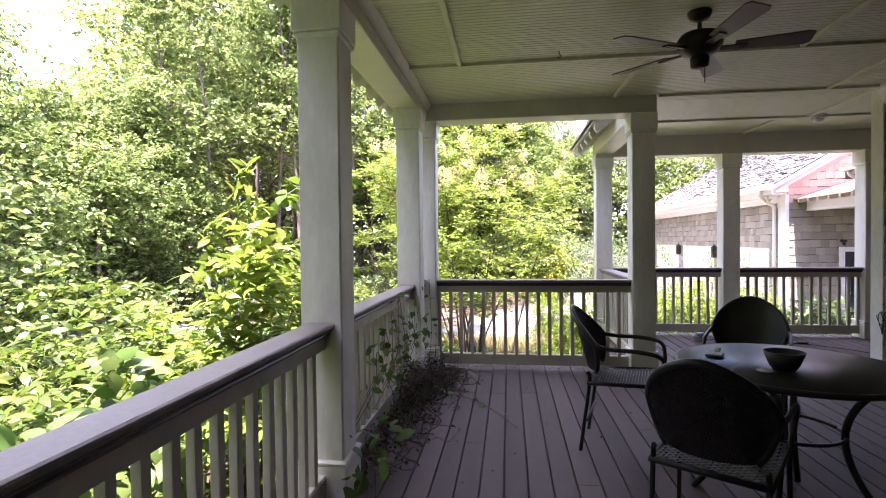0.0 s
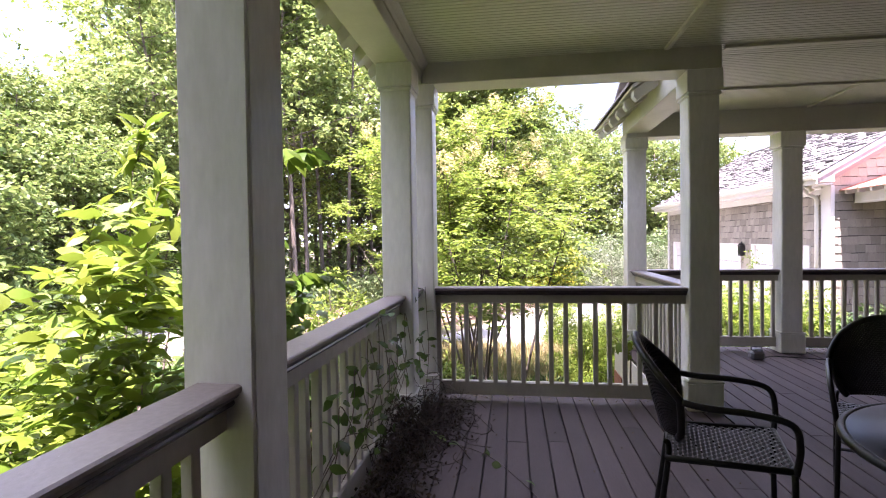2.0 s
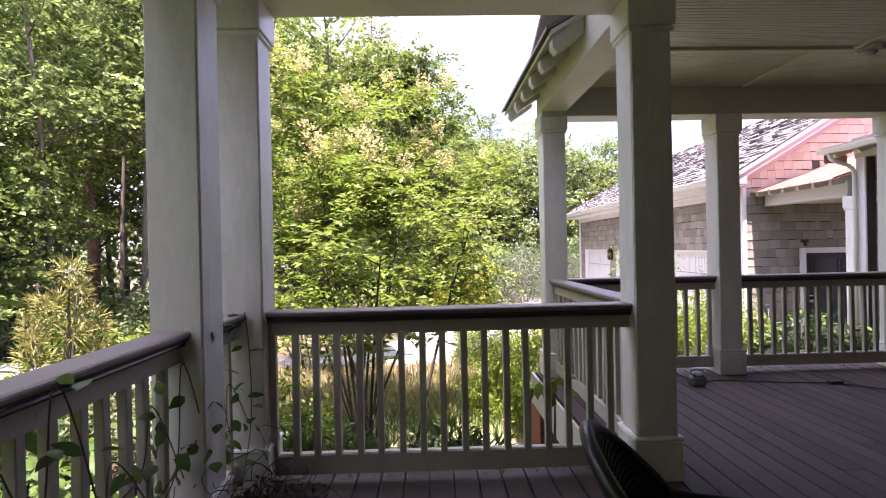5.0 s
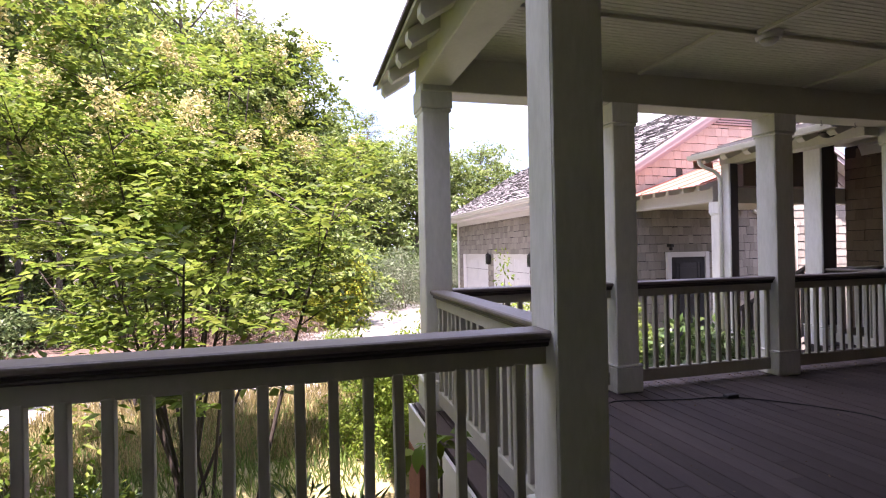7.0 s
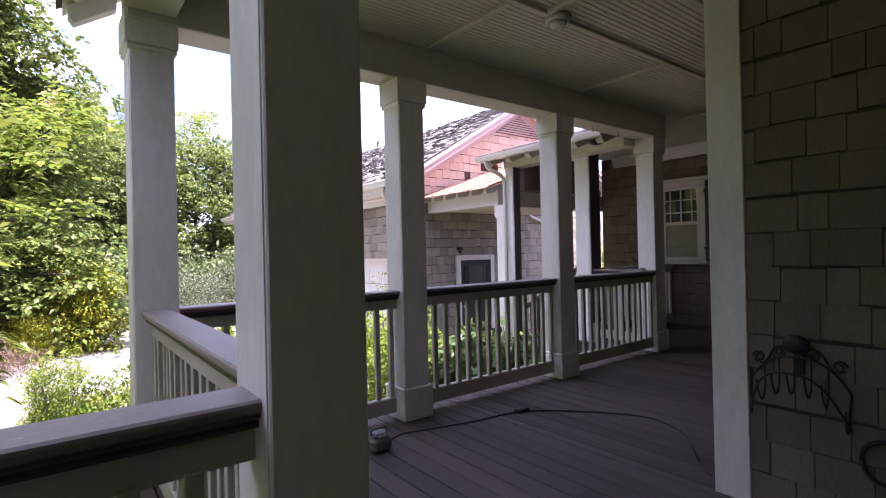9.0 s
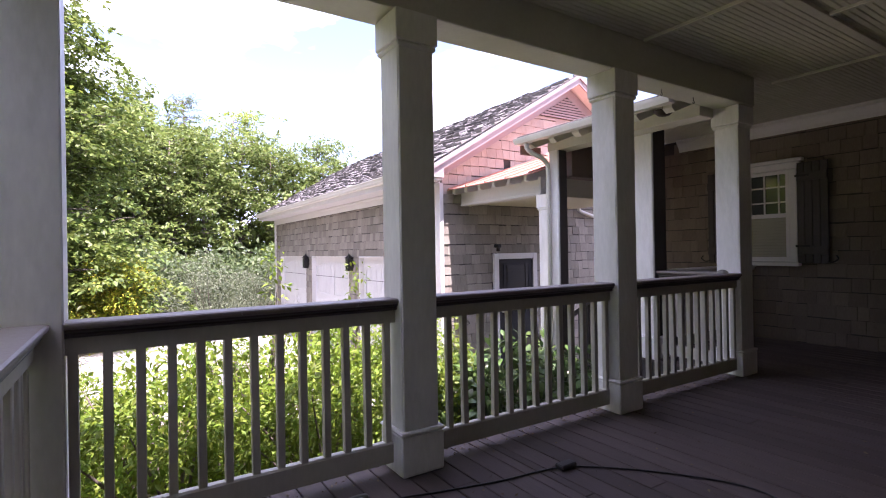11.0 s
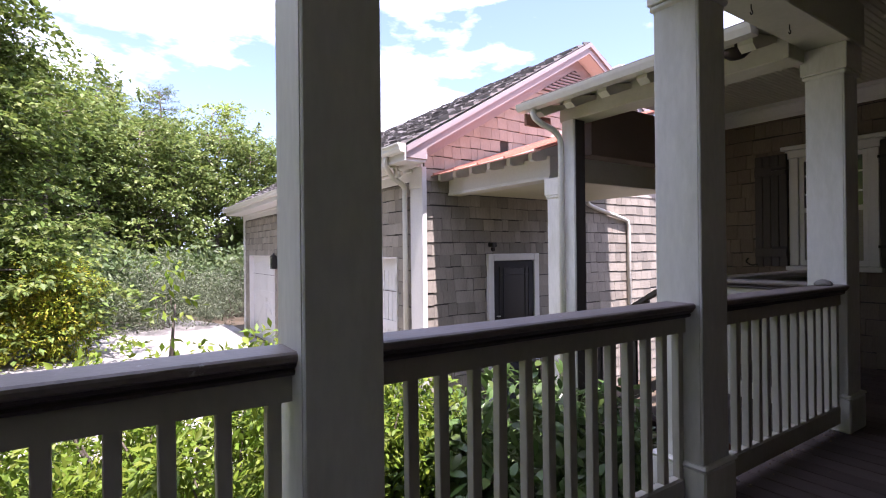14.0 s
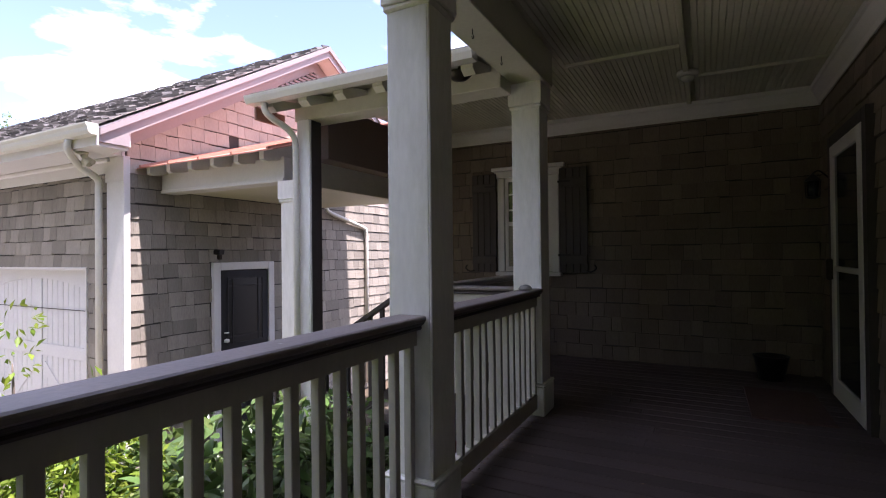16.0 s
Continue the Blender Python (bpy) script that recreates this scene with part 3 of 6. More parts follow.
# Landing railing is all white: sunlight on it put into the colour.
railing((6.83, 8.33), (WALL_C - 0.02, 8.33), label="stair landing railing with square balusters, whitened as if sunlit", white=True)
railing((6.72, 7.42 + H), (6.72, 8.33 - 0.11))
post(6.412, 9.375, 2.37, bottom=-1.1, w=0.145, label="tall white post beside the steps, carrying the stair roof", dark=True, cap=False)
post(6.45, 9.585, 1.86, bottom=-1.1, w=0.17, label="white breezeway post behind the stair post")

stairs = thing("staircase", "dark-stained wooden steps down to the breezeway", "stairs", (7.6, 8.5, 0))
for i in range(6):
    part("tread", bx(-0.75, 0.75, i * 0.27, i * 0.27 + 0.29, -0.18 * (i + 1) - 0.03, -0.18 * (i + 1), 0.006), DECK, stairs)
    part("riser", bx(-0.74, 0.74, i * 0.27 - 0.02, i * 0.27, -0.18 * (i + 1), -0.18 * i - 0.03), DARK_WOOD, stairs)
hand = bmesh.new()
profile_run(hand, [(-0.04, 0), (-0.04, 0.04), (0.04, 0.04), (0.04, 0)], (-0.9, -0.05, 0.935), (-0.9, 1.7, -0.155))
part("handrail", hand, DARK_WOOD, stairs, "dark sloping handrail")
low = bmesh.new()
profile_run(low, [(-0.02, 0), (-0.02, 0.09), (0.02, 0.09), (0.02, 0)], (-0.9, -0.05, 0.12), (-0.9, 1.7, -0.97))
part("bottom_rail", low, DARK_WOOD, stairs)
for i in range(13):
    y = 0.05 + i * 0.128
    z = -0.625 * y
    part("baluster", bx(-0.917, -0.883, y - 0.017, y + 0.017, z + 0.15, z + 0.92), DARK_WOOD, stairs)
for y, z0, z1 in ((1.72, -1.1, -0.05),):
    part("newel_post", bx(-0.95, -0.85, y - 0.05, y + 0.05, z0, z1, 0.006), DARK_WOOD, stairs)

# deck: joists below, boards above laid piece by piece
DECK_RUNS = [(-0.84, 1.45, -3.2, 5.56), (1.45, WALL_A, -3.2, 7.60), (WALL_A, 6.6, WALL_B, 7.60), (6.6, WALL_C, WALL_B, 8.5)]
bm = bmesh.new()
for x0, x1, y0, y1 in DECK_RUNS:
    box(bm, x0 + 0.03, x1 - 0.001, y0, y1 - 0.03, -0.30, -0.028)
floor = tagged(part("floor", bm, FELT), "porch deck of grey-mauve painted boards", "floor", kind="structure")
bm = bmesh.new()
box(bm, -0.86, -0.84, -3.2, 5.58, -0.30, -0.005)
box(bm, -0.84, 1.43, 5.56, 5.58, -0.30, -0.005)
box(bm, 1.41, 1.43, 5.58, 7.62, -0.30, -0.005)
box(bm, 1.43, 6.58, 7.60, 7.62, -0.30, -0.005)
tagged(part("trim", bm, TRIM), "painted skirt board round the deck", "trim", kind="structure")
bm = bmesh.new()
for x, y in ((-0.7, 0.5), (-0.7, 2.7), (-0.7, 5.3), (1.6, 5.4), (1.6, 7.4), (3.25, 7.4), (5.0, 7.4), (6.7, 7.4), (6.7, 8.3)):
    box(bm, x - 0.2, x + 0.2, y - 0.2, y + 0.2, -1.4, -0.30)
tagged(part("foundation", bm, BRICK), "brick piers under the deck", "pier", kind="structure")


# ---- garage and breezeway ----
GX, GY, GW, GL = 6.05, 11.5, 5.52, 9.8      # near corner, width, length
EAVE, PEAK = 2.51, 4.14
G0 = -1.1
garage = thing("garage", "detached three-bay garage clad in weathered cedar shingles", "garage")
bm = bmesh.new()
cx = GX + GW / 2
for y0, y1 in ((GY, GY + 0.15), (GY + GL - 0.15, GY + GL)):
    pts = [(GX, G0 - 0.2), (GX + GW, G0 - 0.2), (GX + GW, EAVE), (cx, PEAK), (GX, EAVE)]
    lo = [bm.verts.new((x, y0, z)) for x, z in pts]
    hi = [bm.verts.new((x, y1, z)) for x, z in pts]
    bm.faces.new(lo)
    bm.faces.new(hi[::-1])
    for i in range(5):
        bm.faces.new((lo[i], lo[(i + 1) % 5], hi[(i + 1) % 5], hi[i]))
BAYS = (13.38, 16.42, 19.40)                # middles of the overhead doors
box(bm, GX, GX + 0.15, GY + 0.15, GY + GL - 0.15, G0 + 2.186, EAVE)
edges = [GY + 0.15] + [y + s * 1.236 for y in BAYS for s in (-1, 1)] + [GY + GL - 0.15]
for y0, y1 in zip(edges[::2], edges[1::2]):
    box(bm, GX, GX + 0.15, y0, y1, G0 - 0.2, G0 + 2.1855)
box(bm, GX + GW - 0.15, GX + GW, GY + 0.15, GY + GL - 0.15, G0 - 0.2, EAVE)
bmesh.ops.recalc_face_normals(bm, faces=bm.faces)
part("wall", bm, FELT, garage)
slope = (PEAK - EAVE) / (GW / 2)


def roof_rows(x_eave, x_ridge, z_eave, z_ridge, y0, y1, row=0.15):
    """Rows of roof shingles with ragged butts, one mesh."""
    bm = bmesh.new()
    run = Vector((x_ridge - x_eave, 0, z_ridge - z_eave))
    d = run.normalized()
    nrm = Vector((-d.z, 0, d.x)) if d.x > 0 else Vector((d.z, 0, -d.x))
    n = int(run.length / row)
    for i in range(n + 1):
        base = Vector((x_eave, 0, z_eave)) + d * (i * row)
        y = y0 - random.uniform(0, 0.12)
        while y < y1:
            w = random.uniform(0.11, 0.26)
            ya, yb = max(y, y0), min(y + w - 0.006, y1)
            if yb - ya > 0.02:
                t = random.uniform(0.016, 0.050)
                s = random.uniform(-0.02, 0.015)
                a0, a1 = base + d * s, base + d * min(row * 1.25, max(run.length - i * row, 0.02))
                top = [a0 + nrm * t, a0 + nrm * t, a1 + nrm * 0.004, a1 + nrm * 0.004]
                v = [bm.verts.new((p.x, yy, p.z)) for p, yy in zip(top, (ya, yb, yb, ya))]
                u = [bm.verts.new((p.x, yy, p.z)) for p, yy in zip((a0, a0), (ya, yb))]
                bm.faces.new(v)
                bm.faces.new((u[0], u[1], v[1], v[0]))
                bm.faces.new((u[0], v[0], v[3]))
                bm.faces.new((u[1], v[2], v[1]))
            y += w
    return bm


OV = 0.42
bm = bmesh.new()
slab(bm, [(GX - OV, GY - 0.31, EAVE - slope * OV + 0.02), (GX - OV, GY + GL + 0.3, EAVE - slope * OV + 0.02), (cx, GY + GL + 0.3, PEAK + 0.02), (cx, GY - 0.31, PEAK + 0.02)], 0.10)
slab(bm, [(GX + GW + OV, GY - 0.31, EAVE - slope * OV + 0.02), (cx, GY - 0.31, PEAK + 0.02), (cx, GY + GL + 0.3, PEAK + 0.02), (GX + GW + OV, GY + GL + 0.3, EAVE - slope * OV + 0.02)], 0.10)
part("roof_deck", bm, TRIM, garage)
Z0 = EAVE - slope * OV + 0.125
r = part("roof_shingles", roof_rows(GX - OV - 0.04, cx, Z0, PEAK + 0.13, GY - 0.34, GY + GL + 0.33), ROOF_SH, garage, "weathered wooden roof shingles")
r["kind"] = "stuff"
r = part("roof_shingles", roof_rows(GX + GW + OV + 0.04, cx, Z0, PEAK + 0.13, GY - 0.34, GY + GL + 0.33, 0.3), ROOF_SH, garage)
r["kind"] = "stuff"
def gable_board(name, q, y0, y1, mat):
    """A board in the gable's plane, cut to the outline q."""
    bm = bmesh.new()
    lo = [bm.verts.new((x, y0, z)) for x, z in q]
    hi = [bm.verts.new((x, y1, z)) for x, z in q]
    bm.faces.new(lo)
    bm.faces.new(hi[::-1])
    for i in range(len(q)):
        j = (i + 1) % len(q)
        bm.faces.new((lo[i], lo[j], hi[j], hi[i]))
    bmesh.ops.recalc_face_normals(bm, faces=bm.faces)
    return part(name, bm, mat, garage)


for s in (-1, 1):
    xe = cx + s * (GW / 2 + OV)
    xr = cx + s * (GW / 2 + 0.14)
    top, low = Z0 - 0.02, Z0 - 0.175
    gable_board("rake_board", [(xe, top), (cx, PEAK + 0.115), (cx, PEAK - 0.04), (xr, low + slope * (OV - 0.14)), (xr, 2.25), (xe, 2.25)], GY - 0.335, GY - 0.312, TRIM_ROOF_GLOW)
    gable_board("rake_moulding", [(xe, top + 0.006), (cx, PEAK + 0.121), (cx, PEAK + 0.055), (xe, top - 0.06)], GY - 0.362, GY - 0.336, TRIM_ROOF_GLOW)
    part("eave_return", bx(min(xr, xr - s * 0.02), max(xr, xr - s * 0.02), GY - 0.311, GY - 0.002, 2.251, 2.42), TRIM, garage)
    gable_board("frieze_board", [(cx + s * (GW / 2), EAVE), (cx, PEAK), (cx, PEAK - 0.20), (cx + s * (GW / 2), EAVE - 0.20)], GY - 0.045, GY - 0.002, TRIM_ROOF_GLOW)
part("corner_board", bx(GX - 0.035, GX - 0.001, GY - 0.02, GY + 0.25, G0, EAVE - 0.1, 0.004), TRIM, garage)
part("corner_board", bx(GX - 0.036, GX + 0.03, GY - 0.052, GY - 0.0225, G0, 2.214, 0.004), TRIM, garage)
part("corner_cap", bx(GX - 0.044, GX - 0.0365, GY - 0.06, GY + 0.26, 1.96, 2.21, 0.003), TRIM, garage)
part("corner_board", bx(GX - 0.035, GX - 0.001, GY + GL - 0.16, GY + GL, G0, EAVE - 0.1, 0.004), TRIM, garage)
part("soffit", bx(GX - OV + 0.001, GX - 0.001, GY - 0.002, GY + GL + 0.28, 2.215, 2.249), TRIM, garage)
part("soffit", bx(GX - OV + 0.001, GX - 0.141, GY - 0.31, GY - 0.003, 2.215, 2.249), TRIM, garage)
part("fascia", bx(GX - OV - 0.022, GX - OV - 0.001, GY - 0.335, GY + GL + 0.3, 2.215, 2.405), TRIM, garage)
part("bed_moulding", bx(GX - 0.075, GX - 0.0305, GY + 0.17, GY + GL - 0.17, 2.165, 2.214, 0.012), TRIM, garage)
part("frieze", bx(GX - 0.03, GX - 0.001, GY + 0.17, GY + GL - 0.17, 2.06, 2.213, 0.004), TRIM, garage)
ggut = thing("gutter", "pale metal gutter and downspout on the garage", "gutter")
wide = [(-0.034, 0.0), (0.035, 0.0), (0.055, 0.03), (0.058, 0.06), (0.075, 0.085), (0.075, 0.10), (0.062, 0.10), (-0.034, 0.10)]
part("trough", profile_run(bmesh.new(), wide, (GX - OV - 0.057, GY + GL + 0.3, 2.30), (GX - OV - 0.057, GY - 0.37, 2.30)), GUTTER, ggut)
part("downspout", tube(bmesh.new(), smooth_path([(GX - OV - 0.05, GY + 0.06, 2.31), (GX - OV - 0.05, GY + 0.08, 2.20), (GX - 0.30, GY + 0.20, 2.08), (GX - 0.10, GY + 0.30, 2.00), (GX - 0.08, GY + 0.31, 1.88)]) + [Vector((GX - 0.08, GY + 0.31, -1.0))], 0.035, 8), GUTTER, ggut)

# twin floodlight under the garage eave
fl = thing("floodlight", "white twin floodlight under the garage eave", "floodlight", (GX - 0.33, GY + 0.12, 2.214))
part("base_plate", spin(bmesh.new(), [(0.005, 0), (0.055, 0), (0.055, -0.02), (0.005, -0.025)], sides=14), GUTTER, fl)
for s in (-1, 1):
    bm = spin(bmesh.new(), [(0.005, 0.0), (0.022, -0.005), (0.026, -0.05), (0.052, -0.12), (0.05, -0.125), (0.006, -0.10)], sides=14)
    bmesh.ops.transform(bm, matrix=pose(0.01, 0.03 * s, -0.015, -32 * s, -28, 0), verts=bm.verts)
    part("lamp_head", bm, GUTTER, fl)

# louvred vent under the peak
vent = thing("gable_vent", "triangular louvred vent under the garage peak", "vent")
for i in range(8):
    z = PEAK - 0.27 - i * 0.048
    hw = (PEAK - 0.215 - z) / slope
    part("slat", bx(cx - hw, cx + hw, GY - 0.065, GY - 0.045, z, z + 0.026, 0.003), TRIM_ROOF_GLOW, vent)
bm = bmesh.new()
q = [(cx, PEAK - 0.205), (cx - 0.70, PEAK - 0.615), (cx + 0.70, PEAK - 0.615)]
lo = [bm.verts.new((x, GY - 0.045, z)) for x, z in q]
hi = [bm.verts.new((x, GY - 0.01, z)) for x, z in q]
bm.faces.new(lo[::-1])
bm.faces.new(hi)
for i in range(3):
    bm.faces.new((lo[i], lo[(i + 1) % 3], hi[(i + 1) % 3], hi[i]))
bmesh.ops.recalc_face_normals(bm, faces=bm.faces)
part("backing", bm, DARK_WOOD, vent)

# brick chimney beyond the garage ridge
ch = thing("chimney", "red brick chimney with a pale cap on the garage roof", "chimney", (10.75, 12.1, 2.50))
part("stack", bx(-0.2, 0.2, -0.2, 0.2, 0, 1.92, 0.006), BRICK, ch)
part("cap", bx(-0.25, 0.25, -0.25, 0.25, 1.921, 2.0, 0.01), GUTTER, ch)

# side door of the garage, dark with a leaded light
sd = thing("side_door", "dark grey panelled door with a barred glass light, white casing", "door", (7.52, GY, G0))
part("casing", bx(-0.47, -0.375, -0.06, -0.002, 0, 2.215, 0.004), TRIM, sd)
part("casing", bx(0.375, 0.47, -0.06, -0.002, 0, 2.215, 0.004), TRIM, sd)
part("casing", bx(-0.374, 0.374, -0.06, -0.002, 2.12, 2.215, 0.004), TRIM, sd)
leaf = part("door_leaf", bx(-0.37, 0.37, -0.045, -0.003, 0.02, 2.11, 0.004), DOORGREY, sd, "dark grey door leaf")
part("pane", bx(-0.26, 0.26, -0.050, -0.044, 1.22, 2.01), GLASS_DIM, leaf)
for x in (-0.27, -0.20, 0.20, 0.27):
    part("glazing_bar", bx(x - 0.009, x + 0.009, -0.058, -0.049, 1.21, 2.02), DOORGREY, leaf)
for z in (1.21, 1.30, 1.92, 2.02):
    part("glazing_bar", bx(-0.279, 0.279, -0.060, -0.051, z - 0.009, z + 0.009), DOORGREY, leaf)
for x0 in (-0.27, 0.03):
    part("door_panel", bx(x0, x0 + 0.24, -0.052, -0.044, 0.28, 1.05, 0.004), DOORGREY, leaf)
part("deadbolt", spin(bmesh.new(), [(0.005, 0), (0.028, 0.006), (0.028, 0.016), (0.005, 0.02)], (-0.31, -0.075, 1.35), 12), GUTTER, leaf)
part("door_knob", spin(bmesh.new(), [(0.01, 0), (0.03, 0.01), (0.03, 0.04), (0.01, 0.05)], (-0.31, -0.075, 1.24), 12), GUTTER, sd)
sl = thing("wall_lamp", "small black wall lamp above the garage door", "lamp", (7.10, GY - 0.05, 1.18))
part("hood", bx(-0.04, 0.04, -0.09, 0.02, 0.03, 0.09, 0.01), IRON, sl)
part("bulb_cover", bx(-0.025, 0.025, -0.07, -0.02, -0.03, 0.03, 0.01), BRONZE, sl)

# overhead doors and lanterns on the drive side
def arch_board(od):
    """Header of the upper panels, cut to a shallow arch on its lower edge."""
    bm = bmesh.new()
    for k in range(16):
        a, b = -1.209 + 2.418 * k / 16, -1.209 + 2.418 * (k + 1) / 16
        za, zb = (2.05 - 0.16 * (abs(v) / 1.21) ** 2 for v in (a, b))
        q = [(a, za), (b, zb), (b, 2.158), (a, 2.158)]
        lo = [bm.verts.new((0.074, yy, zz)) for yy, zz in q]
        hi = [bm.verts.new((0.0875, yy, zz)) for yy, zz in q]
        bm.faces.new(lo)
        bm.faces.new(hi[::-1])
        for j in range(4):
            bm.faces.new((lo[j], lo[(j + 1) % 4], hi[(j + 1) % 4], hi[j]))
    bmesh.ops.recalc_face_normals(bm, faces=bm.faces)
    part("arched_header", bm, DOORWHITE, od)


for y in BAYS:
    od = thing("garage_door", "white panelled overhead garage door with slanting braces, set back in its opening", "garage door", (GX, y, G0), "garage doors")
    part("door_panel", bx(0.10, 0.14, -1.21, 1.21, 0.0, 2.16), DOORWHITE, od)
    for s in (-1, 1):
        for k in range(9):
            y0 = 0.075 + k * 0.115
            part("board", bx(0.088, 0.0995, min(s * y0, s * (y0 + 0.105)), max(s * y0, s * (y0 + 0.105)), 0.12, 2.06, 0.003), DOORWHITE, od)
        part("jamb", bx(-0.03, 0.145, min(s * 1.2115, s * 1.2355), max(s * 1.2115, s * 1.2355), 0, 2.185, 0.003), TRIM, od)
        part("stile", bx(0.075, 0.0875, min(s * 1.115, s * 1.209), max(s * 1.115, s * 1.209), 0.141, 2.157, 0.003), DOORWHITE, od)
        bm = box(bmesh.new(), 0.0765, 0.0872, -0.62, 0.62, -0.055, 0.055, 0.003, Matrix.Translation((0, s * 0.59, 0.635)) @ Matrix.Rotation(-s * math.atan2(0.82, 1.0), 4, "X"))
        part("brace", bm, DOORWHITE, od)
    part("head_jamb", bx(-0.03, 0.145, -1.211, 1.211, 2.161, 2.1852, 0.003), TRIM, od)
    part("centre_stile", bx(0.0745, 0.0876, -0.075, 0.075, 0.141, 2.05, 0.003), DOORWHITE, od)
    part("mid_rail", bx(0.073, 0.0874, -1.114, 1.114, 1.14, 1.28, 0.003), DOORWHITE, od)
    arch_board(od)
    part("section_joint", bx(0.0725, 0.0738, -1.208, 1.208, 1.694, 1.704), DARK_WOOD, od, "dark joint between door sections")
    part("bottom_rail", bx(0.0735, 0.0873, -1.209, 1.209, 0.0, 0.14, 0.003), DOORWHITE, od)
for y in (14.96, 17.93):
    gl = thing("garage_lantern", "dark metal box lantern beside the garage doors", "lantern", (GX - 0.1, y, 0.95), "garage lanterns")
    part("cage", bx(-0.06, 0.06, -0.07, 0.07, -0.17, 0.10, 0.008), IRON, gl)
    part("roof", spin(bmesh.new(), [(0.11, 0.10), (0.02, 0.17), (0.01, 0.2)], sides=4), IRON, gl)
    part("bracket", bx(0.05, 0.098, -0.03, 0.03, -0.1, 0.05), IRON, gl)
    part("pane", bx(-0.066, -0.061, -0.045, 0.045, -0.13, 0.07), GLASS, gl)

# breezeway roof between garage and stair
bz = thing("breezeway", "open breezeway with a red metal roof and white beam", "breezeway")
part("beam", bx(6.42, 6.60, 9.68, GY - 0.04, 1.87, 2.10, 0.006), TRIM, bz)
part("beam_moulding", bx(6.405, 6.419, 9.68, GY - 0.04, 1.87, 1.90, 0.004), TRIM, bz)
# Beam added to look like the pale ceiling band from the camera.
part("ceiling_band", bx(6.66, 10.4, 9.56, 9.70, 1.84, 2.09, 0.006), CEIL, bz)
part("ceiling_board", bx(6.581, 8.90, 9.705, GY - 0.05, 1.90, 1.93), CEIL, bz)
bm = bmesh.new()
slab(bm, [(6.16, 9.55, 2.10), (6.16, GY - 0.03, 2.10), (9.5, GY - 0.03, 3.20), (9.5, 9.55, 3.20)], 0.012)
part("roof_sheet", bm, COPPER, bz, "sunlit red metal roof sheet")
for i in range(5):
    y = 9.62 + i * 0.45
    bm = bmesh.new()
    slab(bm, [(6.16, y - 0.012, 2.111), (6.16, y + 0.012, 2.111), (9.5, y + 0.012, 3.211), (9.5, y - 0.012, 3.211)], 0.025)
    part("seam", bm, COPPER, bz)
for i in range(6):
    y = 9.75 + i * 0.325
    bm = bmesh.new()
    lo = [bm.verts.new((x, y - 0.028, z)) for x, z in ((6.22, 2.118), (6.7, 2.275), (6.7, 2.12), (6.26, 2.035), (6.22, 2.05))]
    hi = [bm.verts.new((v.co.x, y + 0.028, v.co.z)) for v in lo]
    bm.faces.new(lo)
    bm.faces.new(hi[::-1])
    for k in range(5):
        bm.faces.new((lo[k], lo[(k + 1) % 5], hi[(k + 1) % 5], hi[k]))
    bmesh.ops.recalc_face_normals(bm, faces=bm.faces)
    part("rafter_tail", bm, TRIM, bz)
part("downspout", tube(bmesh.new(), smooth_path([(9.0, GY - 0.1, 1.92), (9.15, GY - 0.07, 1.84), (9.95, GY - 0.06, 1.66), (10.06, GY - 0.06, 1.58), (10.08, GY - 0.06, 1.4)]) + [Vector((10.08, GY - 0.06, -1.0))], 0.033, 8), GUTTER, bz)

# ---- house: corner board, window, storm door, lantern ----
tagged(part("corner_trim", bx(WALL_A - 0.028, WALL_A - 0.001, 5.28, 5.44, 0, CEIL_Z - 0.02, 0.003), WHITE), "wide white corner board of the house", "trim", kind="structure")
tagged(part("corner_trim", bx(WALL_A, WALL_A + 0.14, WALL_B + 0.002, 5.44, 0, CEIL_Z - 0.18, 0.003), WHITE), "wide white corner board of the house", "trim", kind="structure")

win = thing("window_1", "white sash window with barred upper light and cream blind", "window", (WALL_C, 8.145, 0.97), kind="structure")
for y0, y1 in ((-0.375, -0.29), (0.29, 0.375)):
    part("casing", bx(-0.055, -0.004, y0, y1, 0.0, 1.13, 0.004), TRIM, win)
part("head_casing", bx(-0.060, -0.004, -0.41, 0.41, 1.132, 1.215, 0.004), TRIM, win)
part("head_cap", bx(-0.085, -0.004, -0.445, 0.445, 1.217, 1.26, 0.006), TRIM, win)
part("window_sill", bx(-0.09, -0.004, -0.40, 0.40, -0.05, -0.002, 0.006), TRIM, win)
for z0, z1 in ((0.002, 0.06), (0.55, 0.60), (1.085, 1.129)):
    part("sash", bx(-0.03, -0.004, -0.288, 0.288, z0, z1), TRIM, win)
for y0, y1 in ((-0.288, -0.245), (0.245, 0.288)):
    part("sash", bx(-0.032, -0.004, y0, y1, 0.061, 1.084), TRIM, win)
part("pane", bx(-0.012, -0.006, -0.245, 0.245, 0.60, 1.085), GLASS, win)
part("blind", bx(-0.0115, -0.006, -0.245, 0.245, 0.061, 0.549), BLIND, win, "cream roller blind behind the lower light")
for k in range(13):
    z = 0.07 + k * 0.0368
    part("blind_slat", bx(-0.016, -0.011, -0.243, 0.243, z, z + 0.026, 0.002), BLIND, win)
for y in (-0.165, 0.0, 0.165):
    part("glazing_bar", bx(-0.024, -0.011, y - 0.009, y + 0.009, 0.601, 1.084), TRIM, win)
for z in (0.74, 0.93):
    part("glazing_bar", bx(-0.026, -0.012, -0.244, 0.244, z - 0.009, z + 0.009), TRIM, win)

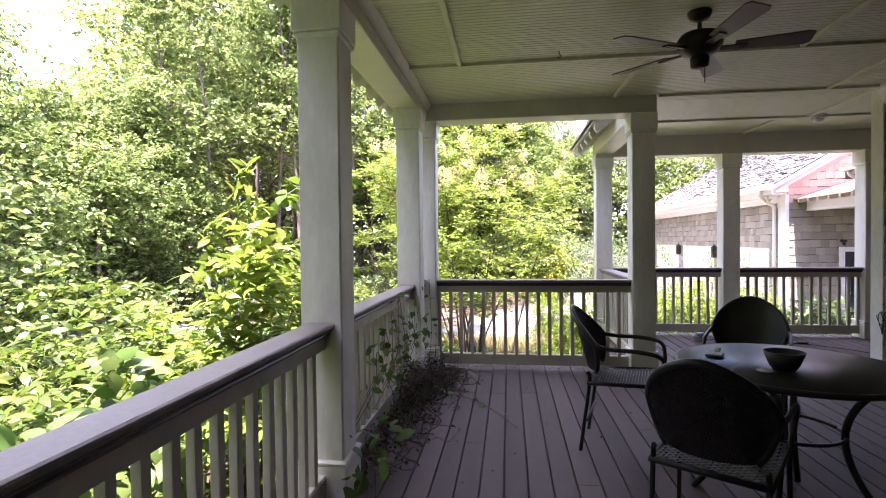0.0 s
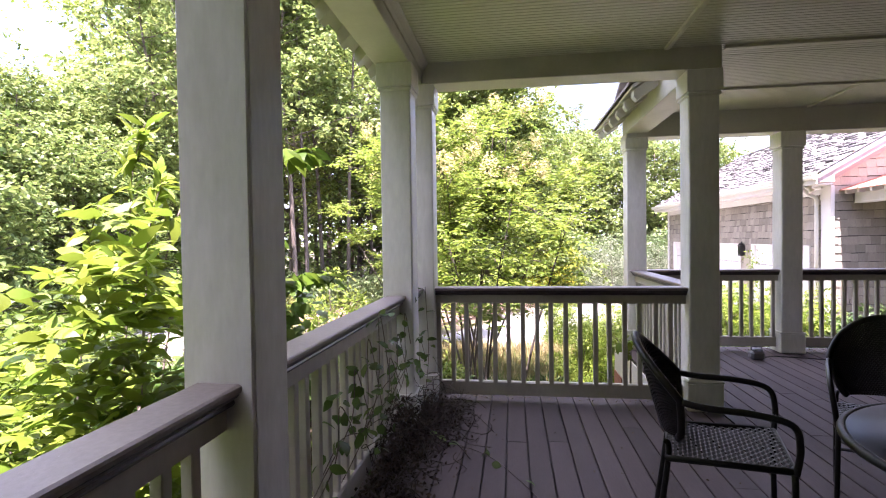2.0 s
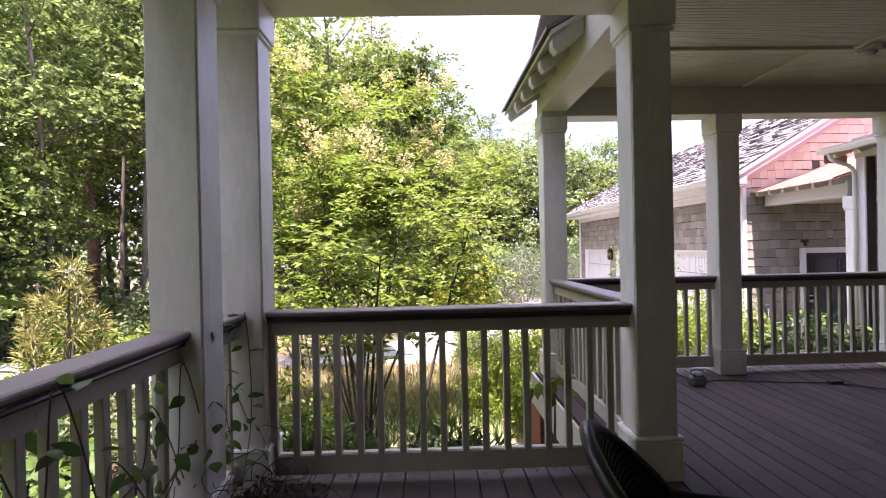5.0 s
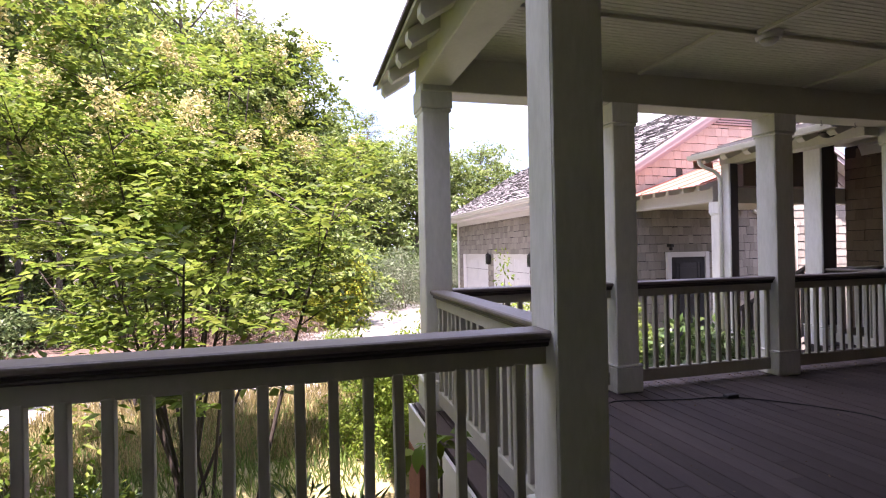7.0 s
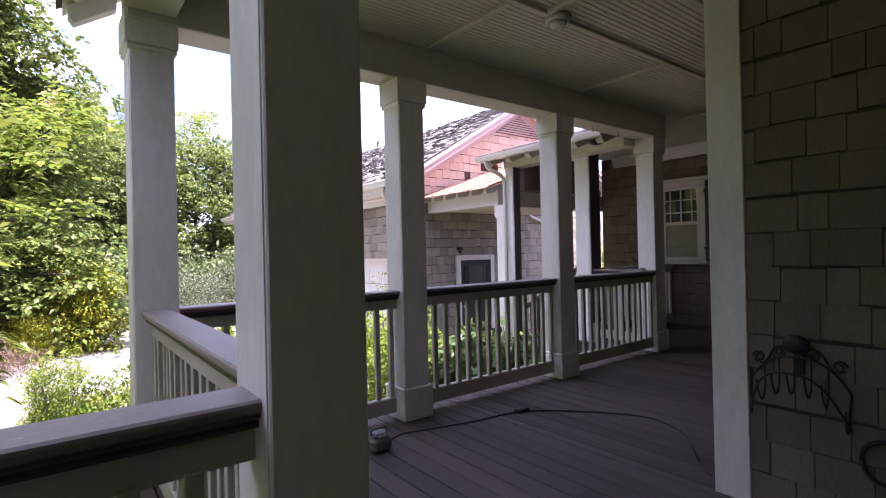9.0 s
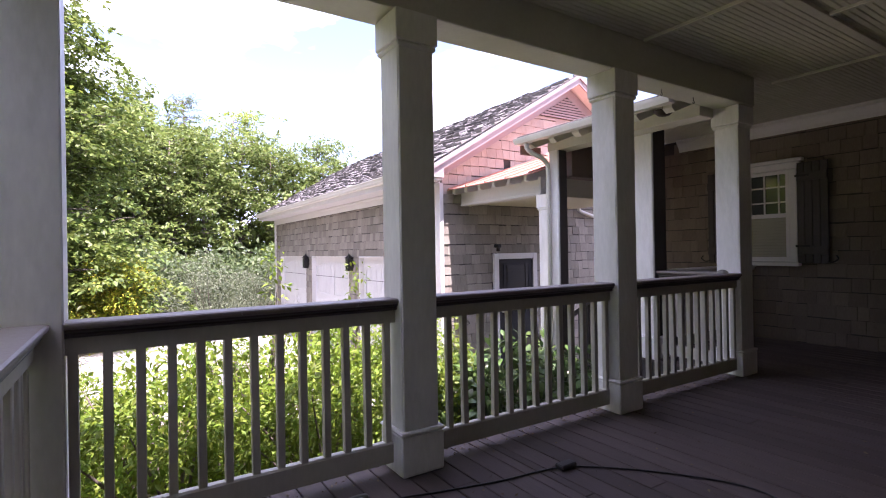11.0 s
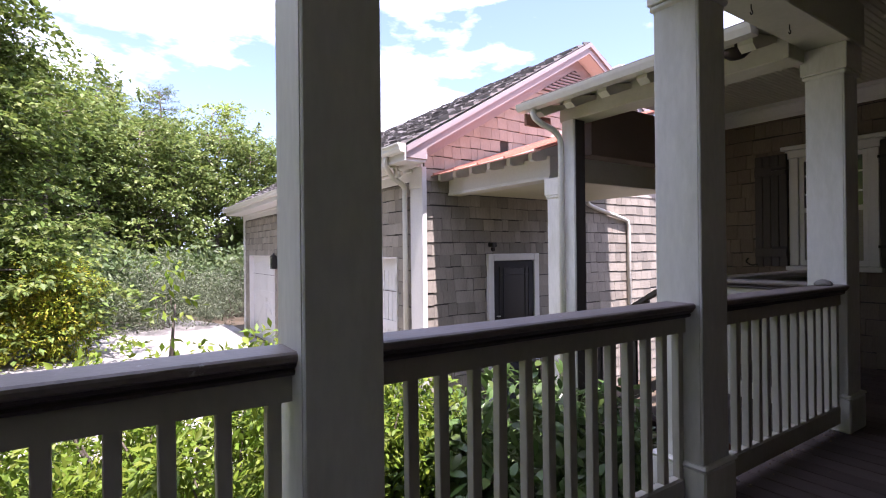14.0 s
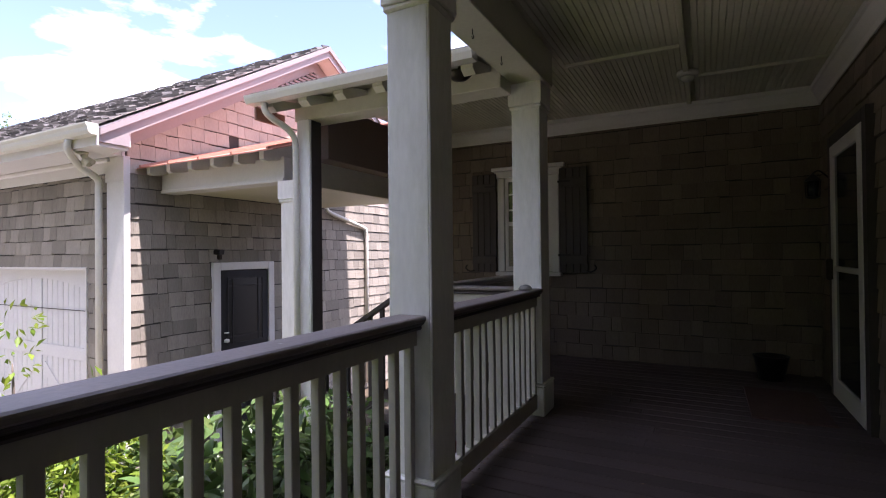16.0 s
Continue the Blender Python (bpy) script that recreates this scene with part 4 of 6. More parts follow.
for y in (7.60, 8.69):
    sh = thing("window_shutter", "dark board-and-batten shutter held by an iron hook", "shutter", (WALL_C - 0.03, y, 0.96), "window shutters")
    for k in range(4):
        part("board", bx(-0.045, -0.02, -0.16 + k * 0.08 + 0.002, -0.08 + k * 0.08 - 0.002, 0, 1.20, 0.004), DARK_WOOD, sh)
    for z in (0.10, 0.98):
        part("batten", bx(-0.066, -0.046, -0.155, 0.155, z, z + 0.1, 0.004), DARK_WOOD, sh)
    s = -1 if y < 8 else 1
    part("hook", tube(bmesh.new(), smooth_path([(-0.03, s * 0.12, 0.03), (-0.06, s * 0.19, 0.01), (-0.06, s * 0.25, 0.05), (-0.05, s * 0.23, 0.09)]), 0.009, 6), IRON, sh)
    for z in (0.18, 1.02):
        part("hinge", bx(-0.072, -0.066, -s * 0.17, -s * 0.02, z + 0.01, z + 0.035) if s < 0 else bx(-0.072, -0.066, -0.17, -0.02, z + 0.01, z + 0.035), IRON, sh)

dr = thing("door_1", "white full-glass storm door with a mid rail", "door", (7.67, WALL_B, 0.0), kind="structure")
part("casing", bx(-0.57, -0.47, 0.002, 0.06, 0, 2.12, 0.004), DARK_WOOD, dr)
part("casing", bx(0.47, 0.57, 0.002, 0.06, 0, 2.12, 0.004), DARK_WOOD, dr)
part("casing", bx(-0.469, 0.469, 0.002, 0.06, 2.03, 2.12, 0.004), DARK_WOOD, dr)
part("door_panel", bx(-0.45, 0.45, 0.004, 0.014, 0.03, 2.02), DARK_WOOD, dr)
fr = part("door_frame", bx(-0.46, -0.36, 0.03, 0.065, 0.01, 2.03, 0.004), TRIM, dr, "white aluminium storm door frame")
part("stile", bx(0.36, 0.46, 0.03, 0.065, 0.01, 2.03, 0.004), TRIM, dr)
part("rail", bx(-0.359, 0.359, 0.03, 0.065, 0.01, 0.16, 0.004), TRIM, dr)
part("rail", bx(-0.359, 0.359, 0.03, 0.065, 1.02, 1.06, 0.004), TRIM, dr)
part("rail", bx(-0.359, 0.359, 0.03, 0.065, 1.93, 2.03, 0.004), TRIM, dr)
part("pane", bx(-0.359, 0.359, 0.043, 0.050, 0.161, 1.019), GLASS, dr)
part("pane", bx(-0.359, 0.359, 0.043, 0.050, 1.061, 1.929), GLASS, dr)
part("door_handle", bx(0.385, 0.42, 0.066, 0.11, 0.95, 1.12, 0.008), BRONZE, dr)

lan = thing("wall_lantern", "dark iron lantern with a caged glass on the shaded wall", "lantern", (8.38, WALL_B + 0.047, 1.72))
lan.scale = (0.78, 0.78, 0.78)
part("back_plate", bx(-0.05, 0.05, -0.055, -0.035, -0.1, 0.14, 0.006), IRON, lan)
part("arm", tube(bmesh.new(), smooth_path([(0, -0.04, 0.1), (0, 0.06, 0.2), (0, 0.12, 0.17)]), 0.01, 6), IRON, lan)
part("cap", spin(bmesh.new(), [(0.085, 0.09), (0.05, 0.13), (0.015, 0.17)], (0, 0.12, 0), 16), IRON, lan)
part("glass", spin(bmesh.new(), [(0.05, -0.08), (0.06, 0.088)], (0, 0.12, 0), 16), GLASS, lan)
for a in range(4):
    part("bar", tube(bmesh.new(), [(0.063 * math.cos(a * math.pi / 2), 0.12 + 0.063 * math.sin(a * math.pi / 2), -0.09), (0.07 * math.cos(a * math.pi / 2), 0.12 + 0.07 * math.sin(a * math.pi / 2), 0.09)], 0.006, 6), IRON, lan)
part("base_ring", spin(bmesh.new(), [(0.03, -0.11), (0.068, -0.092), (0.068, -0.08)], (0, 0.12, 0), 16), IRON, lan)

for x, y in ((3.8, 6.39), (7.77, 6.39)):
    det = thing("ceiling_fixture", "round white ceiling fixture on the batten", "fixture", (x, y, CEIL_Z), "ceiling fixtures")
    part("base_ring", spin(bmesh.new(), [(0.075, -0.045), (0.085, -0.03), (0.085, -0.002)], sides=24), TRIM, det)
    part("dome", spin(bmesh.new(), [(0.02, -0.085), (0.045, -0.075), (0.06, -0.046)], sides=24), TRIM, det)
fl = thing("eave_lamp", "small dome lamp under the stair roof beam", "lamp", (6.14, 7.76, 2.48))
part("stem", tube(bmesh.new(), [(0, 0, -0.04), (0, 0, 0.0)], 0.012, 8), BRONZE, fl)
part("dome", spin(bmesh.new(), [(0.01, -0.10), (0.05, -0.09), (0.085, -0.06), (0.09, -0.045), (0.03, -0.03)], sides=20), BRONZE, fl)
for x, y in ((0.68, 3.94),):
    hk = thing("ceiling_hook", "small dark hook screwed into the ceiling", "hook", (x, y, CEIL_Z))
    part("shank", tube(bmesh.new(), smooth_path([(0, 0, 0.003), (0, 0, -0.02), (0.015, 0, -0.035), (0.0, 0, -0.05), (-0.012, 0, -0.04)]), 0.003, 6), IRON, hk)
for i, (x, y, z) in enumerate(((5.6, 7.42, 2.455), (6.05, 7.42, 2.455))):
    hk = thing("beam_hook", "small plant hook under the beam", "hook", (x, y, z), "beam hooks")
    part("shank", tube(bmesh.new(), smooth_path([(0, 0, 0.003), (0, 0, -0.025), (0.015, 0, -0.04), (0.0, 0, -0.055), (-0.012, 0, -0.045)]), 0.003, 6), IRON, hk)

# wrought-iron basket bracket and ring on the house wall
ir = thing("wall_basket", "wrought-iron scrolled half-basket planter hung on the shingles", "planter", (WALL_A - 0.03, 5.09, 0.68))
bm = bmesh.new()
bmesh.ops.create_uvsphere(bm, u_segments=16, v_segments=10, radius=0.048)
bmesh.ops.scale(bm, vec=(0.45, 1.05, 0.85), verts=bm.verts)
bmesh.ops.translate(bm, vec=(-0.018, -0.012, 0.092), verts=bm.verts)
part("boss", bm, IRON, ir, "round iron boss")
part("back_strap", bx(-0.008, 0.004, -0.034, 0.002, -0.04, 0.06, 0.002), IRON, ir)


def hoop(y, drop):
    """Height of the basket's arched hoops across its width."""
    k = min(abs(y + 0.012) / 0.186, 1.0)
    return 0.034 - drop - 0.125 * k ** 2.6


back, front = [], []
for i in range(-12, 13):
    y = 0.186 * i / 12
    back.append((-0.006, y - 0.012, hoop(y - 0.012, 0)))
    front.append((-0.10 * (1 - (i / 12) ** 4) - 0.006, y - 0.012, hoop(y - 0.012, 0.055 + 0.10 * (i / 12) ** 4)))
part("back_hoop", tube(bmesh.new(), [(-0.006, -0.185, -0.24)] + back + [(-0.006, 0.172, -0.24)], 0.0048, 6), IRON, ir)
part("front_hoop", tube(bmesh.new(), front, 0.0042, 6), IRON, ir)
for y in (0.115, 0.058, 0.0, -0.062, -0.122):
    f = hoop(y, 0.055)
    part("basket_wire", tube(bmesh.new(), smooth_path([(-0.006, y, hoop(y, 0)), (-0.006, y, f - 0.04), (-0.022, y, f - 0.085), (-0.05, y, f - 0.098), (-0.08, y, f - 0.06), (-0.10, y, f)], 5), 0.0038, 6), IRON, ir)
for y in (0.172, -0.185):
    part("end_wire", tube(bmesh.new(), smooth_path([(-0.006, y, -0.235), (-0.012, y, -0.25), (-0.02, y * 0.98, -0.235), (-0.014, y * 0.97, -0.16)], 5), 0.0038, 6), IRON, ir)
for s in (-1, 1):
    curl = [(0.026 * (1 - t * 0.085) * math.cos(t), 0.026 * (1 - t * 0.085) * math.sin(t)) for t in [i * 0.5 for i in range(17)]]
    part("scroll", tube(bmesh.new(), [(-0.006, -0.012 + s * (0.150 + a), 0.016 + b) for a, b in curl], 0.0042, 6), IRON, ir)
    part("scroll", tube(bmesh.new(), [(-0.006, -0.012 + s * (0.066 - a * 0.8), 0.05 - b * 0.8) for a, b in curl], 0.0042, 6), IRON, ir)
    part("scroll", tube(bmesh.new(), smooth_path([(-0.006, -0.012 + s * 0.03, 0.058), (-0.006, -0.012 + s * 0.06, 0.074), (-0.006, -0.012 + s * 0.09, 0.058), (-0.006, -0.012 + s * 0.115, 0.008), (-0.006, -0.012 + s * 0.140, -0.010), (-0.006, -0.012 + s * 0.168, 0.0)], 5), 0.0042, 6), IRON, ir)
rg = thing("wall_ring", "dark iron ring hanger on the shingled wall", "ring", (WALL_A - 0.035, 4.79, 0.34))
part("ring", tube(bmesh.new(), [(0, 0.075 * math.cos(a), 0.085 * math.sin(a)) for a in [2 * math.pi * i / 20 for i in range(21)]], 0.009, 6), IRON, rg)
part("nail", tube(bmesh.new(), [(0.03, 0, 0.085), (-0.01, 0, 0.085)], 0.006, 6), IRON, rg)


# ---- furniture ----
def chair(x, y, face, label):
    """Wicker-backed stacking armchair; face: the direction it looks, degrees from +x."""
    ob = thing("patio_chair", label, "chair", (x, y, 0), "chairs round the table")
    ob.rotation_euler = (0, 0, radians(face - 90))
    ob.scale = (0.86, 0.9, 1.0)
    w = 0.255
    for s in (-1, 1):
        part("front_leg", tube(bmesh.new(), smooth_path([(s * 0.26, 0.25, 0), (s * 0.25, 0.235, 0.455)]), 0.013, 8), IRON, ob)
        part("back_leg", tube(bmesh.new(), smooth_path([(s * 0.23, -0.30, 0), (s * 0.235, -0.235, 0.435), (s * 0.225, -0.25, 0.50)]), 0.013, 8), IRON, ob)
        part("arm", tube(bmesh.new(), smooth_path([(s * 0.255, 0.24, 0.445), (s * 0.27, 0.25, 0.55), (s * 0.285, 0.22, 0.635), (s * 0.285, 0.08, 0.66), (s * 0.282, -0.08, 0.662), (s * 0.272, -0.18, 0.672)]), 0.014, 8), WICKER, ob, "curved black tube arm")
    part("seat_frame", tube(bmesh.new(), [(-w, 0.24, 0.455), (w, 0.24, 0.455), (w - 0.01, -0.24, 0.435), (-w + 0.01, -0.24, 0.435), (-w, 0.24, 0.455)], 0.014, 8), IRON, ob)
    # woven seat: strips over and under
    bm = bmesh.new()
    n = 22
    for i in range(n):
        t = (i + 0.5) / n
        xx = -w + 0.01 + t * (2 * w - 0.02)
        pts = [(xx, -0.235 + k * 0.47 / 24, 0.448 + 0.018 * (k / 24) + 0.004 * (1 if (k + i) % 2 else -1) - 0.014 * math.sin(math.pi * k / 24)) for k in range(25)]
        for a, b in zip(pts, pts[1:]):
            v = [bm.verts.new((a[0] - 0.009, a[1], a[2])), bm.verts.new((a[0] + 0.009, a[1], a[2])), bm.verts.new((b[0] + 0.009, b[1], b[2])), bm.verts.new((b[0] - 0.009, b[1], b[2]))]
            bm.faces.new(v)
    for k in range(24):
        yy = -0.225 + k * 0.45 / 23
        pts = [(-w + 0.012 + i * (2 * w - 0.024) / 22, yy, 0.4505 + 0.018 * (k / 24) - 0.004 * (1 if (k + i) % 2 else -1) - 0.014 * math.sin(math.pi * k / 24)) for i in range(23)]
        for a, b in zip(pts, pts[1:]):
            v = [bm.verts.new((a[0], a[1] - 0.007, a[2])), bm.verts.new((b[0], b[1] - 0.007, b[2])), bm.verts.new((b[0], b[1] + 0.007, b[2])), bm.verts.new((a[0], a[1] + 0.007, a[2]))]
            bm.faces.new(v)
    part("seat", bm, SEATW, ob, "grey woven seat")["kind"] = "stuff"
    # woven back shell, wrapping forward at arm height
    def shell(u, v):
        reach = 0.80 + 0.55 * v ** 0.7
        a = u * reach
        top = 0.885 - 0.205 * abs(u) ** 1.7
        z = 0.50 + v * (top - 0.50)
        return Vector((0.275 * math.sin(a) * (0.93 + 0.08 * v), -0.02 - 0.25 * math.cos(a) - 0.115 * v, z))
    bm = bmesh.new()
    nu, nv = 60, 42
    for i in range(nu):
        for j in range(nv):
            u0, u1 = -1 + 2 * i / nu, -1 + 2 * (i + 1) / nu
            v0, v1 = j / nv, (j + 1) / nv
            off = Vector((0, 0.003 * (1 if (i + j) % 2 else -1), 0))
            bm.faces.new([bm.verts.new(shell(*q) + off) for q in ((u0, v0), (u1, v0), (u1, v1), (u0, v1))])
    back = part("backrest", bm, WICKER, ob, "black woven wicker back")
    sm = back.modifiers.new("thickness", "SOLIDIFY")
    sm.thickness = 0.008
    rim_pts = [shell(-1, v / 8) for v in range(0, 8)] + [shell(-1 + 2 * i / 24, 1.0) for i in range(25)] + [shell(1, 1 - v / 8) for v in range(1, 9)]
    part("back_rim", tube(bmesh.new(), rim_pts, 0.017, 8), WICKER, ob, "thick rolled wicker rim")
    part("stretcher", tube(bmesh.new(), [(-0.24, -0.25, 0.2), (0.24, -0.25, 0.2)], 0.009, 6), IRON, ob)
    return ob


chair(1.055, 3.505, -16, "black metal patio armchair with wicker back, turned to the table")
chair(1.93, 3.84, -117, "black wicker patio armchair behind the table")
chair(1.165, 2.345, 57, "black wicker patio armchair drawn up to the round table")

tb = thing("patio_table", "round dark patio table with curved metal legs", "table", (1.63, 2.75, 0))
part("tabletop", spin(bmesh.new(), [(0.02, 0.712), (0.475, 0.712), (0.485, 0.72), (0.475, 0.728), (0.02, 0.728)], sides=64), TABLETOP, tb, "smoked round tabletop")
part("rim", tube(bmesh.new(), [(0.488 * math.cos(2 * math.pi * i / 64), 0.488 * math.sin(2 * math.pi * i / 64), 0.715) for i in range(65)], 0.014, 8), IRON, tb)
for k in range(4):
    a = math.pi / 4 + k * math.pi / 2 + 0.2
    c, s = math.cos(a), math.sin(a)
    part("leg", tube(bmesh.new(), smooth_path([(0.46 * c, 0.46 * s, 0.70), (0.30 * c, 0.30 * s, 0.62), (0.22 * c, 0.22 * s, 0.45), (0.26 * c, 0.26 * s, 0.25), (0.42 * c, 0.42 * s, 0.0)]), 0.016, 8), IRON, tb)
part("leg_ring", tube(bmesh.new(), [(0.225 * math.cos(2 * math.pi * i / 32), 0.225 * math.sin(2 * math.pi * i / 32), 0.42) for i in range(33)], 0.009, 6), IRON, tb)

bw = thing("bowl", "dark flared bowl on the table", "bowl", (1.55, 2.62, 0.729))
part("body", spin(bmesh.new(), [(0.045, 0), (0.06, 0.02), (0.085, 0.085), (0.08, 0.085), (0.052, 0.022), (0.01, 0.015)], sides=24), IRON, bw)
pl = thing("saucer", "small pale saucer beside the bowl", "dish", (1.44, 2.56, 0.729))
part("plate", spin(bmesh.new(), [(0.02, 0.001), (0.035, 0.007), (0.034, 0.010), (0.01, 0.005)], sides=24), BLIND, pl)
nt = thing("brush", "white-handled brush with a clear head lying on the table", "brush", (1.37, 2.92, 0.729))
nt.rotation_euler = (0, 0, radians(62))
part("handle", bx(0.0, 0.13, -0.011, 0.011, 0.002, 0.014, 0.004), PAPER, nt)
part("head", bx(-0.09, 0.0, -0.04, 0.04, 0.001, 0.014, 0.005), PLASTIC, nt)
spk = thing("outdoor_speaker", "small grey plastic box with handle on the deck", "box", (2.74, 6.98, 0.0))
part("body", bx(-0.068, 0.068, -0.055, 0.055, 0.0, 0.088, 0.02), PLASTIC, spk)
part("lid", bx(-0.052, 0.052, -0.045, 0.045, 0.0885, 0.112, 0.012), PLASTIC, spk)
part("label", bx(-0.030, 0.030, -0.047, -0.0455, 0.093, 0.107), PAPER, spk, "pale paper sticker")
part("handle", tube(bmesh.new(), smooth_path([(-0.05, 0, 0.10), (-0.045, 0, 0.132), (0.045, 0, 0.132), (0.05, 0, 0.10)]), 0.007, 6), PLASTIC, spk)
cd = thing("extension_cord", "dark extension cord lying across the deck", "cord")
part("cable", tube(bmesh.new(), smooth_path([(2.80, 7.02, 0.006), (2.98, 7.10, 0.006), (3.19, 7.05, 0.006), (3.52, 6.97, 0.006), (3.85, 6.92, 0.006), (4.05, 6.80, 0.006), (4.32, 6.50, 0.006), (4.47, 6.2, 0.006), (4.36, 5.92, 0.006), (4.10, 5.72, 0.006), (3.93, 5.60, 0.006), (3.86, 5.47, 0.006)]), 0.0055, 6), IRON, cd)
part("socket", bx(3.86, 3.97, 6.87, 6.93, 0.003, 0.03, 0.006), IRON, cd)
tagged(part("doormat", bx(7.2, 8.1, 5.5, 6.0, 0.0015, 0.016, 0.005), MAT_BROWN), "worn reddish doormat before the storm door", "mat")
pt = thing("planter_box", "dark planter standing in the shaded corner", "planter", (8.55, 5.75, 0))
part("pot", spin(bmesh.new(), [(0.10, 0), (0.14, 0.2), (0.15, 0.22), (0.13, 0.22), (0.12, 0.18), (0.02, 0.18)], sides=20), IRON, pt)
orn = thing("stone_ornament", "small pale stone ornament on the railing cap", "ornament", (6.42, 7.40, RAIL_Z))
part("body", spin(bmesh.new(), [(0.045, 0), (0.05, 0.012), (0.035, 0.03), (0.012, 0.038)], sides=12), CONCRETE, orn)
sc = thing("iron_scroll", "black scrolled iron ornament standing on the ground by the garage", "ornament", (5.83, 10.7, -1.1))
for s in (-1, 1):
    part("stake", tube(bmesh.new(), [(s * 0.1, 0, -0.05), (s * 0.1, 0, 1.25)], 0.008, 6), IRON, sc)
    part("scroll", tube(bmesh.new(), [(s * (0.1 + 0.07 * (1 - t * 0.08) * math.cos(t)), 0, 1.25 + 0.07 * (1 - t * 0.08) * math.sin(t)) for t in [i * 0.5 for i in range(14)]], 0.007, 6), IRON, sc)
part("crossbar", tube(bmesh.new(), [(-0.1, 0, 1.1), (0.1, 0, 1.1)], 0.007, 6), IRON, sc)

# ceiling fan
fan = thing("ceiling_fan", "dark bronze five-bladed ceiling fan with wooden blades", "fan", (1.47, 3.42, CEIL_Z))
part("canopy", spin(bmesh.new(), [(0.02, -0.06), (0.055, -0.045), (0.07, -0.015), (0.07, -0.001)], sides=24), BRONZE, fan)
part("downrod", tube(bmesh.new(), [(0, 0, -0.05), (0, 0, -0.13)], 0.013, 10), BRONZE, fan)
part("motor", spin(bmesh.new(), [(0.05, -0.27), (0.09, -0.255), (0.125, -0.22), (0.135, -0.18), (0.11, -0.14), (0.05, -0.12)], sides=28), BRONZE, fan)
part("switch_housing", spin(bmesh.new(), [(0.02, -0.345), (0.05, -0.335), (0.055, -0.28), (0.05, -0.268)], sides=20), BRONZE, fan)
part("pull_chain", tube(bmesh.new(), [(0.03, 0, -0.34), (0.03, 0, -0.43)], 0.003, 5), BRONZE, fan)
for k in range(5):
    a = radians(72 * k - 10)
    m = Matrix.Rotation(a, 4, "Z") @ Matrix.Translation((0, 0, -0.225)) @ Matrix.Rotation(radians(-12), 4, "X")
    bm = bmesh.new()
    outl = [(0.19, -0.045), (0.56, -0.066), (0.592, -0.05), (0.592, 0.05), (0.56, 0.066), (0.19, 0.045)]
    lo = [bm.verts.new(m @ Vector((x, y, -0.004))) for x, y in outl]
    hi = [bm.verts.new(m @ Vector((x, y, 0.004))) for x, y in outl]
    bm.faces.new(lo[::-1])
    bm.faces.new(hi)
    for i in range(6):
        bm.faces.new((lo[i], lo[(i + 1) % 6], hi[(i + 1) % 6], hi[i]))
    bl = part("blade", bm, BLADE, fan, "dark wooden fan blade")
    part("blade_iron", box(bmesh.new(), 0.11, 0.26, -0.022, 0.022, -0.012, -0.005, 0.002, m), BRONZE, bl)


# ---- plants ----
rng = np.random.default_rng(7)


def leaf_mesh(name, centres, normals, length, width, mat, droop=0.25, spread=0.6, shape=4):
    """Many small bent leaves, one mesh: each is a pointed blade of two or four triangles folded along its midrib."""
    n = len(centres)
    L = length * rng.uniform(0.65, 1.25, n)[:, None]
    Wd = width * rng.uniform(0.7, 1.2, n)[:, None]
    d = normals + rng.normal(0, spread, (n, 3))
    d[:, 2] -= droop
    d /= np.linalg.norm(d, axis=1, keepdims=True)
    up = np.tile([0, 0, 1.0], (n, 1)) + rng.normal(0, 0.45, (n, 3))
    s = np.cross(d, up)
    s /= np.linalg.norm(s, axis=1, keepdims=True) + 1e-9
    nn = np.cross(s, d)
    base = centres
    if shape == 4:
        tip = centres + d * L - nn * L * 0.12
        mid = centres + d * L * 0.45
        a = mid + s * Wd * 0.5 + nn * Wd * 0.12
        b = mid - s * Wd * 0.5 + nn * Wd * 0.12
        verts = np.stack([base, a, tip, b], 1).reshape(-1, 3)
        tri = [0, 1, 2, 0, 2, 3]
    else:
        # rounded blade with a point, arched along its length
        ring = [base]
        for at, wide in ((0.22, 0.38), (0.52, 0.5), (0.8, 0.27)):
            mid = centres + d * L * at - nn * L * 0.22 * at * at
            ring += [mid + s * Wd * wide + nn * Wd * 0.1, mid - s * Wd * wide + nn * Wd * 0.1]
        ring.append(centres + d * L - nn * L * 0.24)
        verts = np.stack(ring, 1).reshape(-1, 3)
        tri = [0, 1, 2, 1, 3, 4, 1, 4, 2, 3, 5, 6, 3, 6, 4, 5, 7, 6]
    i = np.arange(n)[:, None] * shape
    faces = (i + np.array(tri)[None, :]).reshape(-1, 3)
    me = bpy.data.meshes.new(name)
    me.vertices.add(len(verts))
    me.vertices.foreach_set("co", verts.astype(np.float32).ravel())
    me.loops.add(faces.size)
    me.loops.foreach_set("vertex_index", faces.astype(np.int32).ravel())
    me.polygons.add(len(faces))
    me.polygons.foreach_set("loop_start", np.arange(0, faces.size, 3, dtype=np.int32))
    me.polygons.foreach_set("loop_total", np.full(len(faces), 3, dtype=np.int32))
    me.materials.append(mat)
    me.update(calc_edges=True)
    me.validate()
    return me


def clump_points(clumps, per, rad, squash=0.7):
    """Leaf places in shells round clump centres, with outward directions."""
    c = np.repeat(np.asarray(clumps, float), per, 0)
    v = rng.normal(0, 1, c.shape)
    v /= np.linalg.norm(v, axis=1, keepdims=True)
    r = rng.uniform(0.35, 1.0, len(c))[:, None] ** 0.6
    scale = np.repeat(rng.uniform(0.65, 1.25, len(clumps)), per)[:, None] * rad
    off = v * r * scale
    off[:, 2] *= squash
    return c + off, v


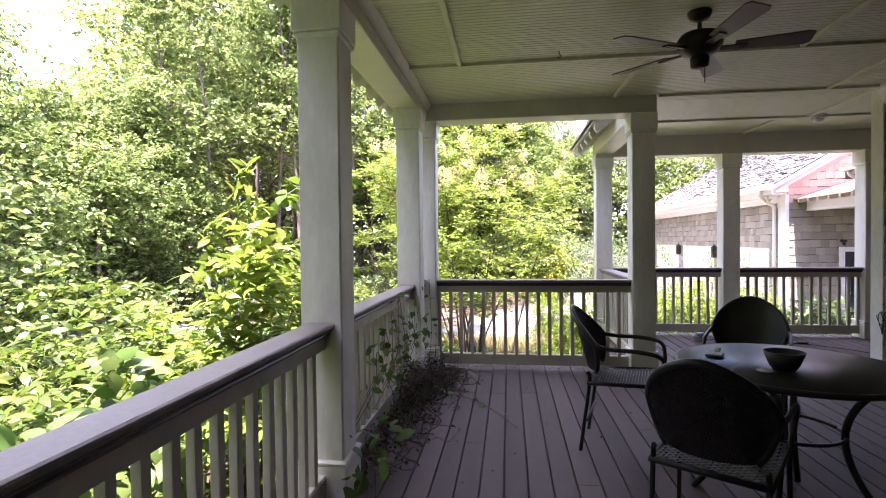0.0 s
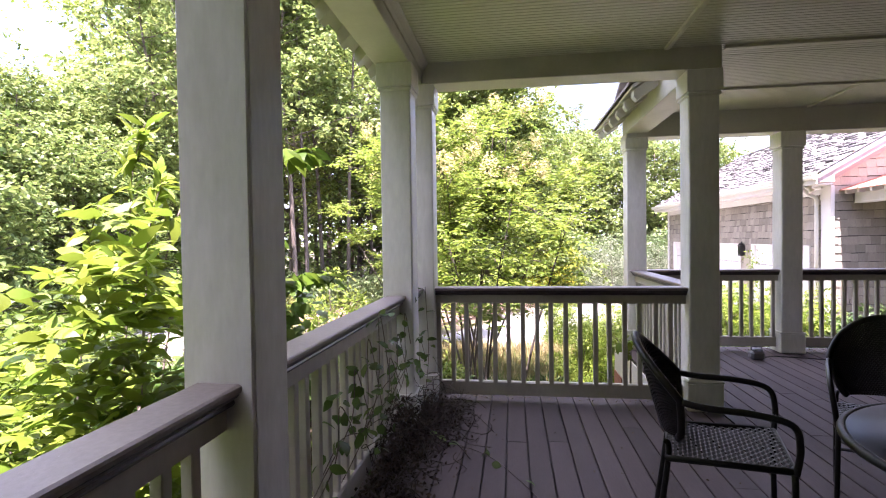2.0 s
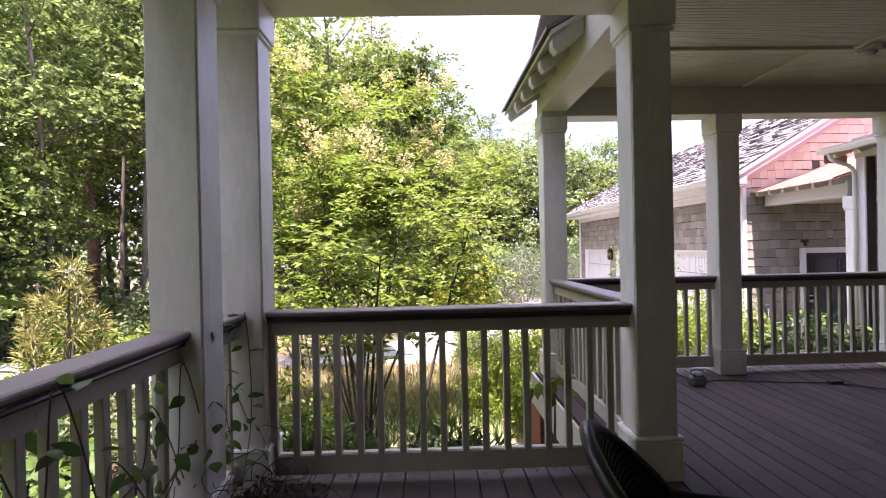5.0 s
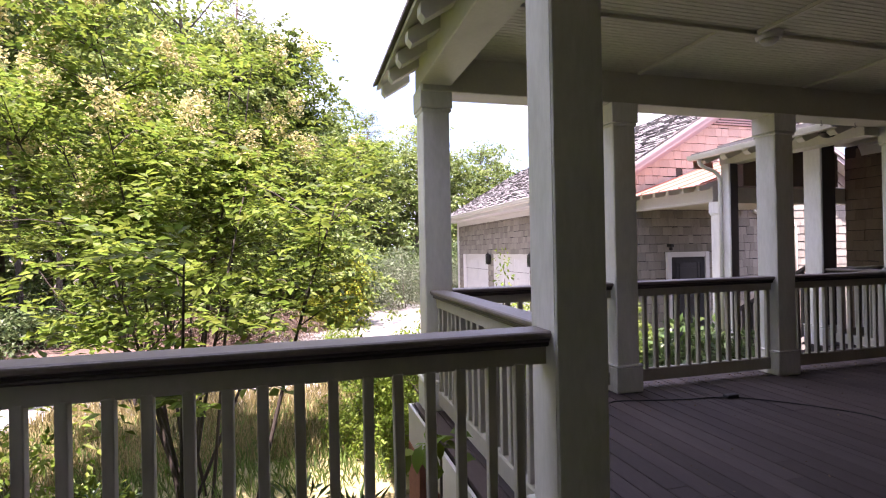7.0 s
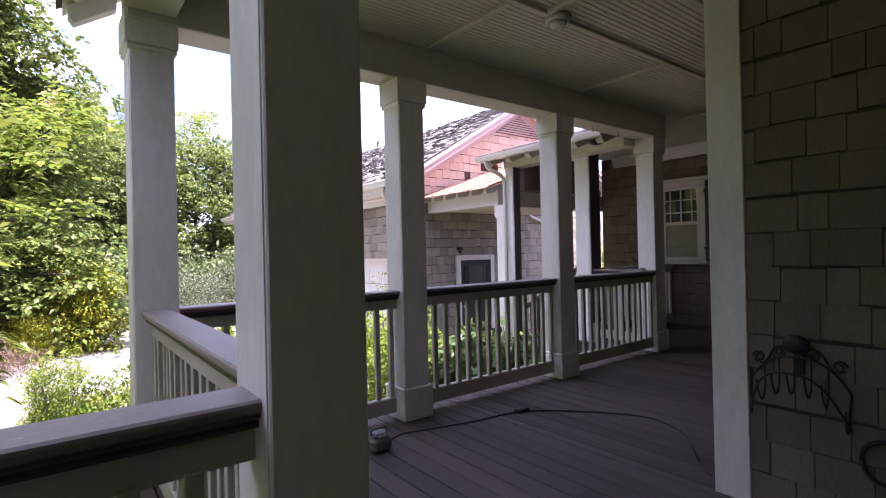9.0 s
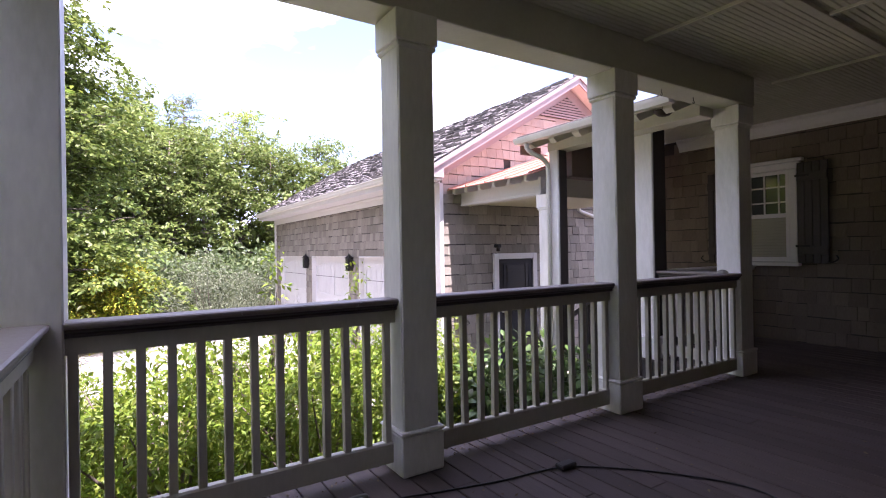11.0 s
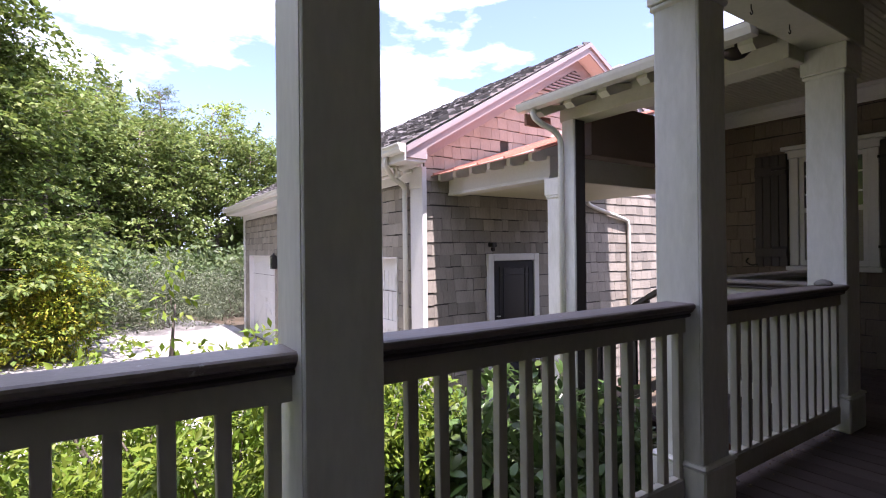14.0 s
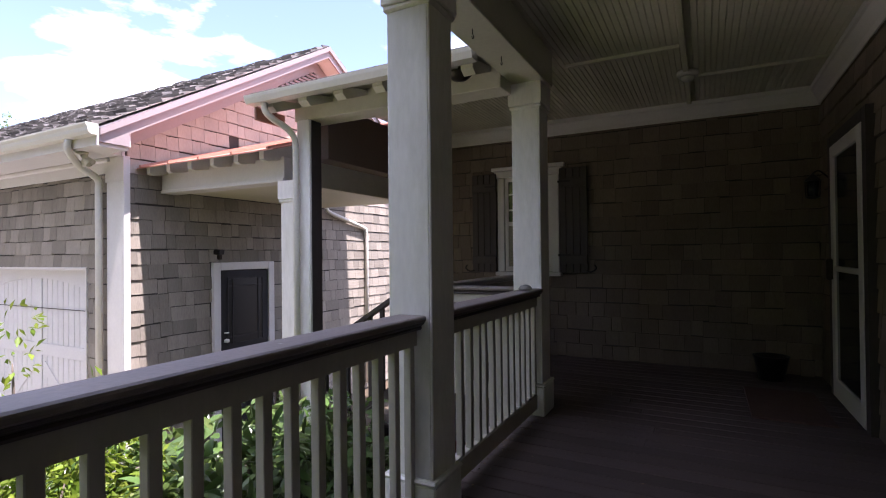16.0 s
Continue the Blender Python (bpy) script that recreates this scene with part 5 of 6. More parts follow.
def limbs(bm, base, height, r, n, spread, up=0.5, start=0.35, sides=6):
    """Trunk and limbs; returns points along the limbs where foliage sits."""
    tops = []
    lean = Vector((random.uniform(-0.06, 0.06), random.uniform(-0.06, 0.06), 1))
    trunk = [Vector(base) + lean * (height * t) + Vector((math.sin(t * 5 + base[0]) * 0.02 * height * t, math.cos(t * 4 + base[1]) * 0.02 * height * t, 0)) for t in (0, 0.15, 0.35, 0.55, 0.75, 0.92)]
    tube(bm, trunk, r, sides + 2, r * 0.22)
    for k in range(n):
        t = start + (0.95 - start) * (k + random.random()) / n
        i = t / 0.92 * 5
        j = min(int(i), 4)
        p = trunk[j].lerp(trunk[j + 1], min(i - j, 1.0))
        a = random.uniform(0, 2 * math.pi)
        ln = spread * random.uniform(0.6, 1.1) * (1.15 - 0.75 * (t - start) / (1 - start))
        d = Vector((math.cos(a), math.sin(a), up * random.uniform(0.3, 1.3)))
        q = [p, p + d * ln * 0.4, p + d * ln * 0.75 + Vector((0, 0, ln * 0.05)), p + d * ln + Vector((random.uniform(-.1, .1) * ln, random.uniform(-.1, .1) * ln, ln * 0.04))]
        tube(bm, q, r * 0.33 * (1.2 - 0.6 * t), 5, r * 0.05)
        tops += [tuple(q[1].lerp(q[2], random.random())), tuple(q[2].lerp(q[3], 0.5)), tuple(q[3])]
    tops.append(tuple(trunk[-1]))
    return tops


def sprays(centres, per, rad, twigs=6, tilt=0.3, droop=0.22, thick=0.05):
    """Leaf places in flat, slightly drooping sprays round the centres: leaves sit along a few twigs that fan out."""
    c = np.asarray(centres, float)
    n = len(c)
    scale = rng.uniform(0.55, 1.25, n) * rad
    tw = rng.uniform(0, 2 * np.pi, (n, twigs))
    pick = rng.integers(0, twigs, (n, per))
    a = np.take_along_axis(tw, pick, 1) + rng.normal(0, 0.16, (n, per))
    r = np.sqrt(rng.uniform(0.02, 1, (n, per))) * scale[:, None]
    x, y = np.cos(a) * r, np.sin(a) * r
    tx, ty = rng.normal(0, tilt, (2, n, 1))
    z = x * tx + y * ty - droop * r * r / scale[:, None] + rng.normal(0, thick, (n, per)) * scale[:, None]
    off = np.stack([x, y, z], 2)
    v = np.stack([np.cos(a), np.sin(a), 0 * a], 2) + rng.normal(0, 0.35, off.shape)
    return (c[:, None, :] + off).reshape(-1, 3), v.reshape(-1, 3)


def whorls(centres, k, rise=0.35):
    """Leaf bases at each centre with k leaves that fan out like a star."""
    c = np.repeat(np.asarray(centres, float), k, 0)
    n = len(centres)
    a = (np.arange(k)[None, :] * 2 * np.pi / k + rng.uniform(0, 6.28, (n, 1)) + rng.normal(0, 0.2, (n, k))).ravel()
    v = np.stack([np.cos(a), np.sin(a), rise + rng.normal(0, 0.3, n * k)], 1)
    return c + v * 0.008, v


def plumes(tips, twigs, leaves, reach, rise=0.35):
    """Leaves in two ranks along short straight shoots that fan out from each tip."""
    c = np.repeat(np.asarray(tips, float), twigs, 0)
    m = len(c)
    d = rng.normal(0, 1, (m, 3)) * [1, 1, 0.45] + [0, 0, rise]
    d /= np.linalg.norm(d, axis=1, keepdims=True)
    ln = reach * rng.uniform(0.55, 1.2, m)
    side = np.cross(d, [0, 0, 1.0])
    side /= np.linalg.norm(side, axis=1, keepdims=True) + 1e-9
    k = (np.arange(leaves) + 0.5) / leaves
    sign = np.where(np.arange(leaves) % 2, 1.0, -1.0)
    base = c[:, None, :] + d[:, None, :] * (ln[:, None] * k[None, :])[:, :, None]
    base[:, :, 2] -= 0.12 * reach * (k ** 2)[None, :]
    v = d[:, None, :] * 0.55 + side[:, None, :] * sign[None, :, None]
    return base.reshape(-1, 3), v.reshape(-1, 3)


def tree(name, label, height, r, n, spread, leaf, bark, pads=3, per=22, rad=0.8, length=0.2, width=0.12, start=0.3, up=0.5, twigs=6, droop=0.22, jitter=0.7, category="tree", group="woodland trees"):
    """Trunk and limbs with foliage in layered sprays round the limb ends."""
    ob = thing(name, label, category, (0, 0, 0), group)
    bm = bmesh.new()
    tops = limbs(bm, (0, 0, -0.25), height, r, n, spread, up, start)
    part("trunk", bm, bark, ob)
    at = [tuple(Vector(t) + Vector((random.gauss(0, rad * jitter), random.gauss(0, rad * jitter), random.gauss(0, rad * jitter * 0.7)))) for t in tops for _ in range(pads)]
    c, v = sprays(at, per, rad, twigs, droop=droop)
    o = new("crown", leaf_mesh("crown", c, v, length, width, leaf, droop=0.25, spread=0.3))
    o.parent = ob
    o["kind"] = "stuff"
    return ob


def put(ob, x, y, s=1.0, rz=None, z=None):
    m = Matrix.Translation((x, y, ground_z(x, y) if z is None else z)) @ Matrix.Rotation(random.uniform(0, 6.28) if rz is None else rz, 4, "Z")
    c = copy_thing(ob, m)
    c.scale = (s, s, s * random.uniform(0.92, 1.1))
    return c


def polar(bearing, dist):
    """A place at that many degrees to the left of +y, seen from the sitting porch."""
    return 0.3 - dist * math.sin(radians(bearing)), 3.0 + dist * math.cos(radians(bearing))


def place(ob, bearing, dist, s=1.0):
    x, y = polar(bearing, dist)
    ob.location = (x, y, ground_z(x, y))
    ob.scale = (s, s, s)
    return ob


OAK = place(tree("oak_tree", "tall leafy hardwood tree at the edge of the woods", 15.0, 0.20, 42, 4.2, LEAF_FOREST, BARK, pads=3, per=20, rad=0.85, length=0.28, width=0.19, start=0.22), 23, 42)
ELM = place(tree("elm_tree", "open-crowned leafy tree with sky showing through", 16.0, 0.17, 34, 3.6, LEAF_LIGHT, BARK, pads=2, per=24, rad=0.8, length=0.25, width=0.16, start=0.26, up=0.7), 41, 29)
PINE = place(tree("pine_tree", "tall pine with a bare reddish trunk", 25.0, 0.26, 40, 3.6, LEAF_PINE, BARK_RED, pads=3, per=26, rad=0.7, length=0.38, width=0.05, start=0.36, up=0.18, droop=-0.1), 33.4, 26, 0.92)
MAPLE = place(tree("maple_tree", "light green understorey maple with layered sprays", 6.6, 0.085, 30, 2.6, LEAF_MAPLE, BARK, pads=3, per=34, rad=0.62, length=0.15, width=0.11, start=0.16, up=0.3), 44, 16.5)
POLE = place(tree("slender_tree", "slender bare-stemmed tree in the shade of the woods", 14.0, 0.10, 20, 2.2, LEAF_FOREST, BARK, pads=3, per=26, rad=0.65, length=0.2, width=0.13, start=0.42, up=0.5), 39.5, 19)
EVERGREEN = place(tree("evergreen_tree", "dense dark green tree behind the drive", 10.5, 0.16, 46, 3.3, LEAF_EVERGREEN, BARK, pads=2, per=26, rad=0.8, length=0.27, width=0.17, start=0.06, up=0.35), -3, 33)
DOGWOOD = tree("dogwood_tree", "broad layered dark green tree reaching to the ground beside the drive", 9.8, 0.17, 96, 3.2, LEAF_DOGWOOD, BARK, pads=4, per=60, rad=0.78, length=0.15, width=0.10, start=0.03, up=0.12, droop=0.4, jitter=0.55)
DOGWOOD.location = (-0.75, 20.9, ground_z(-0.75, 20.9))
woods = [(POLE, b, d, k) for b, d, k in ((61, 17, 0.8), (56.5, 20, 0.75), (52, 16.5, 0.6), (48.5, 21, 0.66), (46, 18, 0.6), (42.6, 22, 0.85), (36.6, 17.5, 0.95), (31.2, 23, 1.05), (29.5, 18.5, 1.0), (26.9, 17, 1.0), (25.6, 17.6, 0.92), (23.2, 21, 1.05), (20.5, 19, 0.9))]
woods += [(MAPLE, b, d, k) for b, d, k in ((58, 15, 1.0), (53, 18.5, 1.1), (49.5, 14.5, 0.95), (46.5, 21, 1.2), (41.2, 18.5, 1.1), (40.0, 17.0, 0.8), (17.5, 21.5, 1.15), (14, 24.5, 1.3), (11, 21, 1.0), (7.5, 25, 1.2), (63, 21, 1.2))]
woods += [(OAK, b, d, k) for b, d, k in ((63, 30, 0.75), (56, 33, 0.75), (50.5, 31, 0.62), (38.8, 30, 1.05), (36.2, 34, 1.2), (27, 36, 1.1), (13.5, 30, 1.1), (10, 27, 0.9), (6, 33, 1.0), (2, 36, 0.82), (47.5, 38, 0.75), (-7, 40, 0.8), (-14, 42, 0.78), (-20, 41, 0.72), (33.2, 40, 1.2))]
woods += [(ELM, b, d, k) for b, d, k in ((28.6, 29, 0.95), (26.4, 26, 0.9), (20.6, 27, 1.0), (17.2, 26, 0.95), (37.6, 25, 0.9), (45, 33, 0.8), (42, 36, 1.1), (36.8, 38, 1.25), (32, 42, 1.2), (28.6, 36, 1.2), (25, 38, 1.2), (22, 34, 1.1), (15.2, 33, 1.1), (9.5, 24, 0.95), (19, 23, 0.85), (-1, 41, 0.85), (-10.5, 44, 0.85))]
woods += [(PINE, b, d, k) for b, d, k in ((36.0, 42, 0.95), (30.8, 44, 0.95), (43.5, 46, 0.72), (19, 42, 0.9), (7.2, 34, 0.72), (1.2, 42, 0.62), (-3.8, 47, 0.6), (-8, 46, 0.55))]
woods += [(EVERGREEN, b, d, k) for b, d, k in ((-3.4, 37, 1.0), (-1.6, 38, 1.08), (-8, 40, 0.95), (4, 31, 0.95), (-0.5, 30, 0.9), (-4, 32, 0.85), (-6.5, 33, 0.85), (-9.5, 35, 0.95), (-12.5, 36, 0.85), (-15.5, 36, 0.85), (-18, 37, 0.85), (-20.5, 38, 0.85), (-23.5, 40, 0.85), (-27, 42, 0.8), (8, 22.5, 0.62))]
for k, b, d, sc in woods:
    put(k, *polar(b, d), sc * random.uniform(0.94, 1.06))
# Trees added left and behind, mostly out of view, to block sky light.
for k, x, y, sc in ((OAK, -9.5, 2.5, 0.8), (OAK, -8.5, -2.5, 0.8), (OAK, -6.5, -7, 0.85), (OAK, -12.5, 6.5, 0.85), (OAK, -13, -1, 0.9), (MAPLE, -6.5, -0.5, 1.0), (MAPLE, -7.5, 4.0, 0.9), (MAPLE, -5.0, -4.0, 1.0), (EVERGREEN, -10.0, -5.0, 0.9), (MAPLE, -10.5, 9.0, 0.9), (OAK, -2.5, -9.5, 0.8), (EVERGREEN, -4.5, -3.2, 0.9), (EVERGREEN, -5.5, -6.2, 0.9), (EVERGREEN, -7.5, -1.2, 0.9), (EVERGREEN, -2.6, -6.6, 0.85)):
    put(k, x, y, sc)


def shrub(name, label, at, size, leaf, clumps=60, per=45, rad=0.22, length=0.08, width=0.035, stems=10, category="shrub", group="", bark=BARK, low=0.1, spread=0.6, droop=0.2, shape=4, star=0):
    """Bush: stems from the ground and leafy clumps through an uneven body of the given half sizes."""
    sx, sy, sz = size
    ob = thing(name, label, category, (0, 0, 0), group)
    pts = []
    while len(pts) < clumps:
        p = np.array([random.uniform(-1, 1), random.uniform(-1, 1), random.uniform(low, 1)])
        if p[0] ** 2 + p[1] ** 2 + max(p[2] - 0.35, 0) ** 2 * 2.2 < random.uniform(0.55, 1.05):
            pts.append((p[0] * sx, p[1] * sy, p[2] * sz))
    bm = bmesh.new()
    for i in range(stems):
        q = random.choice(pts)
        s = (random.uniform(-.2, .2) * sx, random.uniform(-.2, .2) * sy, -0.15)
        tube(bm, smooth_path([s, (q[0] * .4 + s[0] * .3, q[1] * .4 + s[1] * .3, q[2] * .5), q], 3), 0.012 + 0.006 * sz, 5, 0.004)
    part("branching", bm, bark, ob)["kind"] = "stuff"
    if star:
        mid = np.repeat(np.asarray(pts), per, 0)
        mid = mid + rng.normal(0, rad, mid.shape) * [1, 1, 0.8]
        c, v = whorls(mid, star)
        spread = 0.18
    else:
        c, v = clump_points(pts, per, rad, 0.8)
    o = new("foliage", leaf_mesh("foliage", c, v, length, width, leaf, droop, spread, shape))
    o.parent = ob
    o["kind"] = "stuff"
    ob.location = at
    return ob


# crape myrtle with cream flower heads, in the bed before the porch
def myrtle(x, y, h, label, stems=10, side=13, out=0.42, per=44, heads=22, length=0.058):
    ob = thing("crape_myrtle", label, "tree", (0, 0, 0), "crape myrtles")
    bm = bmesh.new()
    tips, ends = [], []
    for i in range(stems):
        a = i * 2.4 + random.uniform(-.3, .3)
        o = random.uniform(0.3, 1.0)
        b = Vector((random.uniform(-.22, .22), random.uniform(-.22, .22), -0.2))
        e = Vector((math.cos(a) * o * h * out, math.sin(a) * o * h * out, h * random.uniform(0.72, 1.0) * (1.04 - 0.2 * o)))
        q = smooth_path([b, b.lerp(e, 0.35) + Vector((0, 0, 0.25)), b.lerp(e, 0.7) + Vector((0, 0, 0.2)), e], 4)
        tube(bm, q, 0.019, 6, 0.004)
        for k in range(side):
            t = random.uniform(0.5, 1.0)
            p = q[int(t * (len(q) - 1))]
            d = Vector((random.uniform(-1, 1), random.uniform(-1, 1), random.uniform(-.05, .55)))
            tip = p + d * random.uniform(0.3, 0.85)
            tube(bm, [p, p.lerp(tip, 0.6) + Vector((0, 0, 0.04)), tip], 0.006, 4, 0.002)
            tips += [tuple(p.lerp(tip, 0.45)), tuple(tip)]
            ends.append(tuple(tip))
        tips.append(tuple(e))
        ends.append(tuple(e))
    part("trunk", bm, BARK_DARK, ob, "several slender brown stems")
    c, v = plumes(tips, per, 11, 0.36)
    o = new("crown", leaf_mesh("crown", c, v, length, length * 0.5, LEAF_MYRTLE, 0.12, 0.22))
    o.parent = ob
    o["kind"] = "stuff"
    ends.sort(key=lambda p: -p[2] + random.uniform(0, 2.2))
    for hd in ends[:heads]:
        cc, vv = clump_points([(hd[0] + random.uniform(-.03, .03), hd[1] + random.uniform(-.03, .03), hd[2] + 0.05 + 0.06 * k) for k in range(4)], 46, 0.10, 0.9)
        o = new("flower_head", leaf_mesh("flower_head", cc, vv, 0.034, 0.03, BLOOM, 0, 0.9))
        o.parent = ob
        o["kind"] = "stuff"
    ob.location = (x, y, ground_z(x, y))
    return ob


myrtle(-0.5, 8.7, 4.6, "spreading crape myrtle with cream blossom heads before the front railing", per=7, side=16, heads=44, length=0.078)
myrtle(-0.1, 7.1, 3.5, "airy young crape myrtle close to the front railing", stems=5, side=8, out=0.30, per=4, heads=1, length=0.085)
myrtle(-1.9, 12.2, 4.6, "large crape myrtle with cream blossom heads beside the drive", stems=12, per=5, heads=26, length=0.085)

laceleaf = shrub("laceleaf_maple", "low weeping shrub with feathery reddish-brown leaves", (-0.35, 17.4, -1.1), (1.6, 1.1, 0.8), LEAF_RED, 130, 60, 0.22, 0.09, 0.018, 10, low=0.05, droop=0.5, group="drive shrubs")
put(laceleaf, -2.6, 18.6, 0.95, z=-1.1)

# bright broad-leaved thicket outside the railing
thick = shrub("broadleaf_shrub", "bright yellow-green broadleaf shrub outside the railing", (-2.6, 3.6, -1.25), (1.0, 1.0, 2.3), LEAF_BRIGHT, 110, 5, 0.13, 0.115, 0.044, 16, shape=8, group="railing thicket", star=7)
for x, y, s, zz in ((-3.5, 2.2, 0.98, -1.3), (-2.3, 0.6, 0.92, -1.25), (-3.9, 0.8, 1.0, -1.3), (-3.9, 4.4, 1.02, -1.35), (-1.9, 1.9, 0.86, -1.25), (-5.2, 3.0, 1.08, -1.4), (-5.4, 5.4, 1.02, -1.45), (-5.6, 0.8, 1.1, -1.45), (-2.6, -1.2, 0.9, -1.25), (-4.4, 6.4, 0.86, -1.4)):
    put(thick, x, y, s, z=zz)
thick2 = shrub("broadleaf_shrub", "mid-green broadleaf shrub with large leaves against the railing", (-1.75, 1.2, -1.25), (0.75, 0.9, 1.85), LEAF_MID, 90, 4, 0.15, 0.15, 0.085, 12, shape=8, group="railing thicket", star=5)
for x, y, s, zz in ((-1.6, -0.4, 1.0, -1.25), (-1.75, 2.7, 0.95, -1.25), (-2.9, 2.9, 0.9, -1.3), (-2.2, 4.3, 0.98, -1.3), (-2.9, 5.4, 0.9, -1.3), (-1.75, 5.3, 0.8, -1.25)):
    put(thick2, x, y, s, z=zz)
tall = shrub("leafy_sapling", "tall bright green leafy sapling close to the post", (-1.12, 2.80, -1.2), (0.30, 0.30, 2.85), LEAF_HEDGE, 70, 4, 0.10, 0.11, 0.042, 6, shape=8, group="railing thicket", low=0.45, star=6)
put(tall, -1.42, 4.02, 0.90, z=-1.2)
put(tall, -2.0, 3.3, 0.86, z=-1.25)


def cane(pts, leaves, label, length=0.15, width=0.072, leaf=LEAF_CANE):
    """An arching stem with large ovate leaves set alternately along its last stretch."""
    ob = thing("leafy_cane", label, "shrub", group="railing thicket")
    path = smooth_path(pts, 10)
    part("stem", tube(bmesh.new(), path, 0.006, 6, 0.002), BARK, ob)
    tail = path[len(path) // 2:]
    c, v = [], []
    for k in range(leaves):
        p = tail[int((k + 0.5) / leaves * (len(tail) - 1))]
        q = tail[min(int((k + 0.5) / leaves * (len(tail) - 1)) + 1, len(tail) - 1)]
        d = (q - p).normalized() if (q - p).length > 1e-6 else Vector((1, 0, 0))
        side = Vector((-d.y, d.x, 0)) * (1 if k % 2 else -1)
        for turn in (0.0, 0.9, -0.9):
            sd = Matrix.Rotation(turn + random.uniform(-0.3, 0.3), 3, "Z") @ side
            c.append(tuple(p + sd * 0.02))
            v.append(tuple(d * 0.5 + sd + Vector((0, 0, random.uniform(-0.45, 0.1)))))
    o = new("leaves", leaf_mesh("leaves", np.array(c), np.array(v), length, width, leaf, 0.2, 0.25, 8))
    o.parent = ob
    o["kind"] = "stuff"
    return ob


cane([(-1.30, 3.0, -1.15), (-1.28, 3.0, 0.4), (-1.36, 3.4, 1.42), (-1.22, 3.6, 1.72), (-1.06, 3.88, 1.82), (-0.99, 4.06, 1.84)], 22, "arching green cane with large toothed leaves outside the railing")
cane([(-1.35, 3.2, -1.15), (-1.30, 3.15, 0.3), (-1.30, 3.3, 1.05), (-1.20, 3.5, 1.32), (-1.08, 3.7, 1.38)], 16, "arching green cane with large toothed leaves outside the railing")
cane([(-1.45, 3.6, -1.15), (-1.40, 3.6, 0.2), (-1.25, 3.7, 0.95), (-1.05, 3.9, 1.12), (-0.9, 4.1, 1.12)], 22, "low green cane with large leaves against the railing")
for x, y, h in ((-1.48, 3.28, 1.86), (-1.36, 3.22, 1.60), (-1.66, 3.22, 1.52), (-1.58, 3.5, 1.68), (-1.30, 3.42, 1.36)):
    cane([(x - 0.12, y - 0.1, -1.2), (x - 0.10, y - 0.05, -0.1), (x - 0.03, y, h * 0.6), (x, y, h - 0.25), (x + 0.05, y + 0.03, h)], 24, "upright bright green shoot with drooping pointed leaves outside the railing", 0.115, 0.036, LEAF_HEDGE)
mass = shrub("railing_vine_mass", "dense green vine mass pressed against the outside of the railing", (-1.22, 3.9, -1.15), (0.38, 1.15, 2.15), LEAF_VINE, 170, 24, 0.17, 0.105, 0.07, 16, shape=8, group="railing thicket", low=0.0)
put(mass, -1.08, 1.5, 0.92, rz=0.03, z=-1.15)
shrub("feathery_shrub", "feathery golden-brown shrub plumes above the railing", (-3.2, 7.7, -1.2), (0.5, 0.45, 2.55), LEAF_PLUME, 26, 60, 0.12, 0.10, 0.02, 12, low=0.55, droop=-0.5, group="railing thicket", spread=0.4)
sprout = shrub("leafy_sprout", "broad-leaved green sprout beside the corner post", (1.14, 5.64, -1.1), (0.13, 0.08, 1.66), LEAF_HEDGE, 6, 3, 0.06, 0.10, 0.085, 4, shape=8, group="front bed plants", low=0.86)
tangle = shrub("vine_thicket", "dark brown tangle of dead vines outside the railing", (-1.08, 3.85, -1.15), (0.26, 0.95, 1.75), LEAF_DEAD, 130, 60, 0.17, 0.06, 0.035, 34, group="railing thicket", low=0.0)
put(tangle, -1.1, 2.3, 0.9, rz=0.05, z=-1.15)
put(tangle, -1.2, 5.7, 0.75, rz=1.2, z=-1.15)
under = shrub("understorey_bush", "shaded green undergrowth at the wood's edge", (-7.5, 8, -1.5), (1.4, 1.4, 1.5), LEAF_SHADE, 80, 40, 0.3, 0.14, 0.07, 10, group="undergrowth")
for x, y in ((-11, 14), (-9.0, 15.5), (-7.2, 17.5), (-12.6, 12.5), (-14, 10.0), (-5.6, 19.5), (-4.0, 21.0), (-10.5, 18.5), (-3.2, 23.5), (-7.6, 21.5), (-1.8, 23.8), (-13.2, 15.0), (-16, 12.5), (-0.4, 25.8)):
    put(under, x, y, random.uniform(0.8, 1.15))
for x, y in ((-3.2, 5.6), (-4.6, 7.0), (-5.6, 5.4), (-6.8, 6.8), (-4.2, 8.4), (-2.4, 7.4), (-6.2, 8.2)):
    put(under, x, y, random.uniform(0.5, 0.75))

for x, y in ((4.5, 27.5), (6.5, 28.5), (8.5, 28.5), (3.0, 29.5), (10.5, 30.5), (12.5, 30.5), (0.5, 26.5), (5.6, 30.5), (1.8, 25.5)):
    put(under, x, y, random.uniform(1.5, 1.9))

grey = shrub("grey_shrub", "large silvery grey-green shrub beside the drive", (4.2, 23.2, -1.1), (1.9, 1.6, 2.45), LEAF_GREY, 150, 75, 0.32, 0.09, 0.03, 10, low=0.02, group="drive shrubs")
put(grey, 6.6, 25.0, 0.85)
gold = shrub("golden_shrub", "golden yellow-green shrub at the tree's foot", (1.72, 19.5, -1.1), (0.95, 0.8, 2.3), LEAF_YELLOW, 150, 70, 0.30, 0.095, 0.04, 8, low=0.02, group="drive shrubs")
put(gold, 0.7, 18.9, 0.5, z=-1.1)

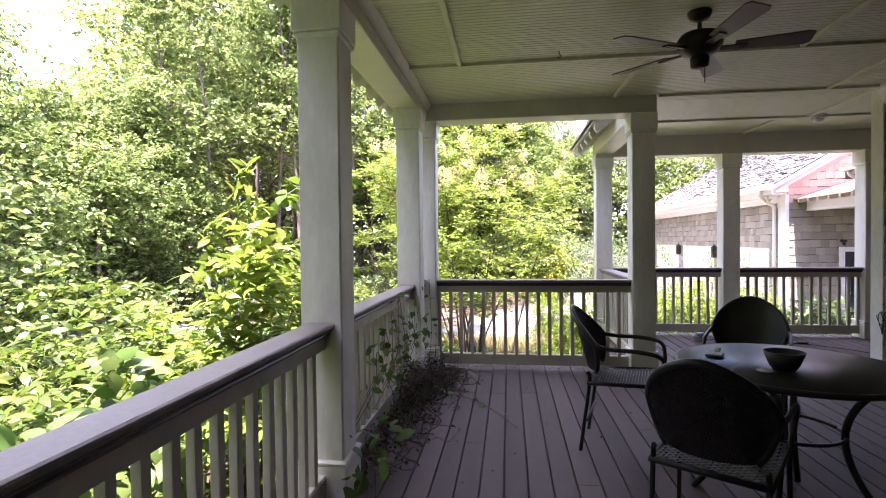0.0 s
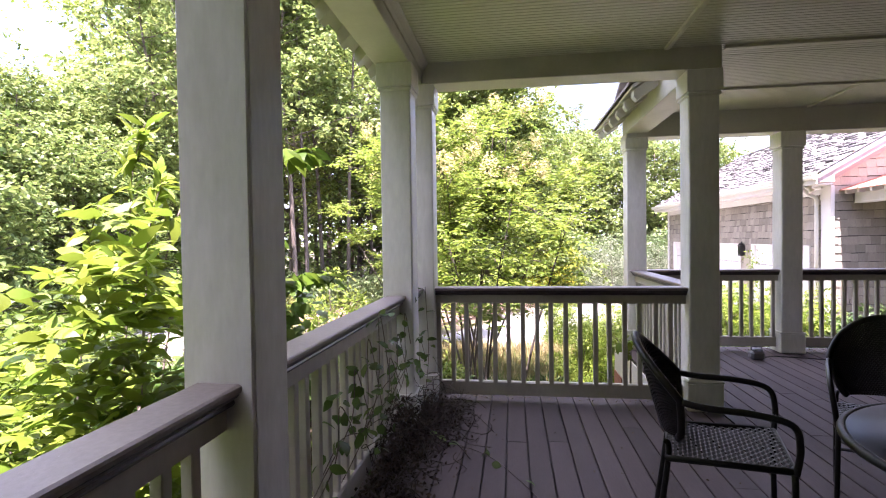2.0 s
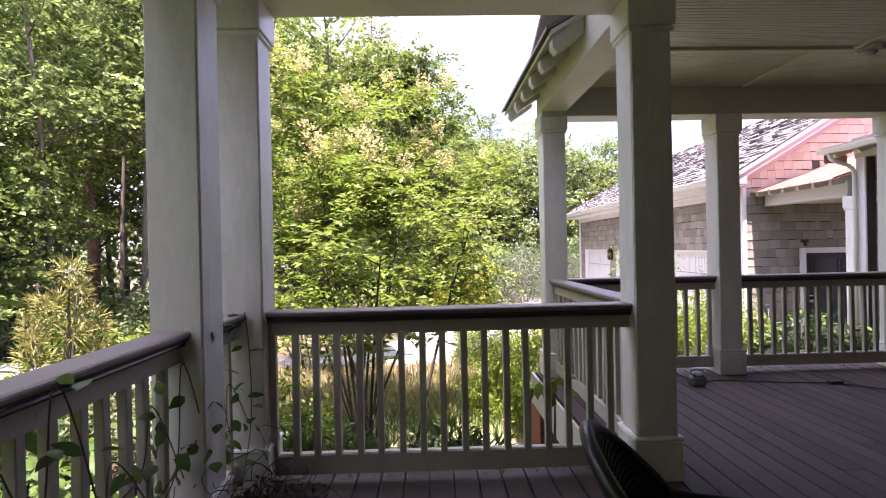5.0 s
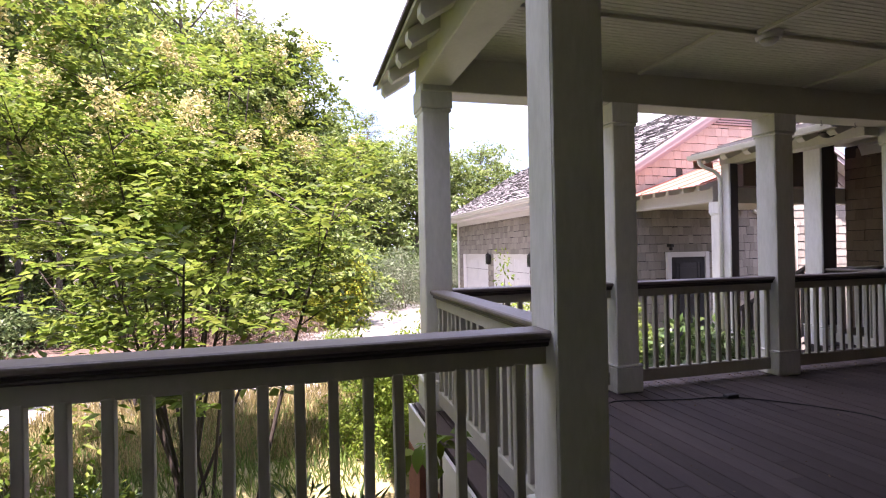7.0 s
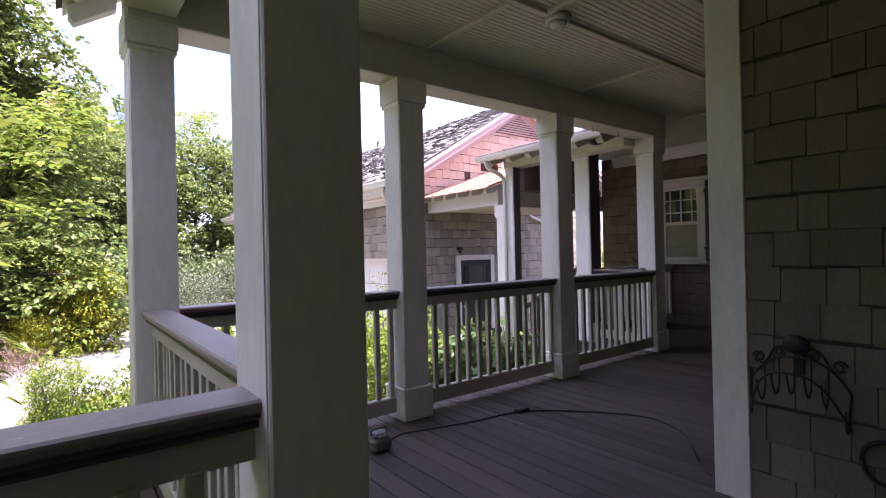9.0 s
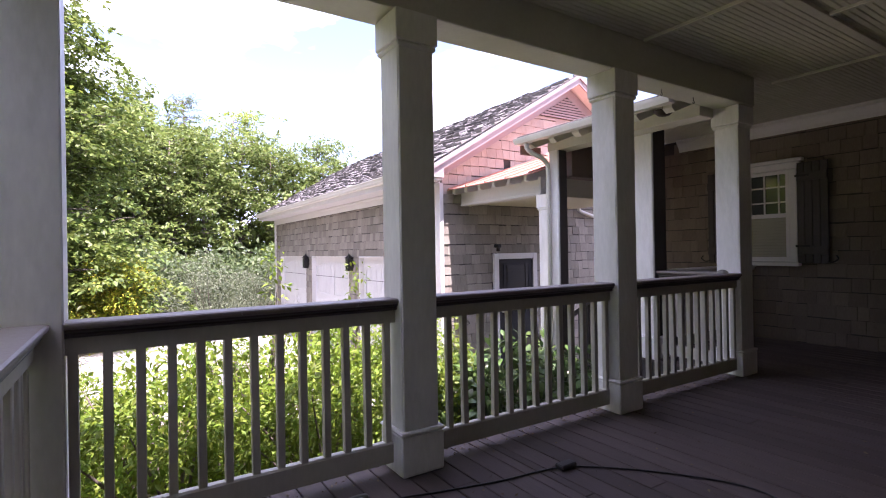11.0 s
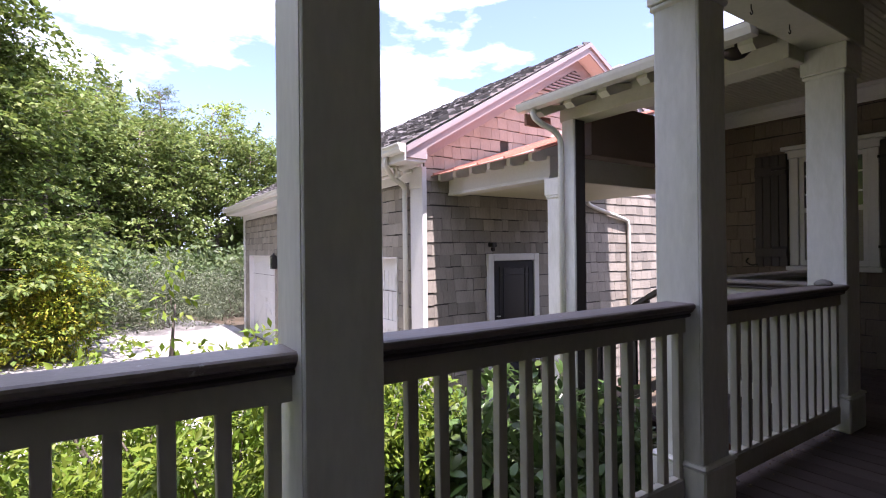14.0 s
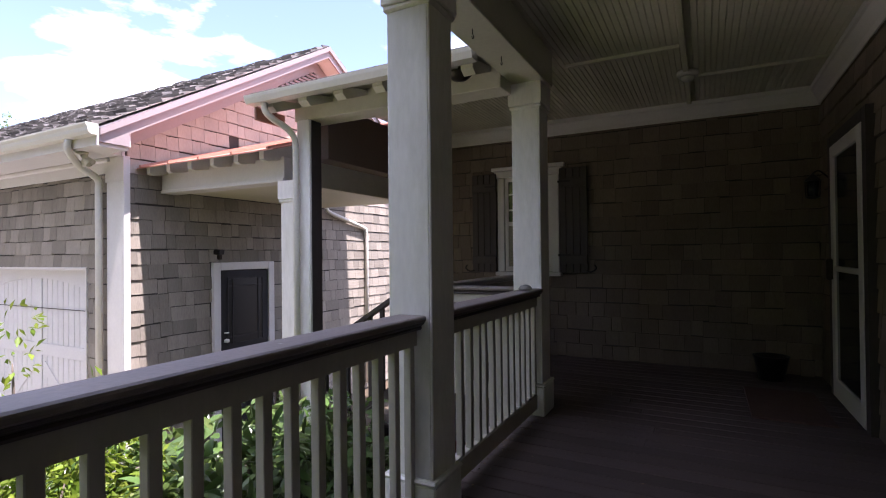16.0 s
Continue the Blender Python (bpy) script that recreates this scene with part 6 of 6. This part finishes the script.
# hedge of azaleas along the entry railing
hedge = shrub("hedge_shrub", "bright green azalea shrub below the entry railing", (2.2, 9.05, -1.1), (0.85, 0.7, 1.78), LEAF_HEDGE, 190, 58, 0.17, 0.062, 0.031, 14, low=0.02, group="hedge shrubs")
for x, y, s in ((3.3, 9.1, 1.0), (1.3, 9.6, 0.66), (4.2, 9.2, 0.97), (2.7, 10.0, 0.8), (3.8, 10.2, 0.78), (1.7, 10.4, 0.7)):
    put(hedge, x, y, s, z=-1.1)
put(hedge, 1.2, 12.6, 0.6, z=-1.1)
dark = shrub("rhododendron", "dark glossy rhododendron below the entry railing", (5.1, 8.7, -1.1), (0.8, 0.65, 1.5), LEAF_DARK, 110, 32, 0.2, 0.13, 0.05, 12, shape=8, low=0.02, group="hedge shrubs")
shoots = shrub("hedge_shoots", "tall leafy shoots standing above the hedge", (3.0, 9.7, -1.1), (0.75, 0.5, 2.35), LEAF_HEDGE, 17, 30, 0.14, 0.065, 0.03, 16, low=0.55, group="hedge shrubs")
put(shoots, 2.1, 10.1, 0.72, z=-1.1)
put(shoots, 3.9, 9.9, 0.97, z=-1.1)
put(shoots, 4.35, 9.55, 0.90, z=-1.1)
put(dark, 5.9, 8.8, 0.9, z=-1.1)
put(dark, 4.7, 9.3, 0.85, z=-1.1)
lil = shrub("low_evergreen", "low glossy evergreen plants below the front railing", (-0.1, 6.5, -1.1), (0.6, 0.5, 0.95), LEAF_DARK, 60, 32, 0.16, 0.14, 0.03, 10, low=0.0, droop=-0.4, group="front bed plants")
for x, y, s in ((0.7, 6.6, 1.0), (1.15, 6.2, 0.9), (-0.7, 6.9, 1.0), (0.25, 6.3, 0.9), (-1.2, 6.5, 1.0)):
    put(lil, x, y, s, z=-1.12)
lanky = shrub("lanky_shrub", "lanky green shrub with thin stems before the front railing", (-2.6, 8.8, -1.1), (0.75, 0.6, 1.9), LEAF_MYRTLE, 60, 34, 0.2, 0.09, 0.045, 14, low=0.25, group="front bed plants")
put(lanky, -3.4, 8.0, 0.9, z=-1.1)
put(lanky, -0.75, 6.7, 0.72, z=-1.1)


def blades(name, label, area, n, length, width, mat, z):
    x0, x1, y0, y1 = area
    c = np.stack([rng.uniform(x0, x1, n), rng.uniform(y0, y1, n), np.full(n, z)], 1)
    v = np.tile([0, 0, 1.0], (n, 1))
    o = new(name, leaf_mesh(name, c, v, length, width, mat, -0.3, 0.35))
    return tagged(o, label, "grass", kind="stuff")


# far belt of woods
n = 26000
ang = rng.uniform(-1.25, 1.35, n)
dist = rng.uniform(38, 60, n)
top = np.where(ang < -0.12, 4.5, 7.0) + 2.5 * np.sin(ang * 9) + 1.5 * np.sin(ang * 23 + 1)
cc = np.stack([-np.sin(ang) * dist, np.cos(ang) * dist, -2.5 + (top + 2.5) * rng.uniform(0, 1, n) ** 1.1], 1)
vv = rng.normal(0, 1, (n, 3))
o = new("far_woods", leaf_mesh("far_woods", cc, vv, 0.72, 0.5, LEAF_FOREST, 0.1, 0.6))
tagged(o, "distant belt of leafy woods behind the trees", "woods", kind="stuff")

blades("grass", "yellow-green grass strip before the beds", (-3.0, 4.5, 8.6, 11.4), 9000, 0.20, 0.014, GRASS, -1.09)
blades("dry_grass", "dry straw-coloured grass by the drive", (-3.0, 3.0, 9.4, 12.4), 12000, 0.22, 0.014, STRAW, -1.09)
blades("weeds", "mixed weeds and low leaves under the woods", (-9.0, -1.2, -2.0, 14.0), 9000, 0.16, 0.05, LEAF_FOREST, -1.35)


# vines creeping through the left railing and onto the deck
def vine(name, label, pts, n, leaf, size, spread, dead=0.0):
    ob = thing(name, label, "vine")
    path = smooth_path(pts, 8)
    part("stem", tube(bmesh.new(), path, 0.0026, 5), BARK, ob)
    arr = np.array([tuple(p) for p in path])
    idx = rng.integers(0, len(arr), n)
    c = arr[idx] + rng.normal(0, spread, (n, 3))
    c[:, 2] = np.maximum(c[:, 2], 0.012)
    v = rng.normal(0, 1, (n, 3))
    o = new("leaves", leaf_mesh("leaves", c, v, size, size * 0.75, leaf, 0.2, 0.5, 8 if size > 0.05 else 4))
    o.parent = ob
    o["kind"] = "stuff"
    return ob


for k in range(9):
    y0 = 2.95 + 0.22 * k
    vine("creeping_vine", "green vine climbing through the porch railing", [(-0.72, y0 - 0.3, 0.02), (-0.60, y0, 0.25 + 0.08 * (k % 3)), (-0.54, y0 + 0.25, 0.42 + 0.1 * (k % 2)), (-0.55, y0 + 0.35, 0.62 + 0.10 * (k % 4)), (-0.52, y0 + 0.5, 0.40)], 18, LEAF_VINE, 0.065, 0.05)
def vine_heap(label, at, half, height, twigs, n):
    """A low tangle of dead stems and small dry leaves lying against the railing."""
    ob = thing("dry_vine_heap", label, "vine", at)
    bm = bmesh.new()
    for k in range(twigs):
        y = random.uniform(-half, half)
        x = abs(random.gauss(0, 0.16))
        z = height * random.random() * math.exp(-x / 0.3)
        p = [Vector((x, y, 0.01 + z))]
        for q in range(4):
            p.append(Vector((max(0.0, p[-1].x + random.gauss(0.02, 0.07)), p[-1].y + random.gauss(0.0, 0.10), max(0.006, p[-1].z + random.gauss(-0.01, 0.06)))))
        tube(bm, smooth_path(p, 3), random.uniform(0.0014, 0.003), 4)
    part("stem_tangle", bm, BARK_DARK, ob)["kind"] = "stuff"
    x = np.abs(rng.normal(0, 0.14, n))
    y = np.clip(rng.normal(0, 0.55, n), -1, 1) * half
    z = 0.008 + rng.uniform(0, 1, n) ** 1.4 * height * np.exp(-x / 0.22) * (1 - 0.6 * np.abs(y / half))
    o = new("leaves", leaf_mesh("leaves", np.stack([x, y, z], 1), rng.normal(0, 1, (n, 3)), 0.030, 0.020, LEAF_DEAD, 0.2, 0.5))
    o.parent = ob
    o["kind"] = "stuff"
    return ob


vine_heap("tangle of dry brown vine heaped on the deck against the railing", (-0.58, 4.35, 0), 0.62, 0.38, 130, 1800)
vine_heap("thin tangle of dry brown vine along the railing foot", (-0.59, 3.35, 0), 0.5, 0.2, 36, 300)
vine_heap("dry brown leaves and stems round the foot of the corner posts", (-0.46, 4.85, 0), 0.45, 0.22, 50, 700)
vine("creeping_vine", "green vine tendril reaching over the deck boards", [(-0.35, 4.5, 0.02), (0.0, 4.3, 0.012), (0.2, 4.0, 0.012), (0.35, 3.7, 0.012)], 7, LEAF_VINE, 0.08, 0.02)
vine("creeping_vine", "green vine round the foot of the post", [(-0.5, 2.5, 0.02), (-0.44, 2.6, 0.15), (-0.46, 2.75, 0.3), (-0.42, 2.95, 0.2)], 26, LEAF_VINE, 0.10, 0.06)
vine("creeping_vine", "vine climbing the corner posts", [(-0.5, 5.0, 0.02), (-0.48, 5.15, 0.4), (-0.5, 5.2, 0.75), (-0.5, 5.15, 0.95)], 16, LEAF_VINE, 0.07, 0.04)


def litter(label, x0, x1, y0, y1, n):
    c = np.stack([rng.uniform(x0, x1, n), rng.uniform(y0, y1, n), np.full(n, 0.006)], 1)
    v = rng.normal(0, 1, (n, 3)) * [1, 1, 0.15]
    o = new("leaf_litter", leaf_mesh("leaf_litter", c, v, 0.02, 0.013, LEAF_LITTER, 0.0, 0.2))
    tagged(o, label, "leaf litter", kind="stuff")


litter("dry leaf bits caught under the front railing", -0.4, 1.5, 5.38, 5.54, 200)
litter("dry leaf bits caught under the entry railing", 1.75, 6.6, 7.34, 7.50, 420)
litter("scattered dry leaf bits on the deck boards", -0.3, 2.8, 1.0, 5.1, 110)
litter("scattered dry leaf bits on the entry deck boards", 1.7, 6.0, 5.6, 7.3, 90)


# ---- pieces: deck boards and wall shingles ----
def deck_boards():
    meshes = {}
    w = 0.1316
    for x0, x1, y0, y1 in DECK_RUNS:
        first, last = math.floor((x0 - 0.0026) / w), math.ceil((x1 - 0.0026) / w)
        for i in range(first, last):
            xa, xb = max(x0, 0.0026 + i * w), min(x1, 0.0026 + (i + 1) * w)
            ww, x = round(xb - xa, 4), (xa + xb) / 2
            if ww < 0.015:
                continue
            y = y0
            cut = y0 + random.uniform(1.2, 3.2)
            while y < y1 - 0.01:
                e = min(cut, y1)
                if y1 - e < 0.5:
                    e = y1
                ln = round(e - y - 0.003, 2)
                key = (round(ww, 4), ln)
                if key not in meshes:
                    bm = bx(-ww / 2 + 0.0036, ww / 2 - 0.0036, 0, ln, -0.027, 0, 0.003)
                    me = bpy.data.meshes.new("deck_board")
                    bm.to_mesh(me)
                    bm.free()
                    me.materials.append(DECK)
                    meshes[key] = me
                o = new("deck_board", meshes[key])
                o.parent = floor
                o.location = (x, y, random.uniform(-0.0012, 0.0012))
                y = e
                cut = e + random.choice((2.4, 3.0, 3.6))


deck_boards()

SHINGLE_W = (0.11, 0.14, 0.17, 0.20, 0.24, 0.29)
EXPO = 0.158


def shingle_box(w, h, t):
    """Corners and faces of one shingle, thicker at the butt, open at the back."""
    v = [(0, 0, 0.003), (w, 0, 0.003), (w, -t, 0.003), (0, -t, 0.003), (0, -t * 0.5, h - 0.0055), (w, -t * 0.5, h - 0.0055), (0, 0, h - 0.0055), (w, 0, h - 0.0055)]
    return v, [(3, 2, 1, 0), (3, 4, 5, 2), (4, 6, 7, 5), (0, 6, 4, 3), (2, 5, 7, 1)]


def shingle_mesh(w, expo, mat):
    """A tapered shingle, butt thick and proud, that faces -y; x across, z up."""
    v, f = shingle_box(w, expo, 0.018)
    me = bpy.data.meshes.new("shingle")
    me.from_pydata([Vector(p) for p in v], [], f)
    me.materials.append(mat)
    return me


SH_ME = {w: shingle_mesh(w - 0.004, EXPO, SHINGLE_SHADED) for w in SHINGLE_W}
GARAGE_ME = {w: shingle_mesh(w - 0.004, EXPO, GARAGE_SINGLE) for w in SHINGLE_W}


def shingle_wall(parent, origin, along, length, z0, z1, keep=lambda u, z: True, single=lambda u, z: True, limit=290, top=lambda u: 99.0, mat=HOUSE_JOINED_SHADED, expo=EXPO, pieces=SH_ME):
    """Courses of shingles from origin along a horizontal direction; keep() leaves openings free, single() picks those that are objects."""
    along = Vector(along).normalized()
    ang = math.atan2(along.y, along.x)
    made = 0
    verts, faces = [], []
    rot = Matrix.Rotation(ang, 3, "Z")
    course = 0
    z = z0
    while z < z1 - 0.02:
        u = -random.uniform(0, 0.15)
        while u < length:
            w = random.choice(SHINGLE_W)
            a, b = max(u, 0), min(u + w, length)
            u += w
            while b - a > 0.03 and not keep(b - 0.002, z + expo / 2):
                b -= 0.01
            while b - a > 0.03 and not keep(a + 0.002, z + expo / 2):
                a += 0.01
            if b - a < 0.03 or z > top((a + b) / 2) + 0.04:
                continue
            dz = random.uniform(-0.007, 0.007)
            p = Vector(origin) + along * a + Vector((0, 0, z + dz))
            if made < limit and b - a > w - 1e-6 and single((a + b) / 2, z):
                o = new("shingle", pieces[w])
                o.parent = parent
                o.matrix_basis = Matrix.Translation(p) @ Matrix.Rotation(ang, 4, "Z")
                made += 1
                continue
            loc, fcs = shingle_box(b - a - 0.0035, min(expo, z1 - z), 0.022)
            i = len(verts)
            verts += [p + rot @ Vector(q) for q in loc]
            faces += [tuple(i + k for k in fc) for fc in fcs]
        z += expo
        course += 1
    if verts:
        me = bpy.data.meshes.new("shingles")
        me.from_pydata(verts, [], faces)
        me.materials.append(mat)
        o = new("shingles", me)
        o.parent = parent
        o["kind"] = "stuff"


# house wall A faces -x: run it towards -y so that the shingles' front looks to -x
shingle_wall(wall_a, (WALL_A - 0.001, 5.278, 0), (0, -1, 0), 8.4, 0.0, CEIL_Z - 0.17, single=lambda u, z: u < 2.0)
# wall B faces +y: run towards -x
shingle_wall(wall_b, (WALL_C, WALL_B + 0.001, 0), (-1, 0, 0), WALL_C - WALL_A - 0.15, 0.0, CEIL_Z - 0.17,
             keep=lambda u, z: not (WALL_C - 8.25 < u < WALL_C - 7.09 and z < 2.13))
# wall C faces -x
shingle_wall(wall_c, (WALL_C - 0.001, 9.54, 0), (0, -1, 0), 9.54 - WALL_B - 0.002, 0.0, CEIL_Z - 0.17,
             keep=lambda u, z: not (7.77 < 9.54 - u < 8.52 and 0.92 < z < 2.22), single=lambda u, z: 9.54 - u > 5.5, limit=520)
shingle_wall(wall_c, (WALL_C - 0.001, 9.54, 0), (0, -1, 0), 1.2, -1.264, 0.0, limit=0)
# garage gable faces -y, above and below the breezeway roof
def gable_top(u):
    return min(EAVE - 0.20 + slope * u, EAVE - 0.20 + slope * (GW - u))


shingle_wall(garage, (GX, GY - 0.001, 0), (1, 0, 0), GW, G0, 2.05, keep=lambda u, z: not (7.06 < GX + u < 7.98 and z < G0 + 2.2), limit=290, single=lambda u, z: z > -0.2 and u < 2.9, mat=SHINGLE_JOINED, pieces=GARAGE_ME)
shingle_wall(garage, (GX + 0.02, GY - 0.001, 0), (1, 0, 0), GW, 2.05, PEAK, top=gable_top, limit=0, mat=CEDAR_ROOF_GLOW, keep=lambda u, z: not (7.30 < GX + u < 7.44 and 2.48 < z < 2.64))
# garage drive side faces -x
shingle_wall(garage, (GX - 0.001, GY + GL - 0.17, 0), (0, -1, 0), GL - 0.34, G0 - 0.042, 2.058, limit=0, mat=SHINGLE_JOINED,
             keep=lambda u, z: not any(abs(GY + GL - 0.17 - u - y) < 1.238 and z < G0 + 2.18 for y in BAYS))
